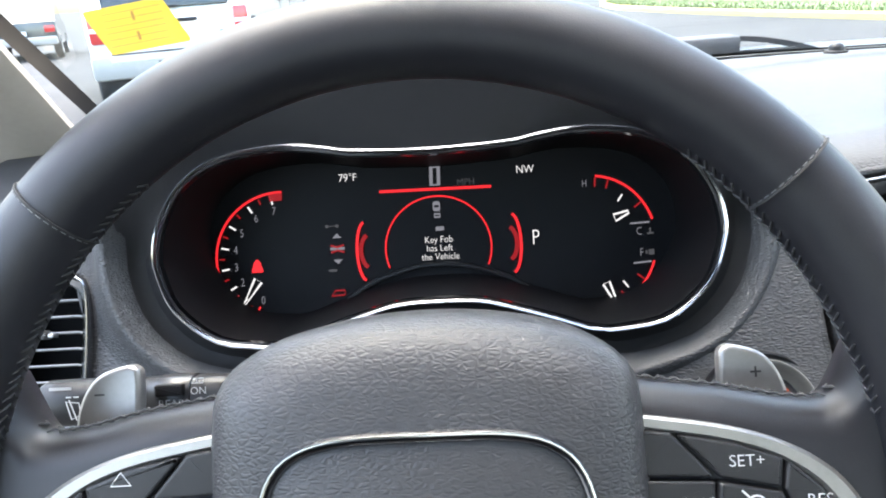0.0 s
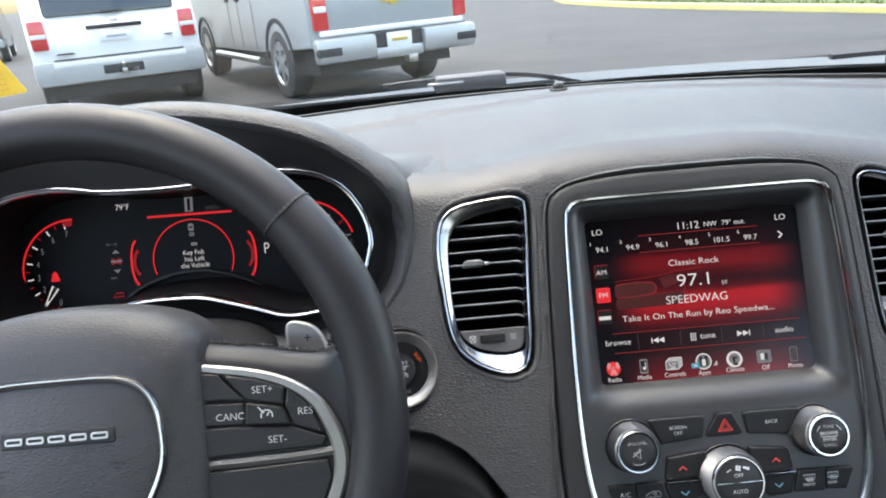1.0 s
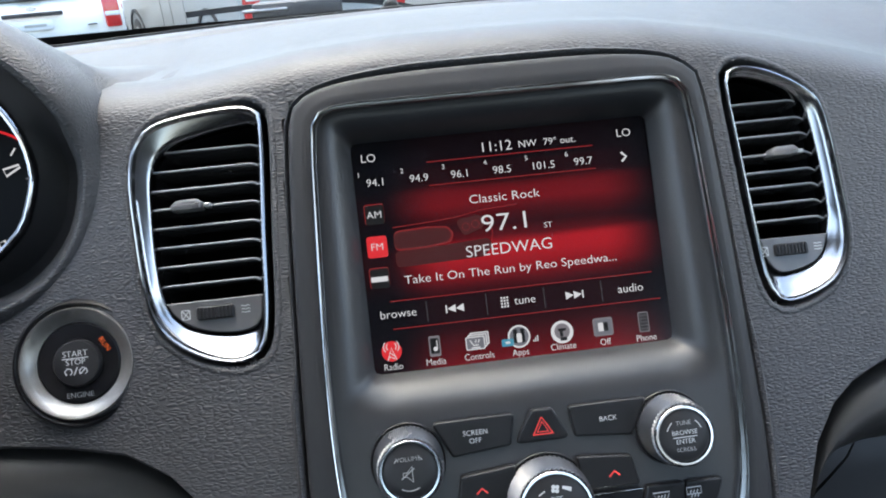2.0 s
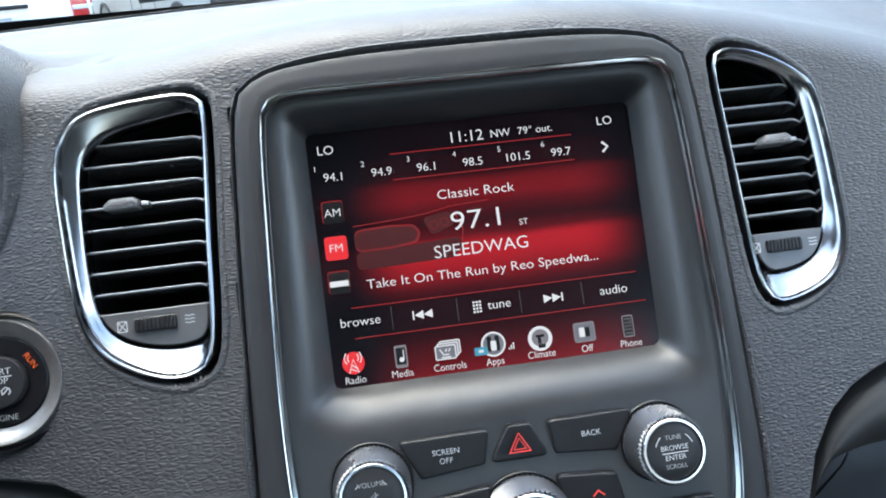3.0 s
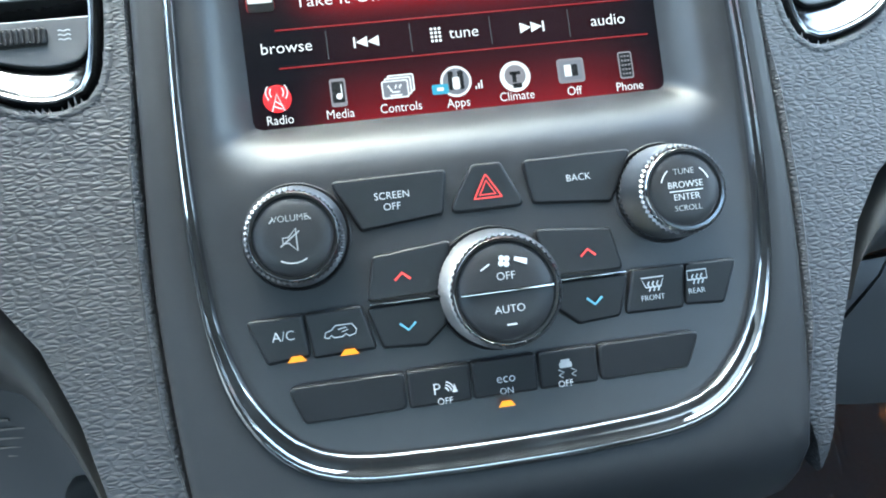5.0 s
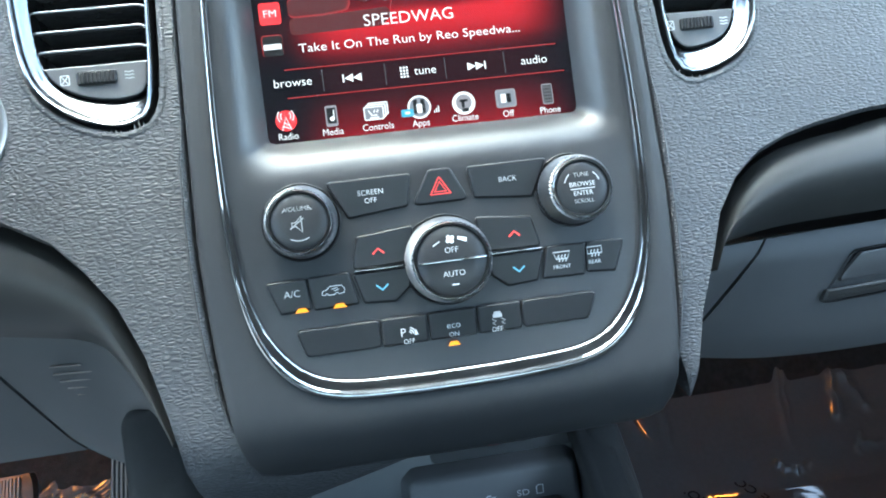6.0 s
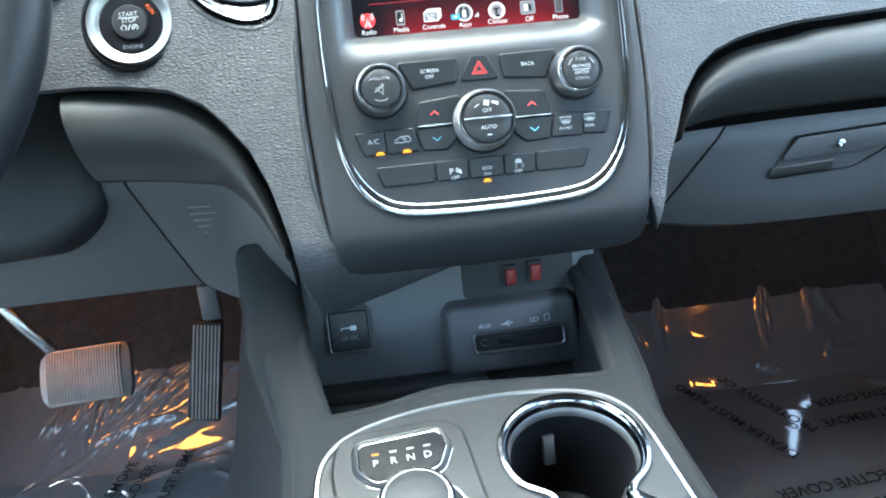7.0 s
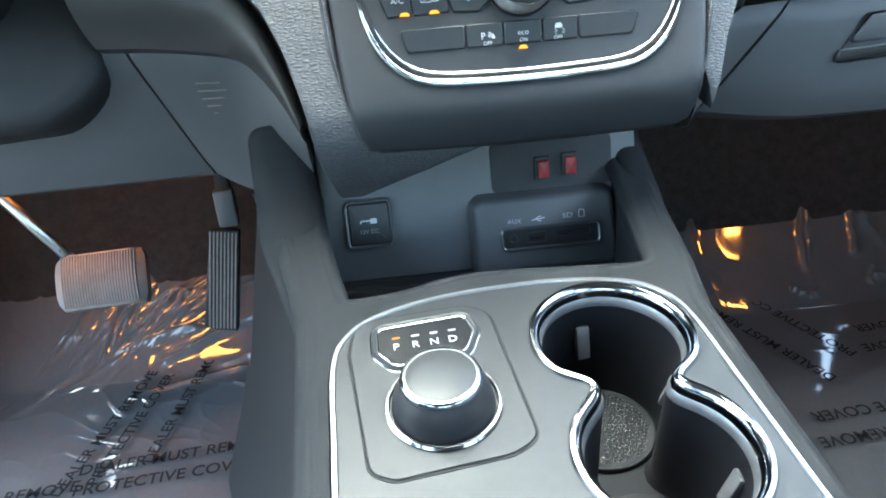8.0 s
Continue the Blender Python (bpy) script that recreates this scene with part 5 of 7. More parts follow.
    marks("mute_sign", k, print_grey, z, [[(-.0772, -.0132), (-.0752, -.0132), (-.0724, -.0162), (-.0724, -.0082), (-.0752, -.0112), (-.0772, -.0112), (-.0772, -.0132)], [(-.0782, -.0142), (-.0712, -.0092)], arc(-.0740, -.0112, .0092, 240, 300, 8), arc(-.0740, -.0112, .0092, 128, 142, 4), arc(-.0740, -.0112, .0092, 38, 52, 4)], .0005)
    k = knob("tuning_knob", .0722, -.0108, .0168, TOP, "silver-sided tuning knob with black face")
    write("TUNE", .0032, .0722, -.0042, z, print_grey, k)
    write("BROWSE", .0035, .0722, -.0092, z, print_white, k)
    write("ENTER", .0035, .0722, -.0138, z, print_white, k)
    write("SCROLL", .0030, .0722, -.0180, z, print_grey, k)
    marks("rule", k, print_white, z, [[(.0657, -.0115), (.0787, -.0115)], arc(.0722, -.0110, .0098, 130, 160, 5), arc(.0722, -.0110, .0098, 20, 50, 5)], .0004)
    k = knob("fan_knob", -.0003, -.0397, .0208, TOP, "large silver-sided fan knob with split black face")
    part("chrome_line", block(-.0172, .0172, -.0402, -.0390, TOP, TOP + .0014, .0003), chrome, k)
    write("OFF", .0041, 0, -.0345, z, print_white, k)
    write("AUTO", .0041, 0, -.0465, z, print_white, k)
    marks("fan_sign", k, print_white, z, [[(-.0090, -.0315), (-.0055, -.0295)]], .0006)
    marks("minus_sign", k, print_white, z, [[(-.0018, -.0520), (.0018, -.0520)]], .0006)
    for a in (.6, 2.2, 3.7, 5.3):
        fill("fan_blade", k, print_white, z, [ring2(.0011, 8, .0014 * math.cos(a), -.0290 + .0014 * math.sin(a))])
    fill("fan_wedge", k, print_white, z, [[(.0036, -.0292), (.0082, -.0312), (.0086, -.0290), (.0040, -.0278)]])


centre_panel()


# ---- instrument cluster ----
def instruments():
    ob = thing("instrument_cluster", CLUSTER, "dark instrument cluster with red-lit dials and a message screen", "instrument cluster")
    n = 140
    lens = polar(LENS, n, Vector((0, 0)))
    part("chrome_ring", loft([up3(grown(lens, g), BOWL + h) for g, h in ((.0020, -.004), (.0020, 0), (.0013, .0020), (.0004, .0025), (-.0005, .0020), (-.0010, .0004), (-.0024, 0), (-.0030, -.0045))]), dark_chrome, ob, "thin chrome ring")
    def slope(k):
        return [p + (q - p) * k * float(np.interp(p.y, [-.03, .03], [.012, .003])) for p, q in zip(lens, grown(lens, -1.0))]
    part("bowl", loft([up3(grown(lens, -.0022), BOWL - .0015), up3(slope(.25), BOWL * .8), up3(slope(.6), BOWL * .4), up3(slope(1.0), .0), up3(slope(1.1), -.003)]), deep_black, ob, "black sloping bowl")
    dial = material("dial_face", (0.004, 0.0045, 0.006), 0.6, spec=0.15)
    part("dial_plate", loft([up3(grown(lens, -.0015), -.004), up3(grown(lens, -.0015), -.0002)], cap0=True, cap1=True), dial, ob, "black dial plate")
    # arched sill below the message screen
    sill = [Vector((-.075, -.050)), Vector((-.05, -.032)), Vector((-.02, -.022)), Vector((0, -.020)), Vector((.02, -.022)), Vector((.05, -.032)), Vector((.075, -.050))]
    path = curve_round(sill, 6, False)
    part("sill", sweep([Vector((p.x, p.y, .002)) for p in path], [(-.0016, 0), (.0016, 0), (.0010, .003), (-.0010, .003)], closed=False), button_black, ob)
    H = .0008

    def say(text, size, u, v, mat=lit_white, wide=.9):
        write(text, size, u, v, H, mat, ob, wide=wide)

    # revolution counter
    c = (-.1095, -.0095)
    r = .0480
    def spot(a, rad):
        return (c[0] + rad * math.cos(radians(a)), c[1] + rad * .97 * math.sin(radians(a)))
    marks("dial_arc", ob, lit_red, H, [[spot(a, r) for a in range(88, 251, 6)]], .0016)
    fill("red_zone", ob, dim_red, H, [[spot(88, r), spot(100, r), spot(100, r - .006), spot(88, r - .006)]])
    angles = [242, 226, 209, 189, 168, 146, 121, 98]
    for i, a in enumerate(angles):
        marks("tick", ob, lit_white if i else lit_red, H, [[spot(a, r - .003), spot(a, r - .0085)]], .0012)
        if i != 1:
            write(str(i), .0082, *spot(a, r - .0135), H, dim_white, ob, wide=.75)
        if i < 7:
            m2 = (a + angles[i + 1]) / 2
            marks("tick", ob, dim_red, H, [[spot(m2, r - .002), spot(m2, r - .006)]], .0011)
    tip, tail = Vector((-.1410, -.0452)), Vector((-.1275, -.0245))
    d = (tail - tip).normalized()
    s = Vector((-d.y, d.x))
    marks("needle", ob, lit_white, .004, [[tip[:], (tail + s * .0028)[:], (tail - s * .0028)[:], tip[:]]], .0016, "glowing white needle")
    fill("belt_lamp", ob, lit_red, H, [corners([(-.1330, -.0190), (-.1240, -.0190), (-.1262, -.0118), (-.1285, -.0092), (-.1308, -.0118)], .001, 3)], "lit red warning lamp")
    fill("unit_mark", ob, faint_white, H, [box2(.0062, .0018, .0003, -.1165, -.0515), box2(.0062, .0018, .0003, -.1165, -.0545)], "dim illegible mark")
    # temperature and fuel gauges
    c2 = (.1075, -.0115)
    def spot2(a, rad):
        return (c2[0] + rad * math.cos(radians(a)), c2[1] + rad * 1.05 * math.sin(radians(a)))
    R = .0445
    marks("dial_arc", ob, lit_red, H, [[spot2(a, R) for a in range(84, 17, -6)]], .0016)
    marks("dial_arc", ob, lit_red, H, [[spot2(a, R) for a in range(-18, -87, -6)]], .0016)
    for a in (84, 72, 36, -36, -60, -84):
        marks("tick", ob, dim_red, H, [[spot2(a, R - .001), spot2(a, R - .007)]], .0012)
    for a in (54, -52):
        marks("tick", ob, lit_white, H, [[spot2(a, R - .006), spot2(a, R - .0115)]], .0011)
    marks("tick", ob, dim_white, H, [[(.1345, .0006), (.1478, .0010)]], .0012)
    marks("tick", ob, dim_white, H, [[(.1355, -.0270), (.1480, -.0262)]], .0012)
    say("H", .0072, .1045, .0300, dim_white, .7)
    say("C", .0078, .1405, -.0052, dim_white, .75)
    say("F", .0078, .1415, -.0200, dim_white, .75)
    say("E", .0072, .1075, -.0560, dim_white, .75)
    fill("coolant_sign", ob, faint_white, H, [box2(.0046, .0012, .0003, .1480, -.0068), box2(.0012, .0046, .0003, .1480, -.0052)])
    fill("pump_sign", ob, faint_white, H, [box2(.0040, .0040, .0006, .1482, -.0198), box2(.0014, .0026, .0003, .1448, -.0198)])
    for tip, tail in ((Vector((.1330, .0088)), Vector((.1235, .0052))), (Vector((.1210, -.0520)), Vector((.1155, -.0395)))):
        d = (tail - tip).normalized()
        s = Vector((-d.y, d.x))
        marks("needle", ob, lit_white, .004, [[(tip + s * .0009)[:], (tail + s * .0024)[:], (tail - s * .0024)[:], (tip - s * .0009)[:], (tip + s * .0009)[:]]], .0014, "glowing white needle")
    # message screen
    say("79°F", .0078, -.0605, .0440)
    say("NW", .0078, .0640, .0425)
    marks("speed_digit", ob, dim_white, H, [[(-.0018, .0355), (.0034, .0355), (.0038, .0478), (-.0014, .0478), (-.0018, .0355)]], .0026)
    say("MPH", .0070, .0225, .0362, faint_white)
    marks("underline", ob, lit_red, H, [[(-.0385, .0330), (.0400, .0322)]], .0019)
    marks("hoop", ob, lit_red, H, [[(.0008 + .0372 * math.cos(radians(a)), -.0085 + .0362 * math.sin(radians(a))) for a in range(-22, 204, 6)]], .0011)
    for s in (-1, 1):
        marks("side_arc", ob, lit_red, H, [[(s * (.0515 + .0062 * math.cos(radians(a))) + .001, -.0082 + .0205 * math.sin(radians(a))) for a in range(-84, 85, 12)]], .0020)
        marks("side_arc", ob, dim_red, H - .0001, [[(s * (.0480 + .0070 * math.cos(radians(a))) + .001, -.0082 + .0120 * math.sin(radians(a))) for a in range(-70, 71, 14)]], .0030)
    say("P", .0150, .0690, -.0055, lit_white, .75)
    fill("fob_sign", ob, dim_white, H, [box2(.0052, .0070, .0018, .0010, .0205), box2(.0046, .0034, .0008, .0012, .0140), box2(.0060, .0030, .0008, .0025, .0048)], "grey key fob drawing")
    fill("fob_sign", ob, dial, H + .0003, [box2(.0032, .0016, .0004, .0010, .0205), box2(.0032, .0010, .0003, .0012, .0140)])
    say("Key Fob", .0066, .0012, -.0030)
    say("has Left", .0066, .0016, -.0090)
    say("the Vehicle", .0066, .0020, -.0150)
    u = -.0705
    fill("speed_up_sign", ob, dim_white, H, [[(u - .0034, .0022), (u + .0034, .0022), (u, .0056)], [(u - .0034, -.0128), (u, -.0162), (u + .0034, -.0128)]])
    marks("cruise_sign", ob, dim_white, H, [[(u - .0052, -.0052), (u + .0052, -.0052)]], .0020)
    marks("cruise_sign", ob, dim_red, H + .0002, [[(u - .0048, -.0028), (u, -.0042), (u + .0048, -.0028)], [(u - .0048, -.0078), (u, -.0064), (u + .0048, -.0078)]], .0014)
    fill("lamp_sign", ob, faint_white, H, [ring2(.0013, 10, u - .0066, .0108), ring2(.0013, 10, u + .0006, .0108), box2(.0066, .0006, .0002, u - .003, .0108, 1), box2(.0060, .0018, .0003, u - .004, -.0205)])
    marks("car_sign", ob, dim_red, H, [[(u - .0062, -.0385), (u - .0030, -.0348), (u + .0035, -.0348), (u + .0035, -.0380), (u - .0062, -.0385)]], .0012)


instruments()


# ---- steering wheel ----
def steering_wheel():
    ob = thing("steering_wheel", WHEEL, "black leather steering wheel with silver trim and grained hub", "steering wheel")
    n, R = 144, .1825
    rings = []
    def girth(a):
        """The rim's half-width and half-depth, a little stouter at the two grips."""
        grip = sum(math.exp(-(((a - math.pi * k + math.pi) % (2 * math.pi) - math.pi) / .28) ** 2) for k in (.15, .85))
        return .0172 + .0012 * grip, .0150 + .001 * grip
    def on_rim(a, t, off):
        rr, rh = girth(a)
        return Vector(((R + (rr + off) * math.cos(t)) * math.cos(a), (R + (rr + off) * math.cos(t)) * math.sin(a), (rh + off) * math.sin(t)))
    for i in range(n):
        rings.append([on_rim(2 * math.pi * i / n, 2 * math.pi * j / 24, 0.0) for j in range(24)])
    part("rim", loft(rings, loop=True), rim_leather, ob, "smooth black leather rim")
    # cross seams of the leather
    for a in (41.5, 138.0):
        pts = [on_rim(radians(a), 2 * math.pi * j / 24, .0002) for j in range(24)]
        bm = sweep(pts, [(-.0007, -.0006), (.0007, -.0006), (.0005, .0002), (-.0005, .0002)], up=(-math.sin(radians(a)), math.cos(radians(a)), 0))
        part("cross_seam", bm, matte_black, ob)
        bm = bmesh.new()
        for j in range(-1, 14):
            t = radians(20 + 11 * j)
            q = [on_rim(radians(a + .22), tt, .0003) for tt in (t, t + .12)]
            sweep(q, round_sec(.0002, 5), closed=False, bm=bm, up=(.3, .2, 1))
        part("seam_stitches", bm, seam_thread, ob, "pale seam stitches")
    # cross stitches along the inner side of the rim
    bm = bmesh.new()
    for k in range(60):
        a = math.radians(12 + 40 * k / 29 if k < 30 else 128 + 40 * (k - 30) / 29)
        for s in (-1, 1):
            q = []
            for w in (-.5, .5):
                t = math.pi + .26 * s * (w + .5)
                q.append(on_rim(a + w * .017 + .003 * math.sin(k * 7.3), t, .0002))
            q.insert(1, (q[0] + q[1]) / 2 * .9985)
            sweep(q, round_sec(.00055, 6), closed=False, bm=bm, up=(.1, .2, 1), scale=(.6, 1, .6))
    tagged(part("inner_stitching", bm, thread, ob, "dark cross stitching"), kind="stuff")
    # spokes
    for s in (1, -1):
        rings = []
        for i in range(41):
            u = .062 + .118 * i / 40
            vt = float(np.interp(u, [.06, .085, .112, .132, .145, .150, .154, .158, .162, .168, .18], [.0505, .0470, .0430, .0385, .0368, .0375, .0396, .0440, .0520, .0640, .070]))
            vb = float(np.interp(u, [.06, .085, .12, .15, .166, .18], [-.06, -.062, -.075, -.088, -.075, -.03]))
            sec = [(vt - .004, -.030), (vt - .0008, -.024), (vt, -.0185), (vt - .0008, -.0125), (vt - .0035, -.0072), (vt - .0075, -.0036), (vt - .013, -.0018), (vb + .012, -.0018), (vb + .004, -.006), (vb, -.014), (vb + .002, -.028)]
            rings.append([Vector((s * u, v, h)) for v, h in sec])
        part("spoke", loft(rings, cap0=True, cap1=True), rim_leather, ob, "black leather spoke")
        bm = bmesh.new()
        for i in range(15):
            u = .080 + .074 * i / 14
            vt = float(np.interp(u, [.06, .085, .112, .132, .145, .150, .154], [.0505, .0470, .0430, .0385, .0368, .0375, .0396]))
            for k in (-1, 1):
                sweep([Vector((s * (u - .0022), vt + .0003, -.0165)), Vector((s * u, vt + .0010, -.0165 + .0016 * k)), Vector((s * (u + .0024), vt + .0001, -.0165 + .0032 * k))], round_sec(.0006, 6), closed=False, bm=bm, up=(.1, 1, .2), scale=(.6, 1, .6))
        tagged(part("spoke_stitching", bm, thread, ob, "dark cross stitching"), kind="stuff")
        band = curve_round([Vector(p) for p in [(.070, .0345), (.084, .0328), (.1115, .0275), (.131, .0200), (.1455, .0085), (.1545, -.0085), (.1578, -.0235), (.1560, -.0380), (.1500, -.0540)]], 6, False)
        path = [Vector((s * p.x, p.y, -.0015)) for p in band]
        sc = [float(np.interp(i / (len(path) - 1), [0, .35, .6, 1], [.62, .8, 1.25, 1.15])) for i in range(len(path))]
        part("silver_trim", sweep(path, [(-.0038, -.002), (-.0036, .0018), (-.0022, .0030), (.0022, .0030), (.0036, .0018), (.0038, -.002)], closed=False, scale=sc), trim_silver, ob, "satin silver trim")
        bar = [Vector((s * u, v, -.0015)) for u, v in ((.078, -.0235), (.10, -.0232), (.13, -.0225), (.157, -.0205))]
        part("silver_trim", sweep(bar, [(-.0026, -.002), (-.0026, .0018), (0, .0028), (.0026, .0018), (.0026, -.002)], closed=False), trim_silver, ob, "satin silver cross bar")
        keys = [("", [(.074, .0315), (.0885, .0295), (.1032, .0130), (.074, .0142)]),
                ("SET+" if s > 0 else "up", [(.0898, .0292), (.110, .0252), (.1275, .0190), (.1262, .0086), (.1046, .0130)]),
                ("RES" if s > 0 else "left", [(.1290, .0182), (.1405, .0085), (.1500, -.0105), (.1316, -.0037), (.1273, .0082)]),
                ("SET-" if s > 0 else "down", [(.0740, -.0195), (.1480, -.0172), (.1506, -.0118), (.1312, -.0046), (.1030, -.0025), (.0740, -.0015)]),
                ("CANC" if s > 0 else "right", [(.0740, .0132), (.1032, .0118), (.1020, -.0014), (.0740, -.0005)]),
                ("icon" if s > 0 else "OK", [(.1042, .0117), (.1258, .0076), (.1303, -.0032), (.1032, -.0014)]),
                ("", [(.0740, -.0275), (.1500, -.0252), (.1520, -.0360), (.1450, -.0520), (.1100, -.0500), (.0740, -.0480)])]
        for word, poly in keys:
            q = corners([(s * u, v) for u, v in poly], .0012, 3)
            if area2(q) < 0:
                q = q[::-1]
            proud = .0030 if word == "icon" or word == "OK" else .0018
            b = part("wheel_button", prism(q, -.006, proud, .0011), button_black, ob)
            if word in ("SET+", "RES", "SET-", "CANC", "OK"):
                u, v = {"SET+": (.1145, .0186), "RES": (.1390, .0040), "SET-": (.1215, -.0112), "CANC": (.0945, .0040), "OK": (-.1170, .0040)}[word]
                write(word, .0060, u, v, proud + .0001, print_white, b)
            elif word == "icon":
                u, v = .1165, .0042
                marks("cruise_sign", b, print_white, proud + .0001, [arc(u, v - .0008, .0034, -20, 200, 10), [(u, v - .0008), (u + .0016, v + .0014)], [(u - .0050, v + .0046), (u - .0015, v + .0010)]], .0007)
            elif word in ("up", "down", "left", "right"):
                u, v = {"up": (-.1135, .0208), "down": (-.1260, -.0105), "left": (-.1390, .0050), "right": (-.0960, .0050)}[word]
                k = .0038
                tri = {"up": [(-k, -.4 * k), (k, -.4 * k), (0, .9 * k)], "down": [(-k, .4 * k), (k, .4 * k), (0, -.9 * k)], "left": [(.5 * k, -k), (.5 * k, k), (-.7 * k, 0)], "right": [(-.5 * k, -k), (-.5 * k, k), (.7 * k, 0)]}[word]
                tri = [(u + a, v + c) for a, c in tri]
                marks("arrow_sign", b, print_white, proud + .0001, [tri + tri[:1]], .0006)
        # shift paddle behind the rim
        o = [Vector(p) for p in ([(.1218, .030), (.1212, .0500), (.1235, .0548), (.1290, .0552), (.1395, .0512), (.1462, .0420), (.1490, .030), (.1480, .020), (.125, .018)])]
        o = [Vector((s * p.x * (1.0 if s > 0 else 1.035), p.y + (0 if s > 0 else .004))) for p in curve_round(o, 4)]
        if s < 0:
            o = o[::-1]
        p = part("shift_paddle", prism(o, -.044, -.038, .002), paddle_silver, ob, "brushed silver shift paddle")
        u, v = s * (.1355 if s > 0 else .1430), .0440 if s > 0 else .0475
        marks("sign", p, matte_black, -.0379, [[(u - .0022, v), (u + .0022, v)]] + ([[(u, v - .0022), (u, v + .0022)]] if s > 0 else []), .0008)
    # hub
    hub = curve_round(mirrored([(0, .0768), (.022, .0757), (.044, .0722), (.064, .0655), (.0775, .0545), (.0812, .040), (.0825, .01), (.0822, -.03), (.078, -.065), (.062, -.090), (.035, -.101), (0, -.104)]), 5)
    c = Vector((0, 0))
    h0 = polar(hub, 120, c)
    rings = [up3(h0, -.040), up3(h0, -.014)]
    for g, h in ((.0006, -.006), (.0022, .000), (.0055, .0055), (.011, .0095), (.018, .0120), (.027, .0135)):
        rings.append([Vector((p.x * (1 - g / p.length), p.y * (1 - g / p.length), h)) for p in h0])
    base = [p * (1 - .027 / p.length) for p in h0]
    for f in (.7, .4, .15):
        rings.append([Vector((p.x * f, p.y * f, .0142)) for p in base])
    part("hub", loft(rings, cap1=True), hub_vinyl, ob, "grained black hub cover")
    badge = curve_round(mirrored([(0, .0352), (.03, .0345), (.046, .0300), (.0545, .0210), (.0585, .0060), (.0585, -.015), (.050, -.036), (.034, -.058), (.018, -.070), (0, -.074)]), 5)
    b0 = polar(badge, 100, Vector((0, -.01)))
    part("chrome_loop", loft([up3(grown(b0, .0022), .0085), up3(grown(b0, .0018), .0150), up3(grown(b0, .0008), .0164), up3(grown(b0, -.0004), .0164), up3(grown(b0, -.0018), .0156), up3(grown(b0, -.0026), .0140)]), dark_chrome, ob, "polished chrome loop")
    part("badge_field", loft([up3(grown(b0, -.0024), .0100), up3(grown(b0, -.0024), .0142), up3(grown(b0, -.005), .0150)], cap1=True), hub_vinyl, ob)
    plate_o = box2(.0655, .0088, .0012, 0, .0030)
    bp = part("badge_plate", prism(plate_o, .012, .0158, .0006), button_black, ob, "black badge plate")
    for i in range(5):
        u = -.0245 + .01225 * i
        o = box2(.0100, .0040, .0016, u, .0030)
        part("badge_shape", loft([up3(o, .0157), up3(o, .0168), up3(grown(o, -.0011), .0168), up3(grown(o, -.0011), .0157)]), satin_silver, bp)
    for s in (-1, 1):
        marks("horn_sign", ob, matte_black, .0151, [[(s * .033 - .004, -.0135), (s * .033 + .004, -.0135)], [(s * .033 - .003, -.0160), (s * .033 + .001, -.0165)]], .0007)


steering_wheel()


def stalk():
    m = WHEEL @ Matrix.Translation((0, 0, -.062))
    ob = thing("wiper_stalk", m, "black wiper and light stalk behind the steering wheel", "control stalk")
    V = .0415
    def oval(r, rv, n=24):
        return [(r * math.copysign(abs(math.cos(a)) ** .8, math.cos(a)), rv * math.copysign(abs(math.sin(a)) ** .8, math.sin(a))) for a in [2 * math.pi * j / n for j in range(n)]]
    def tube(spans):
        return loft([[Vector((u, V + a, b)) for a, b in oval(r, rv)] for u, r, rv in spans], cap0=True, cap1=True)
    part("lever", tube([(-.050, .0095, .0088), (-.1095, .0100, .0094)]), button_black, ob)
    part("end_knob", tube([(-.1330, .0100, .0095), (-.1500, .0104, .0100), (-.1700, .0108, .0104), (-.1790, .0106, .0100), (-.1812, .0096, .0092), (-.1822, .007, .006)]), button_black, ob, "thicker black end knob")
    part("collar", tube([(-.1100, .0104, .0098), (-.1106, .0108, .0102), (-.1256, .0108, .0102), (-.1262, .0104, .0098), (-.1328, .0102, .0096)]), satin_panel, ob, "dark turning collar")
    bm = bmesh.new()
    for j in range(9):
        a = radians(12 + 9 * j)
        y, z = V + .0106 * math.cos(a), .0100 * math.sin(a)
        block(-.1252, -.1112, y - .0002, y + .0002, z - .0005, z + .0005, bm=bm)
    tagged(part("collar_ribs", bm, button_black, ob, "fine ribs of the collar", smooth=False), kind="stuff")
    part("slider", prism(box2(.0132, .0052, .0010, -.1185, .0462), .006, .0118, .0008), deep_black, ob, "black sliding switch")
    write("REAR", .0052, -.1178, .0400, .0103, print_white, ob)
    write("ON", .0048, -.1056, .0452, .0096, print_white, ob)
    marks("wiper_sign", ob, print_white, .0103, [[(-.1665, .0432), (-.1605, .0425), (-.1595, .0372), (-.1640, .0352), (-.1665, .0432)], [(-.1615, .0347), (-.1650, .0440)], [(-.1665, .0452), (-.1640, .0452)], [(-.1630, .0452), (-.1605, .0452)]], .0006)
    marks("wash_sign", ob, print_white, .0095, [[(-.1085, .0488), (-.1035, .0488), (-.1030, .0508), (-.1090, .0508), (-.1085, .0488)], [(-.1060, .0486), (-.1060, .0510)]], .0005)
    fill("stalk_mark", ob, print_grey, .0103, [box2(.0105, .0014, .0003, -.1690, .0492)], "faint illegible mark")


stalk()

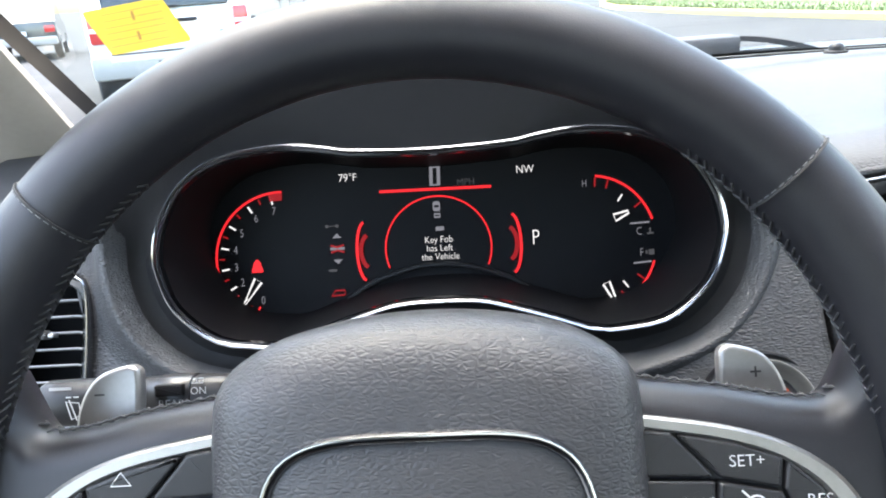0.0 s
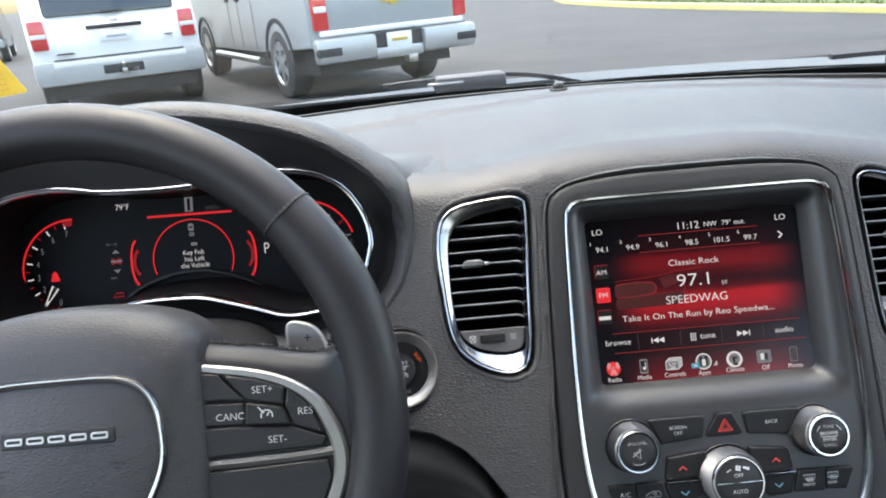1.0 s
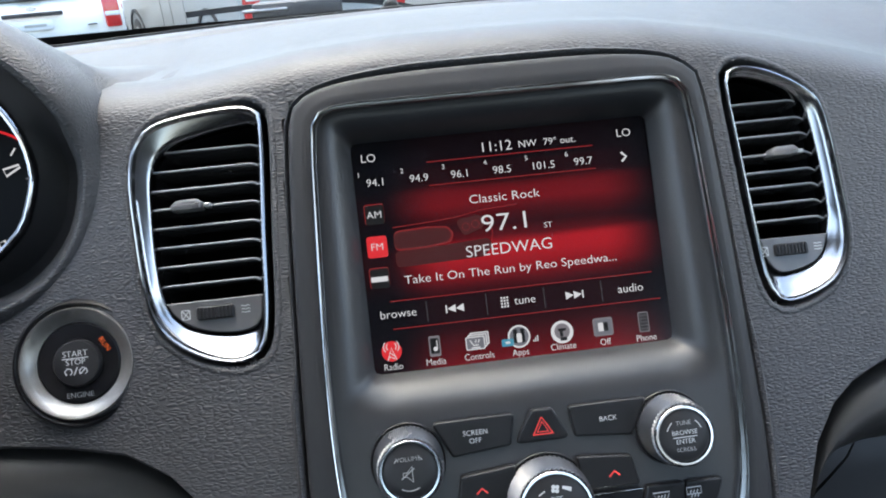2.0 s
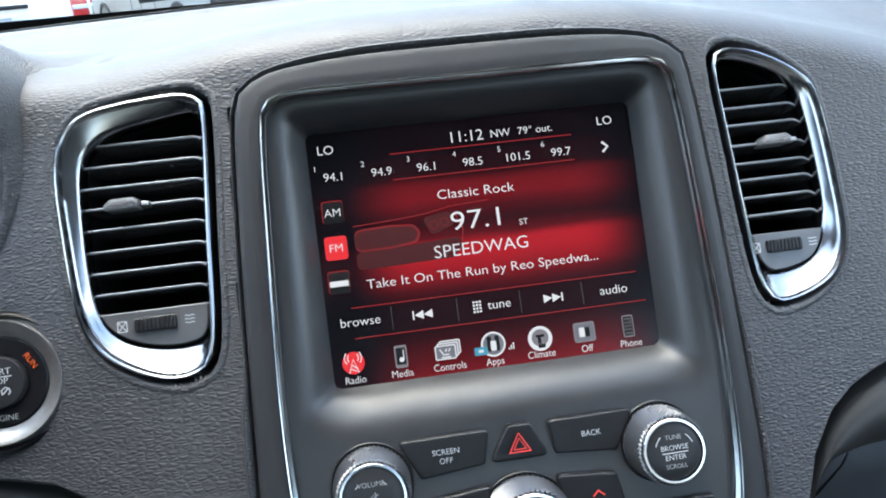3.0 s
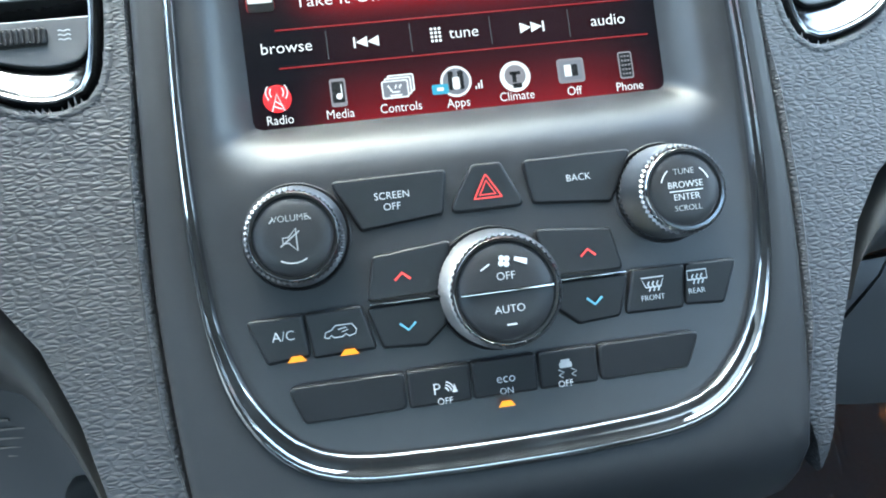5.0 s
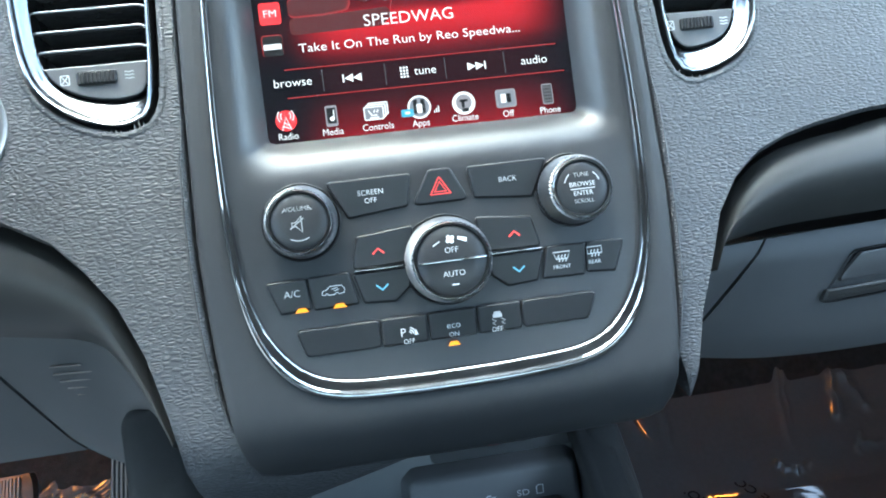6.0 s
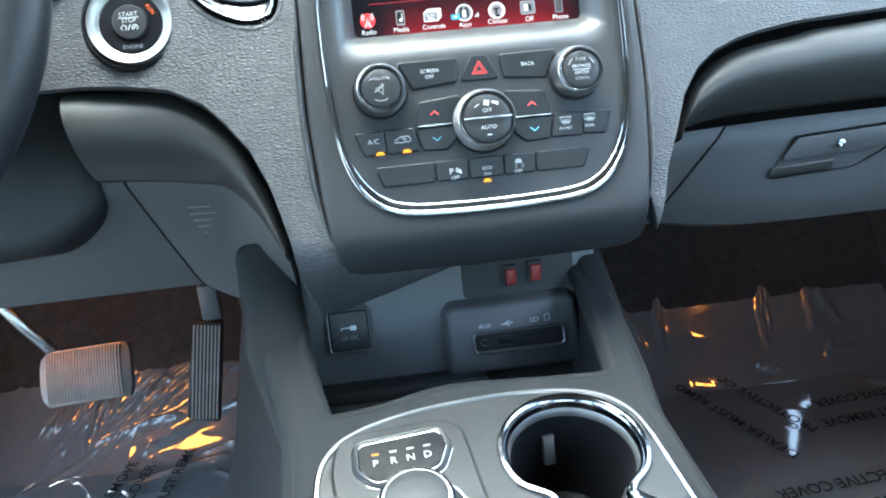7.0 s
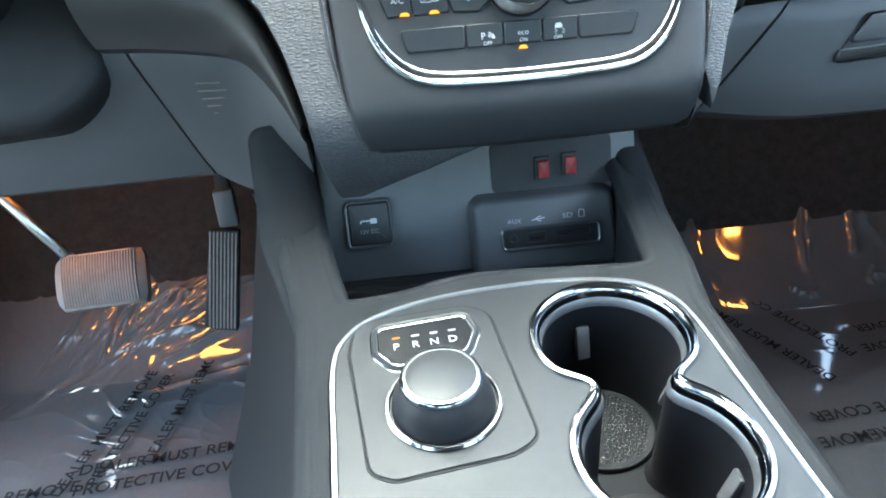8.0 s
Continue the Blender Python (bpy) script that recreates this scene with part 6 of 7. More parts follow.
# ---- centre console ----
def console():
    ob = thing("centre_console", CONSOLE, "dark grey centre console with silver-edged tray between the footwells", "console")
    tray = curve_round([Vector((.056 + d, v)) for d, v in [(0, .0488), (.045, .0462), (.083, .036), (.1025, .019), (.1102, -.006), (.1112, -.06), (.1117, -.13), (.112, -.30), (.05, -.31), (-.05, -.31), (-.112, -.30), (-.1117, -.13), (-.1112, -.06), (-.1102, -.006), (-.1025, .019), (-.083, .036), (-.045, .0462)]], 5)
    mouth = curve_round([Vector(p) for p in [(-.0475, .0680), (-.0445, .0585), (-.0300, .0568), (-.005, .0585), (.022, .0645), (.048, .0670), (.085, .0625), (.125, .0565), (.157, .0525), (.1665, .0560), (.172, .078), (.182, .135), (.191, .195), (.190, .228), (.06, .236), (-.056, .232), (-.0620, .205), (-.0560, .125)]], 4)
    outer = [Vector(p) for p in [(-.066, -.33), (-.0685, -.03), (-.069, .044), (-.0755, .09), (-.099, .21), (-.118, .29), (.228, .29), (.2145, .21), (.1885, .054), (.1785, .0086), (.1745, -.14), (.173, -.33)]]
    outer = corners(outer, .012, 4)
    deck = plate(outer, [grown(tray, .0012), mouth], -.03, 0.0)
    part("deck", deck, console_vinyl, ob, "grained dark grey deck")
    # rounded lip of the bin and of the outer edge
    part("bin_lip", sweep([Vector((p.x, p.y, -.0062)) for p in grown(mouth, .0015)], round_sec(.0075, 14, .0066)), console_vinyl, ob)
    part("edge_roll", sweep([Vector((p.x, p.y, -.0102)) for p in grown(outer, -.004)], round_sec(.012, 16, .0106)), console_vinyl, ob)
    # flanks down to the floor
    inv = CONSOLE.inverted()
    for s in (-1, 1):
        top = [(-.0685, -.33), (-.070, -.03), (-.0705, .044), (-.077, .09), (-.100, .21), (-.119, .29)] if s < 0 else [(.173, -.33), (.1755, -.14), (.1795, .0086), (.1895, .054), (.2155, .21), (.229, .29)]
        rings = []
        for u, v in top:
            w = CONSOLE @ Vector((u, v, -.006))
            foot = Vector((w.x + s * .125, w.y, .47))
            mid = Vector((w.x + s * .008, w.y, w.z - .05))
            mid2 = Vector((w.x + s * .05, w.y, w.z - .22))
            rings.append([inv @ p for p in (w, mid, mid2, foot, Vector((w.x - s * .02, w.y, .47)))])
        part("flank", loft(rings, closed=False), flank_plastic, ob, "dark plastic flank")
        seam = [inv @ ((CONSOLE @ Vector((u, v, -.006))) + Vector((s * .0075, 0, -.030))) for u, v in top]
        part("side_seam", sweep(curve_round(seam, 6, False), round_sec(.0007, 6), closed=False), satin_panel, ob, "thin pale seam")
    # the two rails climb from the deck to the dashboard
    left = [Vector(p) for p in [(-.160, .222, .858), (-.1790, .300, .8945), (-.1850, .342, .909), (-.1885, .366, .930), (-.1890, .376, .950), (-.1890, .379, .962)]]
    right = [CONSOLE @ Vector(p) for p in [(.1985, .120, -.012), (.2040, .165, -.001), (.2085, .200, .006), (.2110, .228, .018), (.2120, .245, .036), (.2120, .252, .060)]]
    for line, wide, begin in ((left, .0265, .55), (right, .0140, .85)):
        line = curve_round(line, 6, False)
        rings = []
        for i, p in enumerate(line):
            a, b = line[max(0, i - 1)], line[min(len(line) - 1, i + 1)]
            n = Vector((1, 0, 0)).cross((b - a).normalized())
            rest = len(line) - 1 - i
            k = math.sqrt(max(.02, 1 - (max(0, 7 - rest) / 7.2) ** 2))
            ring = []
            for j in range(24):
                c, s = math.cos(2 * math.pi * j / 24), math.sin(2 * math.pi * j / 24)
                ring.append(inv @ (p + Vector((1, 0, 0)) * wide * k * min(1.0, begin + .06 * i) * math.copysign(abs(c) ** .7, c) + n * (.013 * math.copysign(abs(s) ** .8, s) - .012)))
            rings.append(ring)
        part("side_rail", loft(rings, cap0=True, cap1=True), console_vinyl, ob, "rounded grained rail beside the bin")
    # tray
    cup_a, cup_b, ra, rb = Vector((.112, -.0125)), Vector((.1095, -.0975)), .0468, .0465
    hole = []
    for i in range(41):
        a = radians(-44 + 260 * i / 40)
        hole.append(cup_a + Vector((math.cos(a), math.sin(a))) * ra)
    hole += [Vector((.0915, -.0465)), Vector((.0915, -.0510))]
    for i in range(41):
        a = radians(126 + 288 * i / 40)
        hole.append(cup_b + Vector((math.cos(a), math.sin(a))) * rb)
    hole += [Vector((.1320, -.0555)), Vector((.1322, -.0505))]
    hole = [q for i in range(len(hole)) for q in (hole[i], hole[i].lerp(hole[(i + 1) % len(hole)], .5))]
    for _ in range(5):
        hole = [sum((hole[(i + k) % len(hole)] for k in (-1, 0, 1)), Vector((0, 0))) / 3 for i in range(len(hole))]
    inner = grown(tray, -.0032)
    part("tray_plate", plate(inner, [hole], -.012, .0012), tray_satin, ob, "satin dark silver tray plate")
    part("tray_trim", sweep([Vector((p.x, p.y, .0008)) for p in grown(tray, -.0014)], [(-.0019, -.003), (-.0017, .0006), (-.0011, .0014), (.0011, .0014), (.0017, .0006), (.0019, -.003)]), tray_chrome, ob, "bright chrome tray edge")
    g = hole
    part("cup_ring", loft([up3(grown(g, .0030), -.001), up3(grown(g, .0029), .0020), up3(grown(g, .0018), .0036), up3(grown(g, -.0004), .0040), up3(grown(g, -.0026), .0026), up3(grown(g, -.0038), -.0004), up3(grown(g, -.0041), -.005)]), dark_chrome, ob, "polished chrome cup holder ring")
    part("cup_step", loft([up3(grown(g, -.0038), -.0040), up3(grown(g, -.0052), -.0056), up3(grown(g, -.0058), -.0105)]), knurl_silver, ob, "pale grey inner step")
    well = bmesh.new()
    loft([up3(grown(g, -.0054), -.0075), up3(grown(g, -.0058), -.03), up3(grown(g, -.0068), -.078), up3(grown(g, -.0095), -.084)], cap1=True, bm=well)
    part("cup_well", well, deep_black, ob, "black cup holder well")
    for c, r, h in ((cup_a, .034, -.082), (cup_b, .033, -.082)):
        mat = bmesh.new()
        prism(ring2(r, 40, c.x, c.y), h - .004, h + .002, .0008, bm=mat)
        k = .0029
        for i in range(-13, 14):
            for j in range(-14, 15):
                p = Vector((c.x + (i + .5 * (j % 2)) * k, c.y + j * k * .87))
                if (p - c).length < r - .004:
                    loft([up3(ring2(.0013, 4, p.x, p.y), h + .0018), up3(ring2(.0007, 4, p.x, p.y), h + .0025)], cap1=True, bm=mat)
        part("cup_mat", mat, rubber, ob, "ribbed black rubber cup mat", smooth=False)
    for (c, r, a, h) in ((cup_a, .0425, 95, -.036), (cup_b, .0425, -6, -.034), (cup_a, .0425, -38, -.026)):
        d = Vector((math.cos(radians(a)), math.sin(radians(a))))
        t = bmesh.new()
        block(-.0045, .0045, -.003, .0035, -.014, .010, .0012, bm=t)
        m = Matrix.Translation((c.x + d.x * (r - .004), c.y + d.y * (r - .004), h)) @ Matrix.Rotation(math.atan2(d.y, d.x) - math.pi / 2, 4, "Z") @ Matrix.Rotation(radians(-14), 4, "X")
        part("cup_finger", t, hard_plastic, ob, "grey sprung cup finger", m=m)

    # storage bin in front of the tray
    floor_h = -.078
    b = bmesh.new()
    m2 = polar(mouth, 80, Vector((.06, .13)))
    loft([up3(m2, -.002), up3(grown(m2, .001), -.03), up3(grown(m2, -.002), floor_h + .006), up3(grown(m2, -.008), floor_h)], cap1=True, bm=b)
    part("bin", b, column_black, ob, "black plastic storage bin")
    return ob


console()


def bin_front():
    """The wall behind the bin, under the centre panel."""
    m = tilted((-.025, .371, .871), 20, 0)
    ob = thing("socket_wall", m, "dark plastic wall behind the bin with sockets", "socket panel")
    part("wall_plate", plate(box2(.29, .20, .01, -.012, .03), [], -.01, 0), wall_plastic, ob, "grey plastic wall")
    # proud block for the media sockets
    o = corners([(-.012, -.055), (.112, -.055), (.108, .006), (.102, .010), (-.006, .010), (-.012, .004)], .006, 4)
    part("media_block", loft([up3(grown(o, .004), -.002), up3(o, .0115), up3(grown(o, -.002), .0150), up3(grown(o, -.005), .0165)], cap1=True), hard_plastic, ob, "proud dark plastic socket block")
    part("shelf", block(-.14, .02, -.064, -.052, -.004, .03, .004), button_black, ob, "black step at the foot of the wall")
    # matte black behind the switches stands for the centre panel's shadow on the wall
    part("shade_strip", prism(box2(.105, .042, .006, .060, .034), -.008, .0012, .001), matte_black, ob, "black switch strip, dark for the centre panel's shade")


bin_front()


def power_socket():
    m = tilted((-.125, .366, .871), 20)
    ob = thing("power_socket", m, "square black covered power socket in the bin wall", "power socket")
    o = box2(.0385, .0395, .0045)
    part("rim", loft([up3(grown(o, .0012), -.006), up3(grown(o, .0012), .0012), up3(o, .0022), up3(grown(o, -.0014), .0016), up3(grown(o, -.0014), -.002)]), carrier_grey, ob, "thin grey rim")
    c = part("cover", prism(grown(o, -.0016), -.004, .0026, .0015), button_black, ob)
    marks("plug_sign", c, print_white, .0027, [[(-.0070, .0030), (.0015, .0030)], [(-.0070, .0010), (-.0070, .0030)]], .0011)
    fill("plug_sign", c, print_white, .0027, [box2(.0058, .0044, .0014, .0038, .0026)])
    write("12V DC", .0050, -.0004, -.0064, .0027, print_grey, c)


power_socket()


def media_hub():
    m = tilted((.012, .3465, .857), 20)
    ob = thing("media_socket", m, "chrome-framed strip of media sockets in the bin", "media socket")
    o = box2(.0835, .0180, .0050, .0155, -.0040)
    part("chrome_rim", loft([up3(grown(o, .0012), -.003), up3(grown(o, .0012), .0010), up3(o, .0020), up3(grown(o, -.0013), .0010), up3(grown(o, -.0013), -.002)]), knurl_silver, ob, "thin chrome rim")
    f = part("socket_face", prism(grown(o, -.0012), -.004, -.0004, .0005), button_black, ob)
    part("audio_jack", lathe([(.0040, -.001), (.0040, .0008), (.0030, .0012), (.0022, .0008), (.0020, -.002)], 24, u=-.0165, v=-.0045), button_black, f)
    fr = box2(.0150, .0075, .0008, .0035, -.0042)
    part("usb_port", loft([up3(grown(fr, .001), -.001), up3(grown(fr, .001), .0008), up3(fr, .0008), up3(fr, -.003)], cap1=True), tray_satin, f, "grey usb port")
    part("port_tongue", block(-.0030, .0100, -.0058, -.0026, -.001, .0004, .0002), deep_black, f)
    fr = box2(.0280, .0034, .0006, .0350, -.0030)
    part("card_slot", loft([up3(grown(fr, .0012), -.001), up3(grown(fr, .0008), .0012), up3(fr, .0010), up3(fr, -.004)], cap1=True), button_black, f)
    write("AUX", .0056, -.0150, .0112, .0002, print_white, ob)
    marks("usb_sign", ob, print_white, .0002, [[(.0000, .0110), (.0110, .0122)], [(.0030, .0113), (.0055, .0135), (.0080, .0137)], [(.0045, .0115), (.0060, .0098), (.0080, .0101)]], .0008)
    write("SD", .0060, .0305, .0120, .0002, print_white, ob, wide=1.3)
    marks("card_sign", ob, print_white, .0002, [[(.0400, .0100), (.0446, .0100), (.0446, .0160), (.0412, .0160), (.0400, .0148), (.0400, .0100)]], .0006)


media_hub()


def seat_switches():
    for u, v in ((.0272, .0), (.0505, .0015)):
        m = tilted((u, .378, .9005), 12)
        ob = thing("rocker_switch", m, "small red rocker switch under the centre panel", "switch", "red switches under the centre panel")
        part("red_rocker", prism(box2(.0095, .0150, .0015, 0, v), -.004, .004, .0015, dome=.001), red_plastic, ob, "red plastic rocker")
        part("holder", plate(box2(.014, .021, .002, 0, v), [box2(.0100, .0155, .0015, 0, v)], -.006, .0012), matte_black, ob)


seat_switches()


def shifter():
    m = CONSOLE @ Matrix.Translation((0, 0, .0012))
    ob = thing("rotary_shifter", m, "rotary gear selector knob with chrome rim on a satin plate", "gear selector")
    o = corners([(-.0425, .004), (-.037, .0315), (.031, .0325), (.0445, .023), (.0490, -.0785), (.034, -.0850), (-.025, -.0890), (-.0365, -.0825)], [.012, .016, .018, .016, .012, .02, .012, .010], 7)
    part("gap", prism(grown(o, .0018), -.002, .0003, .0002), deep_black, ob)
    part("plate", prism(o, -.002, .0011, .0004), tray_satin, ob, "satin silver-grey plate")
    w = corners([(-.0262, .0212), (.0300, .0232), (.0335, .0072), (.0255, -.0110), (-.0175, -.0150), (-.0270, -.0010)], [.007, .007, .010, .010, .010, .010], 8)
    if area2(w) < 0:
        w = w[::-1]
    part("display_rim", loft([up3(grown(w, .0030), .0008), up3(grown(w, .0027), .0026), up3(grown(w, .0012), .0036), up3(grown(w, -.0004), .0033), up3(grown(w, -.0013), .0022), up3(grown(w, -.0016), .0012)]), tray_satin, ob, "satin grey rim of the gear display")
    part("rim_line", sweep([Vector((p.x, p.y, .0024)) for p in grown(w, -.0012)], round_sec(.0006, 8)), chrome, ob, "thin bright line inside the rim")
    part("rim_line", sweep([Vector((p.x, p.y, .0012)) for p in grown(w, .0030)], round_sec(.0005, 8)), chrome, ob, "thin bright line inside the rim")
    f = part("gear_display", prism(grown(w, -.0014), .0004, .0018, .0003), display_black, ob, "black gear display")
    for ch, u in (("P", -.0150), ("R", -.0033), ("N", .0079), ("D", .0190)):
        write(ch, .0078, u, .0030, .0019, print_white, f)
        fill("gear_lamp", f, lit_amber if ch == "P" else print_grey, .0019, [box2(.0046, .0016, .0003, u + .0006, .0108)], "lit amber lamp" if ch == "P" else "")
    c = (.0055, -.0462)
    part("base_ring", lathe([(.0320, .0008), (.0320, .0022), (.0310, .0034), (.0298, .0034), (.0290, .0018), (.0288, -.002)], 72, u=c[0], v=c[1]), dark_chrome, ob, "chrome base ring")
    n = 180
    rings = []
    for i, (r, h) in enumerate(((.0280, -.001), (.0275, .003), (.0266, .007), (.0256, .011), (.0236, .0160), (.0220, .0195))):
        amp = .00034 if i < 4 else 0.0
        lx, ly = -.0002 * h / .0195, .0004 * h / .0195
        rings.append([Vector((c[0] + lx + (r + (amp if (j + i) % 2 else -amp)) * math.cos(2 * math.pi * j / n), c[1] + ly + (r + (amp if (j + i) % 2 else -amp)) * math.sin(2 * math.pi * j / n), h)) for j in range(n)])
    k = part("knob", loft(rings), button_black, ob, "black knob with knurled skirt")
    part("chrome_rim", lathe([(.0219, .0190), (.0220, .0208), (.0214, .0224), (.0201, .0232), (.0186, .0231), (.0184, .0218)], 72, u=c[0] - .0002, v=c[1] + .0004), dark_chrome, k, "chrome rim")
    part("knob_cap", lathe([(.0186, .0222), (.0185, .0232), (.0162, .0238), (.010, .0244), (.0005, .0246)], 72, u=c[0] - .0002, v=c[1] + .0004), tray_satin, k, "satin grey cap")


shifter()


# ---- pedals and floor coverings ----
def brake_pedal():
    m = tilted((-.498, .622, .690), 38, 4)
    ob = thing("brake_pedal", m, "brake pedal with a ribbed grey-brown rubber pad on a steel arm", "pedal")
    n = 14
    rows = []
    for j in range(9):
        v = -.036 + .072 * j / 8
        rows.append([Vector(((-.057 + .114 * i / n) * (1 - .11 * (abs(v) / .036) ** 5), v, .004 - 3.2 * v * v - .004 * (abs(v) / .036) ** 8 - 25 * max(0, abs(-.057 + .114 * i / n) - .038) ** 2)) for i in range(n + 1)])
    bm = loft(rows, closed=False)
    loft([[p - Vector((0, 0, .014)) for p in r][::-1] for r in rows], closed=False, bm=bm)
    for a in (rows[0], rows[-1], [r[0] for r in rows], [r[-1] for r in rows]):
        loft([a, [p - Vector((0, 0, .014)) for p in a]], closed=False, bm=bm)
    pad = part("pad", bm, pedal_rubber, ob, "worn rubber pad")
    for k in range(27):
        u = -.0455 + .0035 * k
        q = [Vector((u, -.033 + .066 * j / 8, .0042 - 3.2 * (-.033 + .066 * j / 8) ** 2 - 25 * max(0, abs(u) - .038) ** 2)) for j in range(9)]
        part("rib", sweep(q, [(-.0011, -.001), (-.0007, .0013), (.0007, .0013), (.0011, -.001)], closed=False), pedal_rubber, pad)
    inv = m.inverted()
    pts = curve_round([Vector(p) for p in [(-.535, .650, .700), (-.552, .648, .735), (-.575, .650, .775), (-.612, .665, .835), (-.640, .70, .93)]], 6, False)
    part("arm", sweep([inv @ p for p in pts], round_sec(.0075, 12, .005), closed=False), steel, ob, "bare steel arm")


brake_pedal()


def accelerator():
    m = tilted((-.351, .640, .660), 14, 6)
    ob = thing("accelerator_pedal", m, "tall ribbed black accelerator pedal beside the console", "pedal")
    o = corners([(-.0235, -.072), (.0220, -.078), (.0215, .068), (-.0170, .066)], .005, 4)
    m_roll = Matrix.Rotation(radians(-12), 4, "Z")
    pad = part("pad", prism(o, -.012, 0, .003), rubber, ob, "black rubber pad", m=m_roll)
    for k in range(8):
        u = -.0160 + .0047 * k
        part("rib", sweep([Vector((u, -.072 + .136 * j / 6, .0)) for j in range(7)], [(-.0013, -.001), (-.0010, .0016), (.0010, .0016), (.0013, -.001)], closed=False), pedal_rubber, pad)
    part("hinge", block(.010, .036, .068, .118, -.022, .0, .004), hard_plastic, ob, "grey plastic hinge block")
    part("lever", block(.014, .032, .11, .24, -.03, -.012, .004), rubber, ob)


accelerator()

film = material("film", (0.05, 0.047, 0.05), 0.5)
worn(film, (0.046, 0.047, 0.050), (0.066, 0.067, 0.072), 7.0, (0.42, 0.6), 160.0)
film_b = film.node_tree.nodes["Principled BSDF"]
film_b.inputs["Coat Weight"].default_value = 1.0
film_b.inputs["Specular IOR Level"].default_value = 0.2
film_b.inputs["Coat Roughness"].default_value = 0.06
film_print = material("film_print", (0.013, 0.013, 0.014), 0.8, spec=0.05)


def ridge(p, scale, seed):
    return 1.0 - abs(noise.noise(Vector((p[0] * scale, p[1] * scale, seed))))


def floor_mat(label, x0, x1, y0, y1, seed, folds, loose, words):
    """A flat film with long sharp folds (from, to, width, height) that fade out at one end."""
    m = Matrix.Translation((0, 0, .478))
    ob = thing("floor_mat", m, label, "floor mat", "film-covered floor mats")
    nx, ny = 250, 300

    def height(x, y):
        climb = max(0.0, y - .66)
        z = .9 * climb ** 1.25 + .004
        qx = x + .05 * noise.noise(Vector((x * 6, y * 6, seed + 21)))
        qy = y + .05 * noise.noise(Vector((x * 6, y * 6, seed + 27)))
        soft = ridge((qx * .8, qy), 8.0, seed + 7) ** 12 * .0016 + ridge((qx + .6 * qy, qy), 17.0, seed + 9) ** 9 * .0007 + .0012 * noise.noise(Vector((x * 11, y * 11, seed)))
        fold = 0.0
        for xa, ya, xb, yb, w, h in folds:
            ex, ey = xb - xa, yb - ya
            size = math.hypot(ex, ey)
            t = ((x - xa) * ex + (y - ya) * ey) / size ** 2
            if -.25 < t < 1.25:
                d = ((x - xa) * ey - (y - ya) * ex) / size + .10 * size * (t - .5) ** 2 + .003 * noise.noise(Vector((t * 4, w * 900, seed)))
                if abs(d) < 3 * w:
                    end = math.exp(-(max(0.0, -t) / .10) ** 2 - (max(0.0, t - .85) / .16) ** 2)
                    fold += h * end * (.55 + .45 * (1 - t)) * math.exp(-(abs(d) / w) ** 1.5)
        return z + (loose * soft + fold) * min(1.0, max(0.0, (y1 - y) / .02))

    ys = [y0 + (.50 - y0) * j / 70 for j in range(70)] + [.50 + (y1 - .50) * j / (ny - 70) for j in range(ny - 69)]
    rows = [[Vector((x0 + (x1 - x0) * i / nx, y, 0)) for i in range(nx + 1)] for y in ys]
    for r in rows:
        for p in r:
            p.z = height(p.x, p.y)
    bm = loft(rows, closed=False)
    part("cover_film", bm, film, ob, "wrinkled glossy protective film over a dark mat")
    part("mat_base", block(x0 + .005, x1 - .005, y0 + .005, min(y1, .66), -.008, .002, .003), carpet, ob)
    for text, size, u, v, turn in words:
        write(text, size, u, v, height(u, v) + .0065, film_print, ob, turn=turn, label="dark printed warning words", name="printed_line", thin=-.012)


A, B = "DEALER MUST REMOVE", "PROTECTIVE COVER"
driver_folds = [(-.355, .740, -.495, .684, .0045, .0085), (-.450, .735, -.566, .708, .004, .006), (-.530, .805, -.653, .657, .006, .004), (-.370, .664, -.520, .630, .006, .006),
                (-.560, .700, -.700, .604, .005, .0035), (-.346, .681, -.400, .672, .004, .006), (-.342, .612, -.372, .637, .003, .004), (-.600, .815, -.632, .735, .004, .007)]
rng = random.Random(12)
for i in range(15):
    # the fan of small folds at the foot of the accelerator and under the brake
    x, y = -.345 - .0165 * i + rng.uniform(-.005, .005), .790 - .0006 * i + rng.uniform(-.018, .016)
    a, reach = radians(200 + 4.2 * i + rng.uniform(-9, 9)), rng.uniform(.030, .085)
    driver_folds.append((x, y, x + reach * math.cos(a), y + reach * math.sin(a), rng.uniform(.0028, .0045), rng.uniform(.003, .0065)))
for i in range(30):
    x, y = -.375 - .0085 * i + rng.uniform(-.01, .01), .785 + rng.uniform(-.05, .03)
    a, reach = radians(203 + 1.3 * i + rng.uniform(-7, 7)), rng.uniform(.07, .19)
    driver_folds.append((x, y, x + reach * math.cos(a), y + reach * math.sin(a), rng.uniform(.0022, .0034), rng.uniform(.0012, .0030)))
floor_mat("driver's floor mat under wrinkled printed clear film", -.78, -.30, -.10, .83, 2.0, driver_folds, 1.0,
          [(A, .024, -.42, .497, 4), (B, .024, -.43, .462, 4), (A, .022, -.530, .560, 74), (B, .022, -.495, .560, 76), (A, .022, -.435, .60, 78), (A, .024, -.66, .455, 4), (B, .024, -.66, .42, 4)])
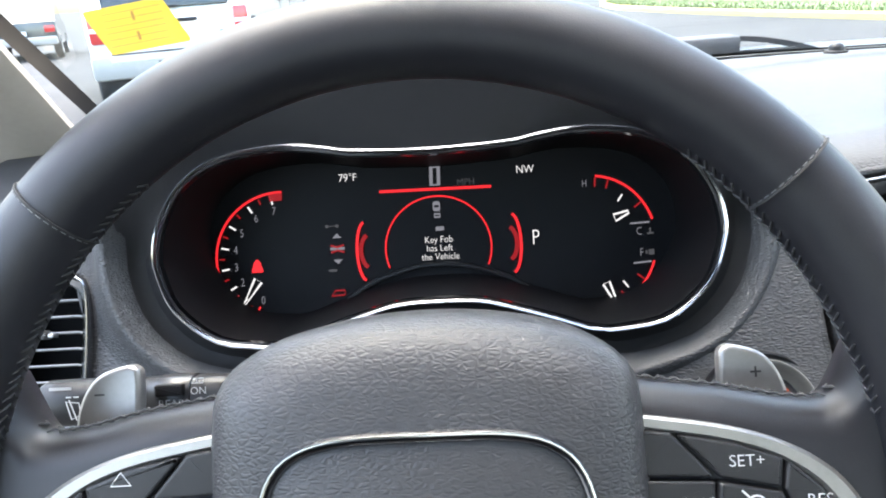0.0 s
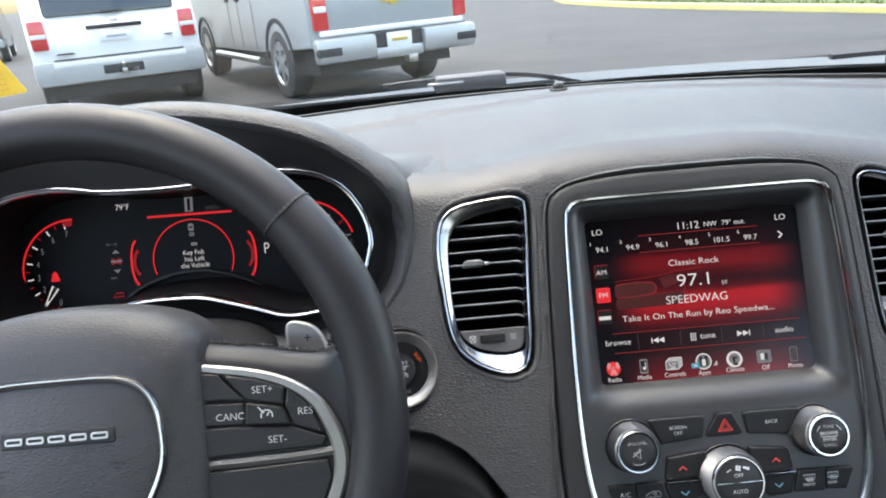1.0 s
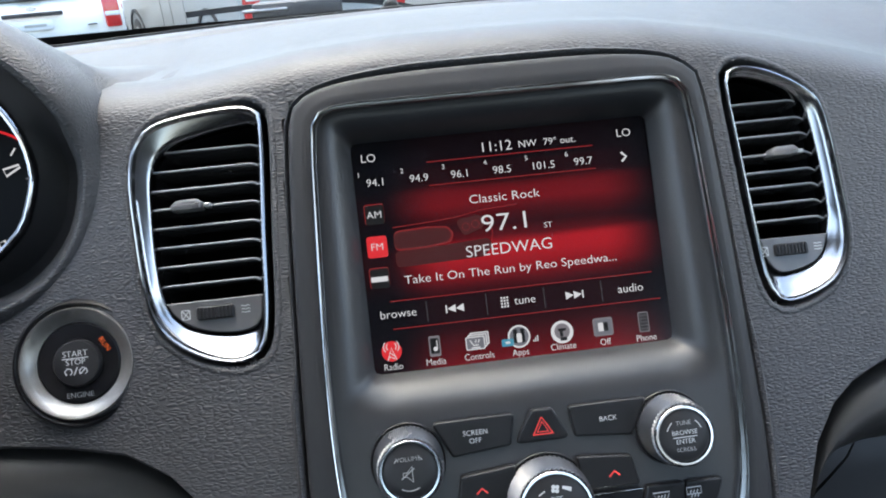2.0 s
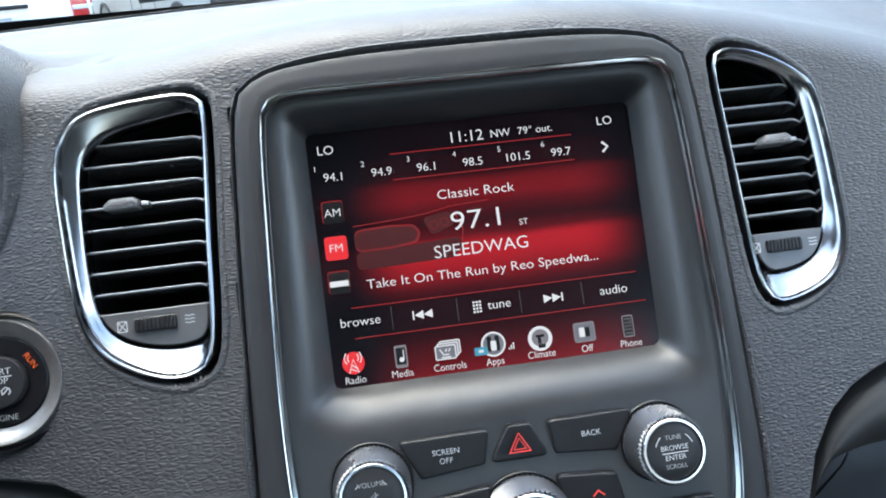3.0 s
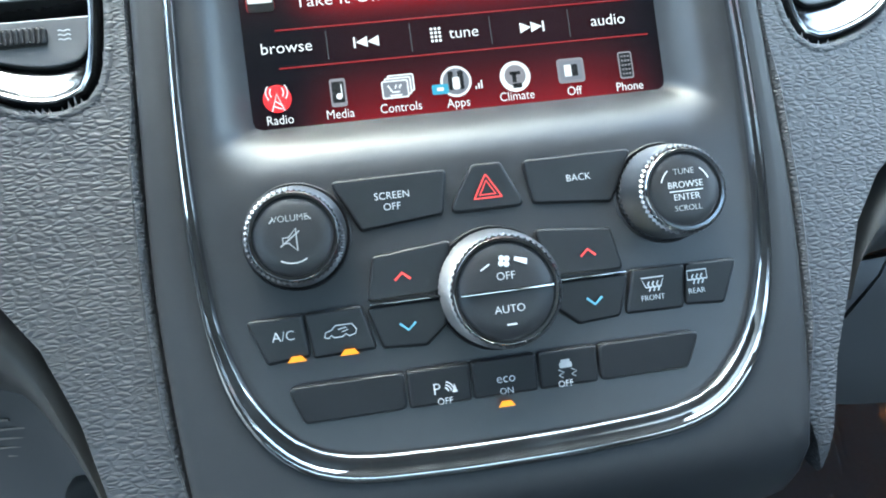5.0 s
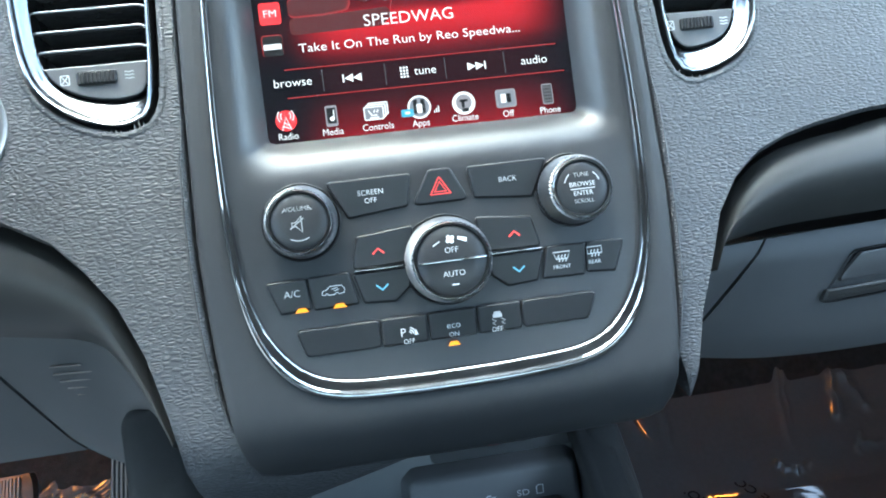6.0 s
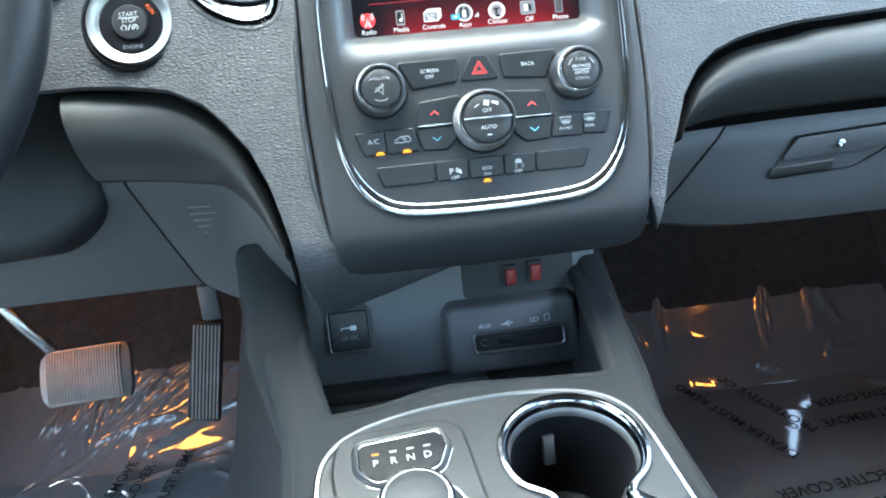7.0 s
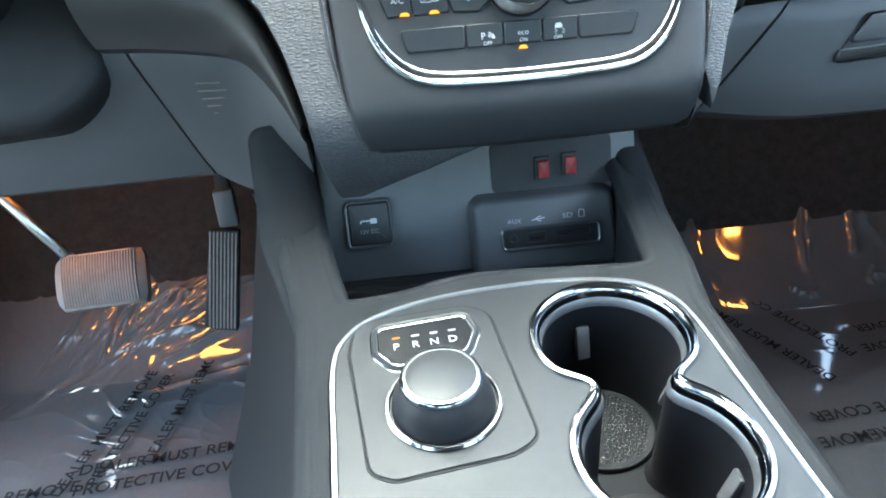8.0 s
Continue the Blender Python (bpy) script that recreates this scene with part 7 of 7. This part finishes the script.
passenger_folds = [(.372, .812, .356, .738, .0053, .0063), (.364, .808, .352, .745, .0037, .0036), (.301, .812, .326, .736, .0045, .0045), (.558, .81, .531, .722, .0053, .0072),
                   (.566, .806, .545, .735, .0037, .0045), (.5, .694, .522, .68, .0045, .0054), (.52, .68, .549, .69, .0045, .0063), (.627, .742, .64, .8, .006, .0081),
                   (.64, .795, .676, .78, .0075, .0072), (.655, .792, .676, .742, .006, .0081), (.626, .692, .648, .718, .0045, .0045), (.64, .7, .69, .7, .0045, .0045),
                   (.655, .638, .7, .629, .0045, .0045)]
floor_mat("passenger's floor mat under printed clear film", .26, .78, -.10, .83, 5.0, passenger_folds, 0.35,
          [(A, .024, .50, .405, 183), (B, .024, .50, .445, 183), (A, .022, .40, .60, 118), (B, .022, .46, .63, 118), (A, .022, .64, .56, 184), (B, .022, .64, .60, 184)])

# footwell lamps under the dashboard
for x, y, size, power in ((-.55, .665, 1.0, 5.5), (.61, .725, .30, 14.0)):
    m = Matrix.Translation((x, y, .9185))
    ob = thing("footwell_lamp", m, "small amber footwell lamp under the dashboard", "lamp", "footwell lamps")
    part("lamp_housing", block(-.055 * size, .055 * size, -.024 * size, .024 * size, 0, .012, .003), matte_black, ob)
    part("lamp_lens", block(-.048 * size, .048 * size, -.019 * size, .019 * size, -.003, .001, .001), glowing("footwell_glow", (1.0, 0.30, 0.04), power), ob, "glowing amber lens")


# ---- outside: wipers, bonnet, car park ----
def wiper(x, turn, label):
    y = screen_foot(x) + .055
    ob = thing("wiper", Matrix.Translation((x, y, 1.302)) @ Matrix.Rotation(radians(turn), 4, "Z"), label, "wiper", "wipers")
    arm = curve_round([Vector(p) for p in [(.22, .01, -.012), (.16, .0, .004), (.10, -.004, .012), (.0, -.006, .012), (-.06, -.006, .010)]], 6, False)
    part("arm", sweep(arm, [(-.006, -.003), (-.006, .003), (.006, .003), (.006, -.003)], closed=False), matte_black, ob)
    part("pivot_cap", block(.01, .11, -.020, .012, -.006, .016, .006), hard_plastic, ob, "grey pivot bracket")
    part("blade", block(-.42, .18, -.010, -.004, -.010, -.002, .002), rubber, ob)
    part("clip", block(.0, .05, -.022, -.016, .006, .010, .002), steel, ob, "bright metal clip")


wiper(-.21, 4, "black windscreen wiper resting at the foot of the windscreen")
wiper(.365, -10, "black windscreen wiper on a grey pivot bracket")

white_paint = material("white_paint", (0.8, 0.8, 0.79), 0.25, coat=0.8)
worn(white_paint, (0.72, 0.70, 0.66), (0.77, 0.75, 0.71), 1.0, (0.22, 0.28), 4.0)
silver_paint = material("silver_paint", (0.36, 0.38, 0.38), 0.35, 0.3, coat=0.6)
worn(silver_paint, (0.34, 0.36, 0.36), (0.37, 0.39, 0.39), 1.0, (0.33, 0.37), 4.0)
dark_paint = material("dark_paint", (0.05, 0.06, 0.06), 0.25, coat=0.8)
red_paint = material("red_paint", (0.3, 0.02, 0.02), 0.25, coat=0.8)
bumper_grey = worn(material("bumper_grey", (0.36, 0.35, 0.33), 0.55), (0.32, 0.31, 0.29), (0.4, 0.39, 0.37), 3.0)
tail_red = worn(material("tail_red", (0.55, 0.012, 0.015), 0.12, coat=1.0), (0.5, 0.01, 0.012), (0.62, 0.02, 0.02), 12.0)
tail_clear = material("tail_clear", (0.75, 0.75, 0.75), 0.15, coat=1.0)
tyre_black = worn(material("tyre_black", (0.025, 0.025, 0.025), 0.85), (0.018, 0.018, 0.018), (0.04, 0.039, 0.038), 9.0)
dark_glass = material("dark_glass", (0.02, 0.025, 0.025), 0.05, spec=0.8)
gold = material("gold", (0.6, 0.42, 0.08), 0.3, 0.6)


def bonnet():
    rings = []
    xs = [-.86 + 1.72 * j / 24 for j in range(25)]
    for i in range(-1, 15):
        t = max(i, 0) / 14
        rings.append([Vector((x, .955 + 1.05 * t - .16 * x * x, 1.294 - (.012 if i < 0 else 0) - .150 * t - .03 * t * t - .03 * x * x)) for x in xs])
    bm = loft(rings, closed=False)
    tagged(part("bonnet", bm, white_paint, None), "white car bonnet beyond the windscreen", "bonnet", kind="structure")
    xs = [-.80 + .05 * i for i in range(33)]
    rows = [[Vector((x, screen_foot(x) + d, z - .015 * (x / .8) ** 2)) for x in xs] for d, z in ((.0, 1.285), (.03, 1.288), (.06, 1.282), (.12, 1.262), (.16, 1.22))]
    tagged(part("cowl", loft(rows, closed=False), matte_black, None), "black plastic cowl under the wipers", "cowl", kind="structure")


bonnet()


def wheel_of(parent, x, y, r, w, side):
    """A road wheel whose outer face looks to that side."""
    m = Matrix.Translation((x, y, r)) @ Matrix.Rotation(radians(90 * side), 4, "Y")
    tyre = part("wheel", lathe([(r * .62, -w), (r * .9, -w), (r * .985, -w * .82), (r, -w * .5), (r, -.3 * w), (r * .985, -.1 * w), (r * .9, 0), (r * .66, .004), (r * .64, -.02)], 36), tyre_black, parent, "black tyre on a silver rim", m=m)
    rim = bmesh.new()
    lathe([(r * .64, -.04), (r * .64, .004), (r * .60, .002), (r * .57, -.03)], 30, bm=rim)
    lathe([(r * .17, -.03), (r * .17, -.004), (r * .08, .002)], 16, bm=rim)
    for k in range(6):
        a = 2 * math.pi * k / 6
        d, s = Vector((math.cos(a), math.sin(a), 0)), Vector((-math.sin(a), math.cos(a), 0))
        q = [d * r * .12 + s * .04, d * r * .60 + s * .028, d * r * .60 - s * .028, d * r * .12 - s * .04]
        loft([[p + Vector((0, 0, -.03)) for p in q], [p + Vector((0, 0, -.008)) for p in q]], cap0=True, cap1=True, bm=rim)
    part("rim", rim, satin_silver, tyre, "silver spoked rim")
    part("hub_shadow", lathe([(r * .60, -.06), (r * .60, -.055)], 24), deep_black, tyre)


def hull(profile, width, mat, parent, name, label=""):
    """A body shell: a side profile of (y, z) carried across the width, with rounded shoulders."""
    rings = []
    cy = sum(p[0] for p in profile) / len(profile)
    cz = sum(p[1] for p in profile) / len(profile)
    for x, k in ((-1, .965), (-.985, .985), (-.95, .996), (-.5, 1.0), (.5, 1.0), (.95, .996), (.985, .985), (1, .965)):
        rings.append([Vector((x * width / 2, cy + (y - cy) * (1 - (1 - k) * .35), cz + (z - cz) * k)) for y, z in profile])
    return part(name, loft(rings, cap0=True, cap1=True), mat, parent, label)


def suv():
    m = Matrix.Translation((-3.75, 8.33, GROUND)) @ Matrix.Rotation(radians(25), 4, "Z")
    ob = thing("suv", m, "white parked sport utility vehicle seen from behind", "car")
    W = 1.84
    prof = [(.06, .52), (.03, .80), (.05, 1.02), (.14, 1.12), (.40, 1.72), (.55, 1.80), (2.6, 1.80), (3.3, 1.15), (4.6, 1.02), (4.75, .7), (4.7, .45), (3.9, .42), (.9, .42), (.3, .46)]
    hull(prof, W, white_paint, ob, "body", "white painted body")
    part("rear_bumper", block(-.93, .93, -.07, .22, .42, .70, .05), bumper_grey, ob, "pale grey rear bumper")
    part("bumper_step", block(-.72, .72, -.075, .0, .615, .685, .01), white_paint, ob)
    part("step_line", block(-.70, .70, -.079, -.05, .695, .712, .003), matte_black, ob)
    part("hitch_recess", block(-.22, .22, -.078, -.04, .50, .60, .01), matte_black, ob)
    part("hitch_bar", block(-.03, .03, -.16, -.04, .49, .55, .008), steel, ob)
    part("hitch_ball", lathe([(.012, 0), (.014, .03), (.026, .045), (.026, .06), (.012, .075)], 16), steel, ob, m=Matrix.Translation((0, -.14, .55)))
    part("rear_window", block(-.70, .70, .0, .03, 0, .50, .03), dark_glass, ob, "dark rear window", m=Matrix.Translation((0, .135, 1.17)) @ Matrix.Rotation(radians(-22), 4, "X"))
    part("wiper_base", block(-.12, .12, -.02, .02, 0, .03, .008), matte_black, ob, m=Matrix.Translation((0, .13, 1.165)))
    part("gate_handle", block(-.30, .30, -.008, .03, 1.00, 1.045, .012), matte_black, ob, "dark strip above the plate")
    part("plate_holder", block(-.17, .17, -.004, .02, .86, .96, .006), tail_clear, ob, "pale number plate")
    part("plate_bar", block(-.11, .11, -.0065, .0, .895, .925, .001), bumper_grey, ob)
    part("name_bar", block(-.66, -.48, -.004, .03, .755, .770, .002), matte_black, ob, "dark name bar")
    part("name_bar", block(.52, .62, -.004, .03, .865, .878, .002), matte_black, ob, "dark name bar")
    part("emblem", prism(ring2(.055, 24, 0, 0, .022), 0, .012, .003), chrome, ob, "plain oval emblem", m=Matrix.Translation((0, .02, 1.085)) @ Matrix.Rotation(radians(90), 4, "X"))
    for s in (-1, 1):
        l = part("tail_light", block(s * .80 - .085, s * .80 + .085, -.012, .12, .82, 1.14, .025), tail_red, ob, "red tail light")
        part("reversing_lens", block(s * .80 - .078, s * .80 + .078, -.017, .05, .945, .995, .008), tail_clear, l, "clear lens")
        for y in (.85, 3.75):
            wheel_of(ob, s * (W / 2 + .01), y, .375, .24, s)
    part("underbody", block(-.80, .80, .1, 4.6, .25, .45), matte_black, ob)


suv()


def pickup():
    m = Matrix.Translation((-.485, 7.96, GROUND)) @ Matrix.Rotation(radians(29), 4, "Z")
    ob = thing("pickup_truck", m, "silver parked pickup truck with chrome bumper seen from behind", "pickup truck")
    W = 2.0
    prof = [(.10, .62), (.08, .95), (.10, 1.34), (2.0, 1.36), (2.06, 1.36), (2.2, 1.90), (4.1, 1.90), (4.6, 1.36), (5.7, 1.28), (5.8, .9), (5.75, .50), (4.9, .46), (2.0, .50), (1.7, .52), (.7, .58)]
    hull(prof, W, silver_paint, ob, "body", "silver painted body")
    part("tailgate", block(-.80, .80, .045, .12, .80, 1.33, .025), silver_paint, ob, "silver tailgate")
    part("gate_foot", block(-.90, .90, .02, .12, .735, .80, .015), white_paint, ob, "pale strip under the tailgate")
    part("gate_handle", block(-.14, .14, .035, .06, 1.18, 1.25, .01), matte_black, ob, "black handle recess")
    part("emblem", prism(corners([(-.13, -.02), (-.045, -.02), (-.05, -.048), (.05, -.048), (.045, -.02), (.13, -.02), (.15, .02), (.05, .02), (.045, .048), (-.045, .048), (-.05, .02), (-.15, .02)][::1], .006, 2), 0, .014, .004), gold, ob, "plain gold emblem", m=Matrix.Translation((0, .046, 1.05)) @ Matrix.Rotation(radians(90), 4, "X"))
    bp = part("rear_bumper", block(-1.0, -.30, -.10, .06, .46, .72, .04), satin_silver, ob, "chrome rear bumper")
    part("bumper_half", block(.30, 1.0, -.10, .06, .46, .72, .04), satin_silver, bp)
    part("bumper_mid", block(-.30, .30, -.06, .06, .44, .56, .02), satin_silver, bp)
    part("plate_recess", block(-.30, .30, -.03, .05, .56, .72, .01), matte_black, bp)
    part("step", block(-1.0, -.72, -.105, .0, .53, .63, .02), matte_black, bp, "black corner step")
    part("step", block(.72, 1.0, -.105, .0, .53, .63, .02), matte_black, bp, "black corner step")
    part("plate", block(-.155, .155, -.05, -.03, .555, .71, .004), tail_clear, ob, "pale number plate")
    part("plate_bar", block(-.10, .10, -.053, -.045, .615, .65, .001), gold, ob)
    part("hitch", block(.10, .22, -.06, .1, .36, .46, .02), steel, ob)
    for s in (-1, 1):
        l = part("tail_light", block(s * .87 - .085, s * .87 + .085, .03, .20, .80, 1.28, .025), tail_red, ob, "tall red tail light")
        part("lens_line", block(s * .87 - .07, s * .87 + .07, .024, .06, .985, 1.05, .008), tail_clear, l, "clear lens")
        for y in (1.20, 4.95):
            wheel_of(ob, s * (W / 2 + .01), y, .41, .27, s)
            o = [Vector((.52 * math.cos(radians(a)), .50 * math.sin(radians(a)))) for a in range(0, 181, 12)]
            part("wheel_arch", loft([up3(o, 0), up3(o, .02), up3([p * .9 for p in o], .02), up3([p * .9 for p in o], -.25)], closed=False), matte_black, ob, "dark wheel arch", m=Matrix.Translation((s * (W / 2 - .005), y, .44)) @ Matrix(((0, 0, s, 0), (1, 0, 0, 0), (0, 1, 0, 0), (0, 0, 0, 1))))
    for y in (2.1, 2.75, 3.25):
        part("door_line", block(-W / 2 - .003, -W / 2 + .01, y, y + .012, .55, 1.34), matte_black, ob)
    for y in (2.62, 3.15):
        part("door_handle", block(-W / 2 - .03, -W / 2, y, y + .14, 1.14, 1.18, .008), matte_black, ob)
    part("side_step", sweep([Vector((-W / 2 - .06, 1.8 + .25 * i, .42)) for i in range(10)], round_sec(.045, 10), closed=False), steel, ob, "tubular side step")
    part("underbody", block(-.85, .85, .3, 5.5, .30, .55), matte_black, ob)
    part("cab_window", block(-W / 2 - .004, -W / 2 + .02, 2.3, 4.0, 1.40, 1.80, .004), dark_glass, ob)


pickup()


def far_car(x, y, turn, paint, label, name="car"):
    m = Matrix.Translation((x, y, GROUND)) @ Matrix.Rotation(radians(turn), 4, "Z")
    ob = thing(name, m, label, "car", "distant parked cars")
    prof = [(.06, .5), (.02, .85), (.06, 1.0), (.5, 1.05), (.9, 1.48), (2.6, 1.5), (3.4, 1.02), (4.4, .92), (4.5, .5), (3.8, .35), (.8, .35)]
    hull(prof, 1.8, paint, ob, "body")
    part("rear_bumper", block(-.88, .88, -.06, .2, .40, .62, .05), bumper_grey, ob)
    part("plate", block(-.17, .17, -.068, .0, .66, .78, .005), tail_clear, ob)
    for s in (-1, 1):
        part("tail_light", block(s * .74 - .13, s * .74 + .13, -.02, .1, .72, .90, .03), tail_red, ob, "red tail light")
        for yy in (.85, 3.5):
            wheel_of(ob, s * .905, yy, .33, .2, s)
    part("window", block(-.66, .66, .0, .03, 0, .42, .02), dark_glass, ob, m=Matrix.Translation((0, .52, 1.06)) @ Matrix.Rotation(radians(-42), 4, "X"))


far_car(-8.6, 28.0, 22, white_paint, "white car parked far across the car park")
far_car(-12.2, 19.0, 26, dark_paint, "dark car parked beyond the white vehicle")
far_car(-14.6, 15.5, 28, red_paint, "red car parked at the edge of the car park")

asphalt = material("asphalt", (0.045, 0.046, 0.046), 0.9, spec=0.25)
worn(asphalt, (0.022, 0.023, 0.024), (0.062, 0.062, 0.060), 0.55, (0.8, 0.95), 7.0)
stippled(asphalt, 90.0, 0.6, 0.006)
tagged(part("ground", loft([[Vector((-1500 + 3000 * i / 12, -1500 + 3000 * j / 12, GROUND)) for i in range(13)] for j in range(13)], closed=False), asphalt, None), "worn grey asphalt of the car park", "ground", kind="structure")

yellow_paint = worn(material("yellow_paint", (0.6, 0.5, 0.16), 0.8), (0.5, 0.44, 0.2), (0.68, 0.56, 0.16), 1.5)
grass_mat = worn(material("grass", (0.08, 0.12, 0.03), 0.9), (0.05, 0.085, 0.02), (0.13, 0.16, 0.05), 1.2, None, 20.0)
verge = curve_round([Vector(p) for p in [(30, -6), (14, 2), (9.7, 9.0), (8.1, 12.8), (6.6, 17.2), (5.5, 21.5), (5.0, 26), (6.2, 31), (12, 36), (40, 38)]], 8, False)


def kerb_and_grass():
    path = [Vector((p.x, p.y, GROUND)) for p in verge]
    tagged(part("kerb", sweep(path, [(-.09, -.1), (-.09, .11), (-.06, .14), (.07, .14), (.09, .12), (.09, -.1)], closed=False), yellow_paint, None), "yellow-painted concrete kerb", "kerb", kind="structure")
    bm = bmesh.new()
    out = [Vector((p.x, p.y)) for p in verge] + [Vector((120, 38)), Vector((120, -6))]
    vs = [bm.verts.new((p.x, p.y, GROUND + .115)) for p in out]
    bmesh.ops.triangle_fill(bm, edges=[bm.edges.new((vs[i - 1], vs[i])) for i in range(len(vs))], use_beauty=True)
    tagged(part("lawn", bm, grass_mat, None), "mown grass verge behind the kerb", "grass", kind="structure")
    rng = random.Random(4)
    co, tri = [], []
    for k in range(9000):
        i = rng.randrange(len(verge) - 1)
        a, b = verge[i], verge[i + 1]
        p = a.lerp(b, rng.random())
        d = (b - a).normalized()
        q = p + Vector((d.y, -d.x)) * (.12 + 2.5 * rng.random() ** 2)
        h, an = .05 + .06 * rng.random(), rng.random() * 6.28
        s = Vector((math.cos(an), math.sin(an))) * .012
        n = len(co)
        co += [(q.x - s.x, q.y - s.y, GROUND + .11), (q.x + s.x, q.y + s.y, GROUND + .11), (q.x + s.y * 2, q.y + s.x * 2, GROUND + .11 + h)]
        tri.append((n, n + 1, n + 2))
    me = bpy.data.meshes.new("grass")
    me.from_pydata(co, [], tri)
    me.materials.append(grass_mat)
    tagged(new("grass", me), "short green grass blades along the kerb", "grass", kind="stuff")


kerb_and_grass()


def bay_lines():
    white_line = worn(material("white_line", (0.5, 0.5, 0.48), 0.8), (0.3, 0.3, 0.29), (0.62, 0.62, 0.6), 6.0)
    for x, y in ((-7.9, 9.5), (-5.9, 15.5)):
        o = [Vector((-.05, 0)), Vector((.05, 0)), Vector((.05, 5.2)), Vector((-.05, 5.2))]
        tagged(part("marking", loft([up3(o, 0), up3(o, .004)], cap1=True), white_line, None, m=Matrix.Translation((x, y, GROUND + .001)) @ Matrix.Rotation(radians(24), 4, "Z")), "worn white parking bay line", "marking", kind="structure")


bay_lines()


def sticker():
    p = [Vector(q) for q in ((-.768, .718, 1.392), (-.690, .718, 1.4005), (-.668, .718, 1.3605), (-.747, .718, 1.352))]
    u = (p[1] - p[0]).normalized()
    m = axes((p[0] + p[1] + p[2] + p[3]) / 4, u, p[0] - p[3])
    ob = thing("sticker", m, "yellow printed paper tag inside the windscreen", "paper tag")
    inv = m.inverted()
    o = corners([(inv @ q).xy for q in p[::-1]], .003, 3)
    if area2(o) < 0:
        o = o[::-1]
    paper = material("yellow_paper", (0.6, 0.38, 0.006), 0.7)
    worn(paper, (0.56, 0.35, 0.005), (0.64, 0.41, 0.008), 30.0)
    s = part("paper", loft([up3(o, -.0003), up3(o, .0003)], cap0=True, cap1=True), paper, ob, smooth=False)
    ink = material("tag_ink", (0.30, 0.15, 0.004), 0.7)
    lines = []
    for v in (.009, -.008):
        lines.append([(-.030, v - .006), (.028, v - .006), (.028, v + .006), (-.030, v + .006), (-.030, v - .006)])
        lines.append([(-.030, v), (.028, v)])
    marks("ruled_box", s, ink, .0003, lines, .0006, "dark ruled boxes")
    fill("bar", s, ink, .0003, [box2(.003, .008, .0003, .0, .010), box2(.003, .008, .0003, .0, -.008)], "dark bar")


sticker()
settle_writing()
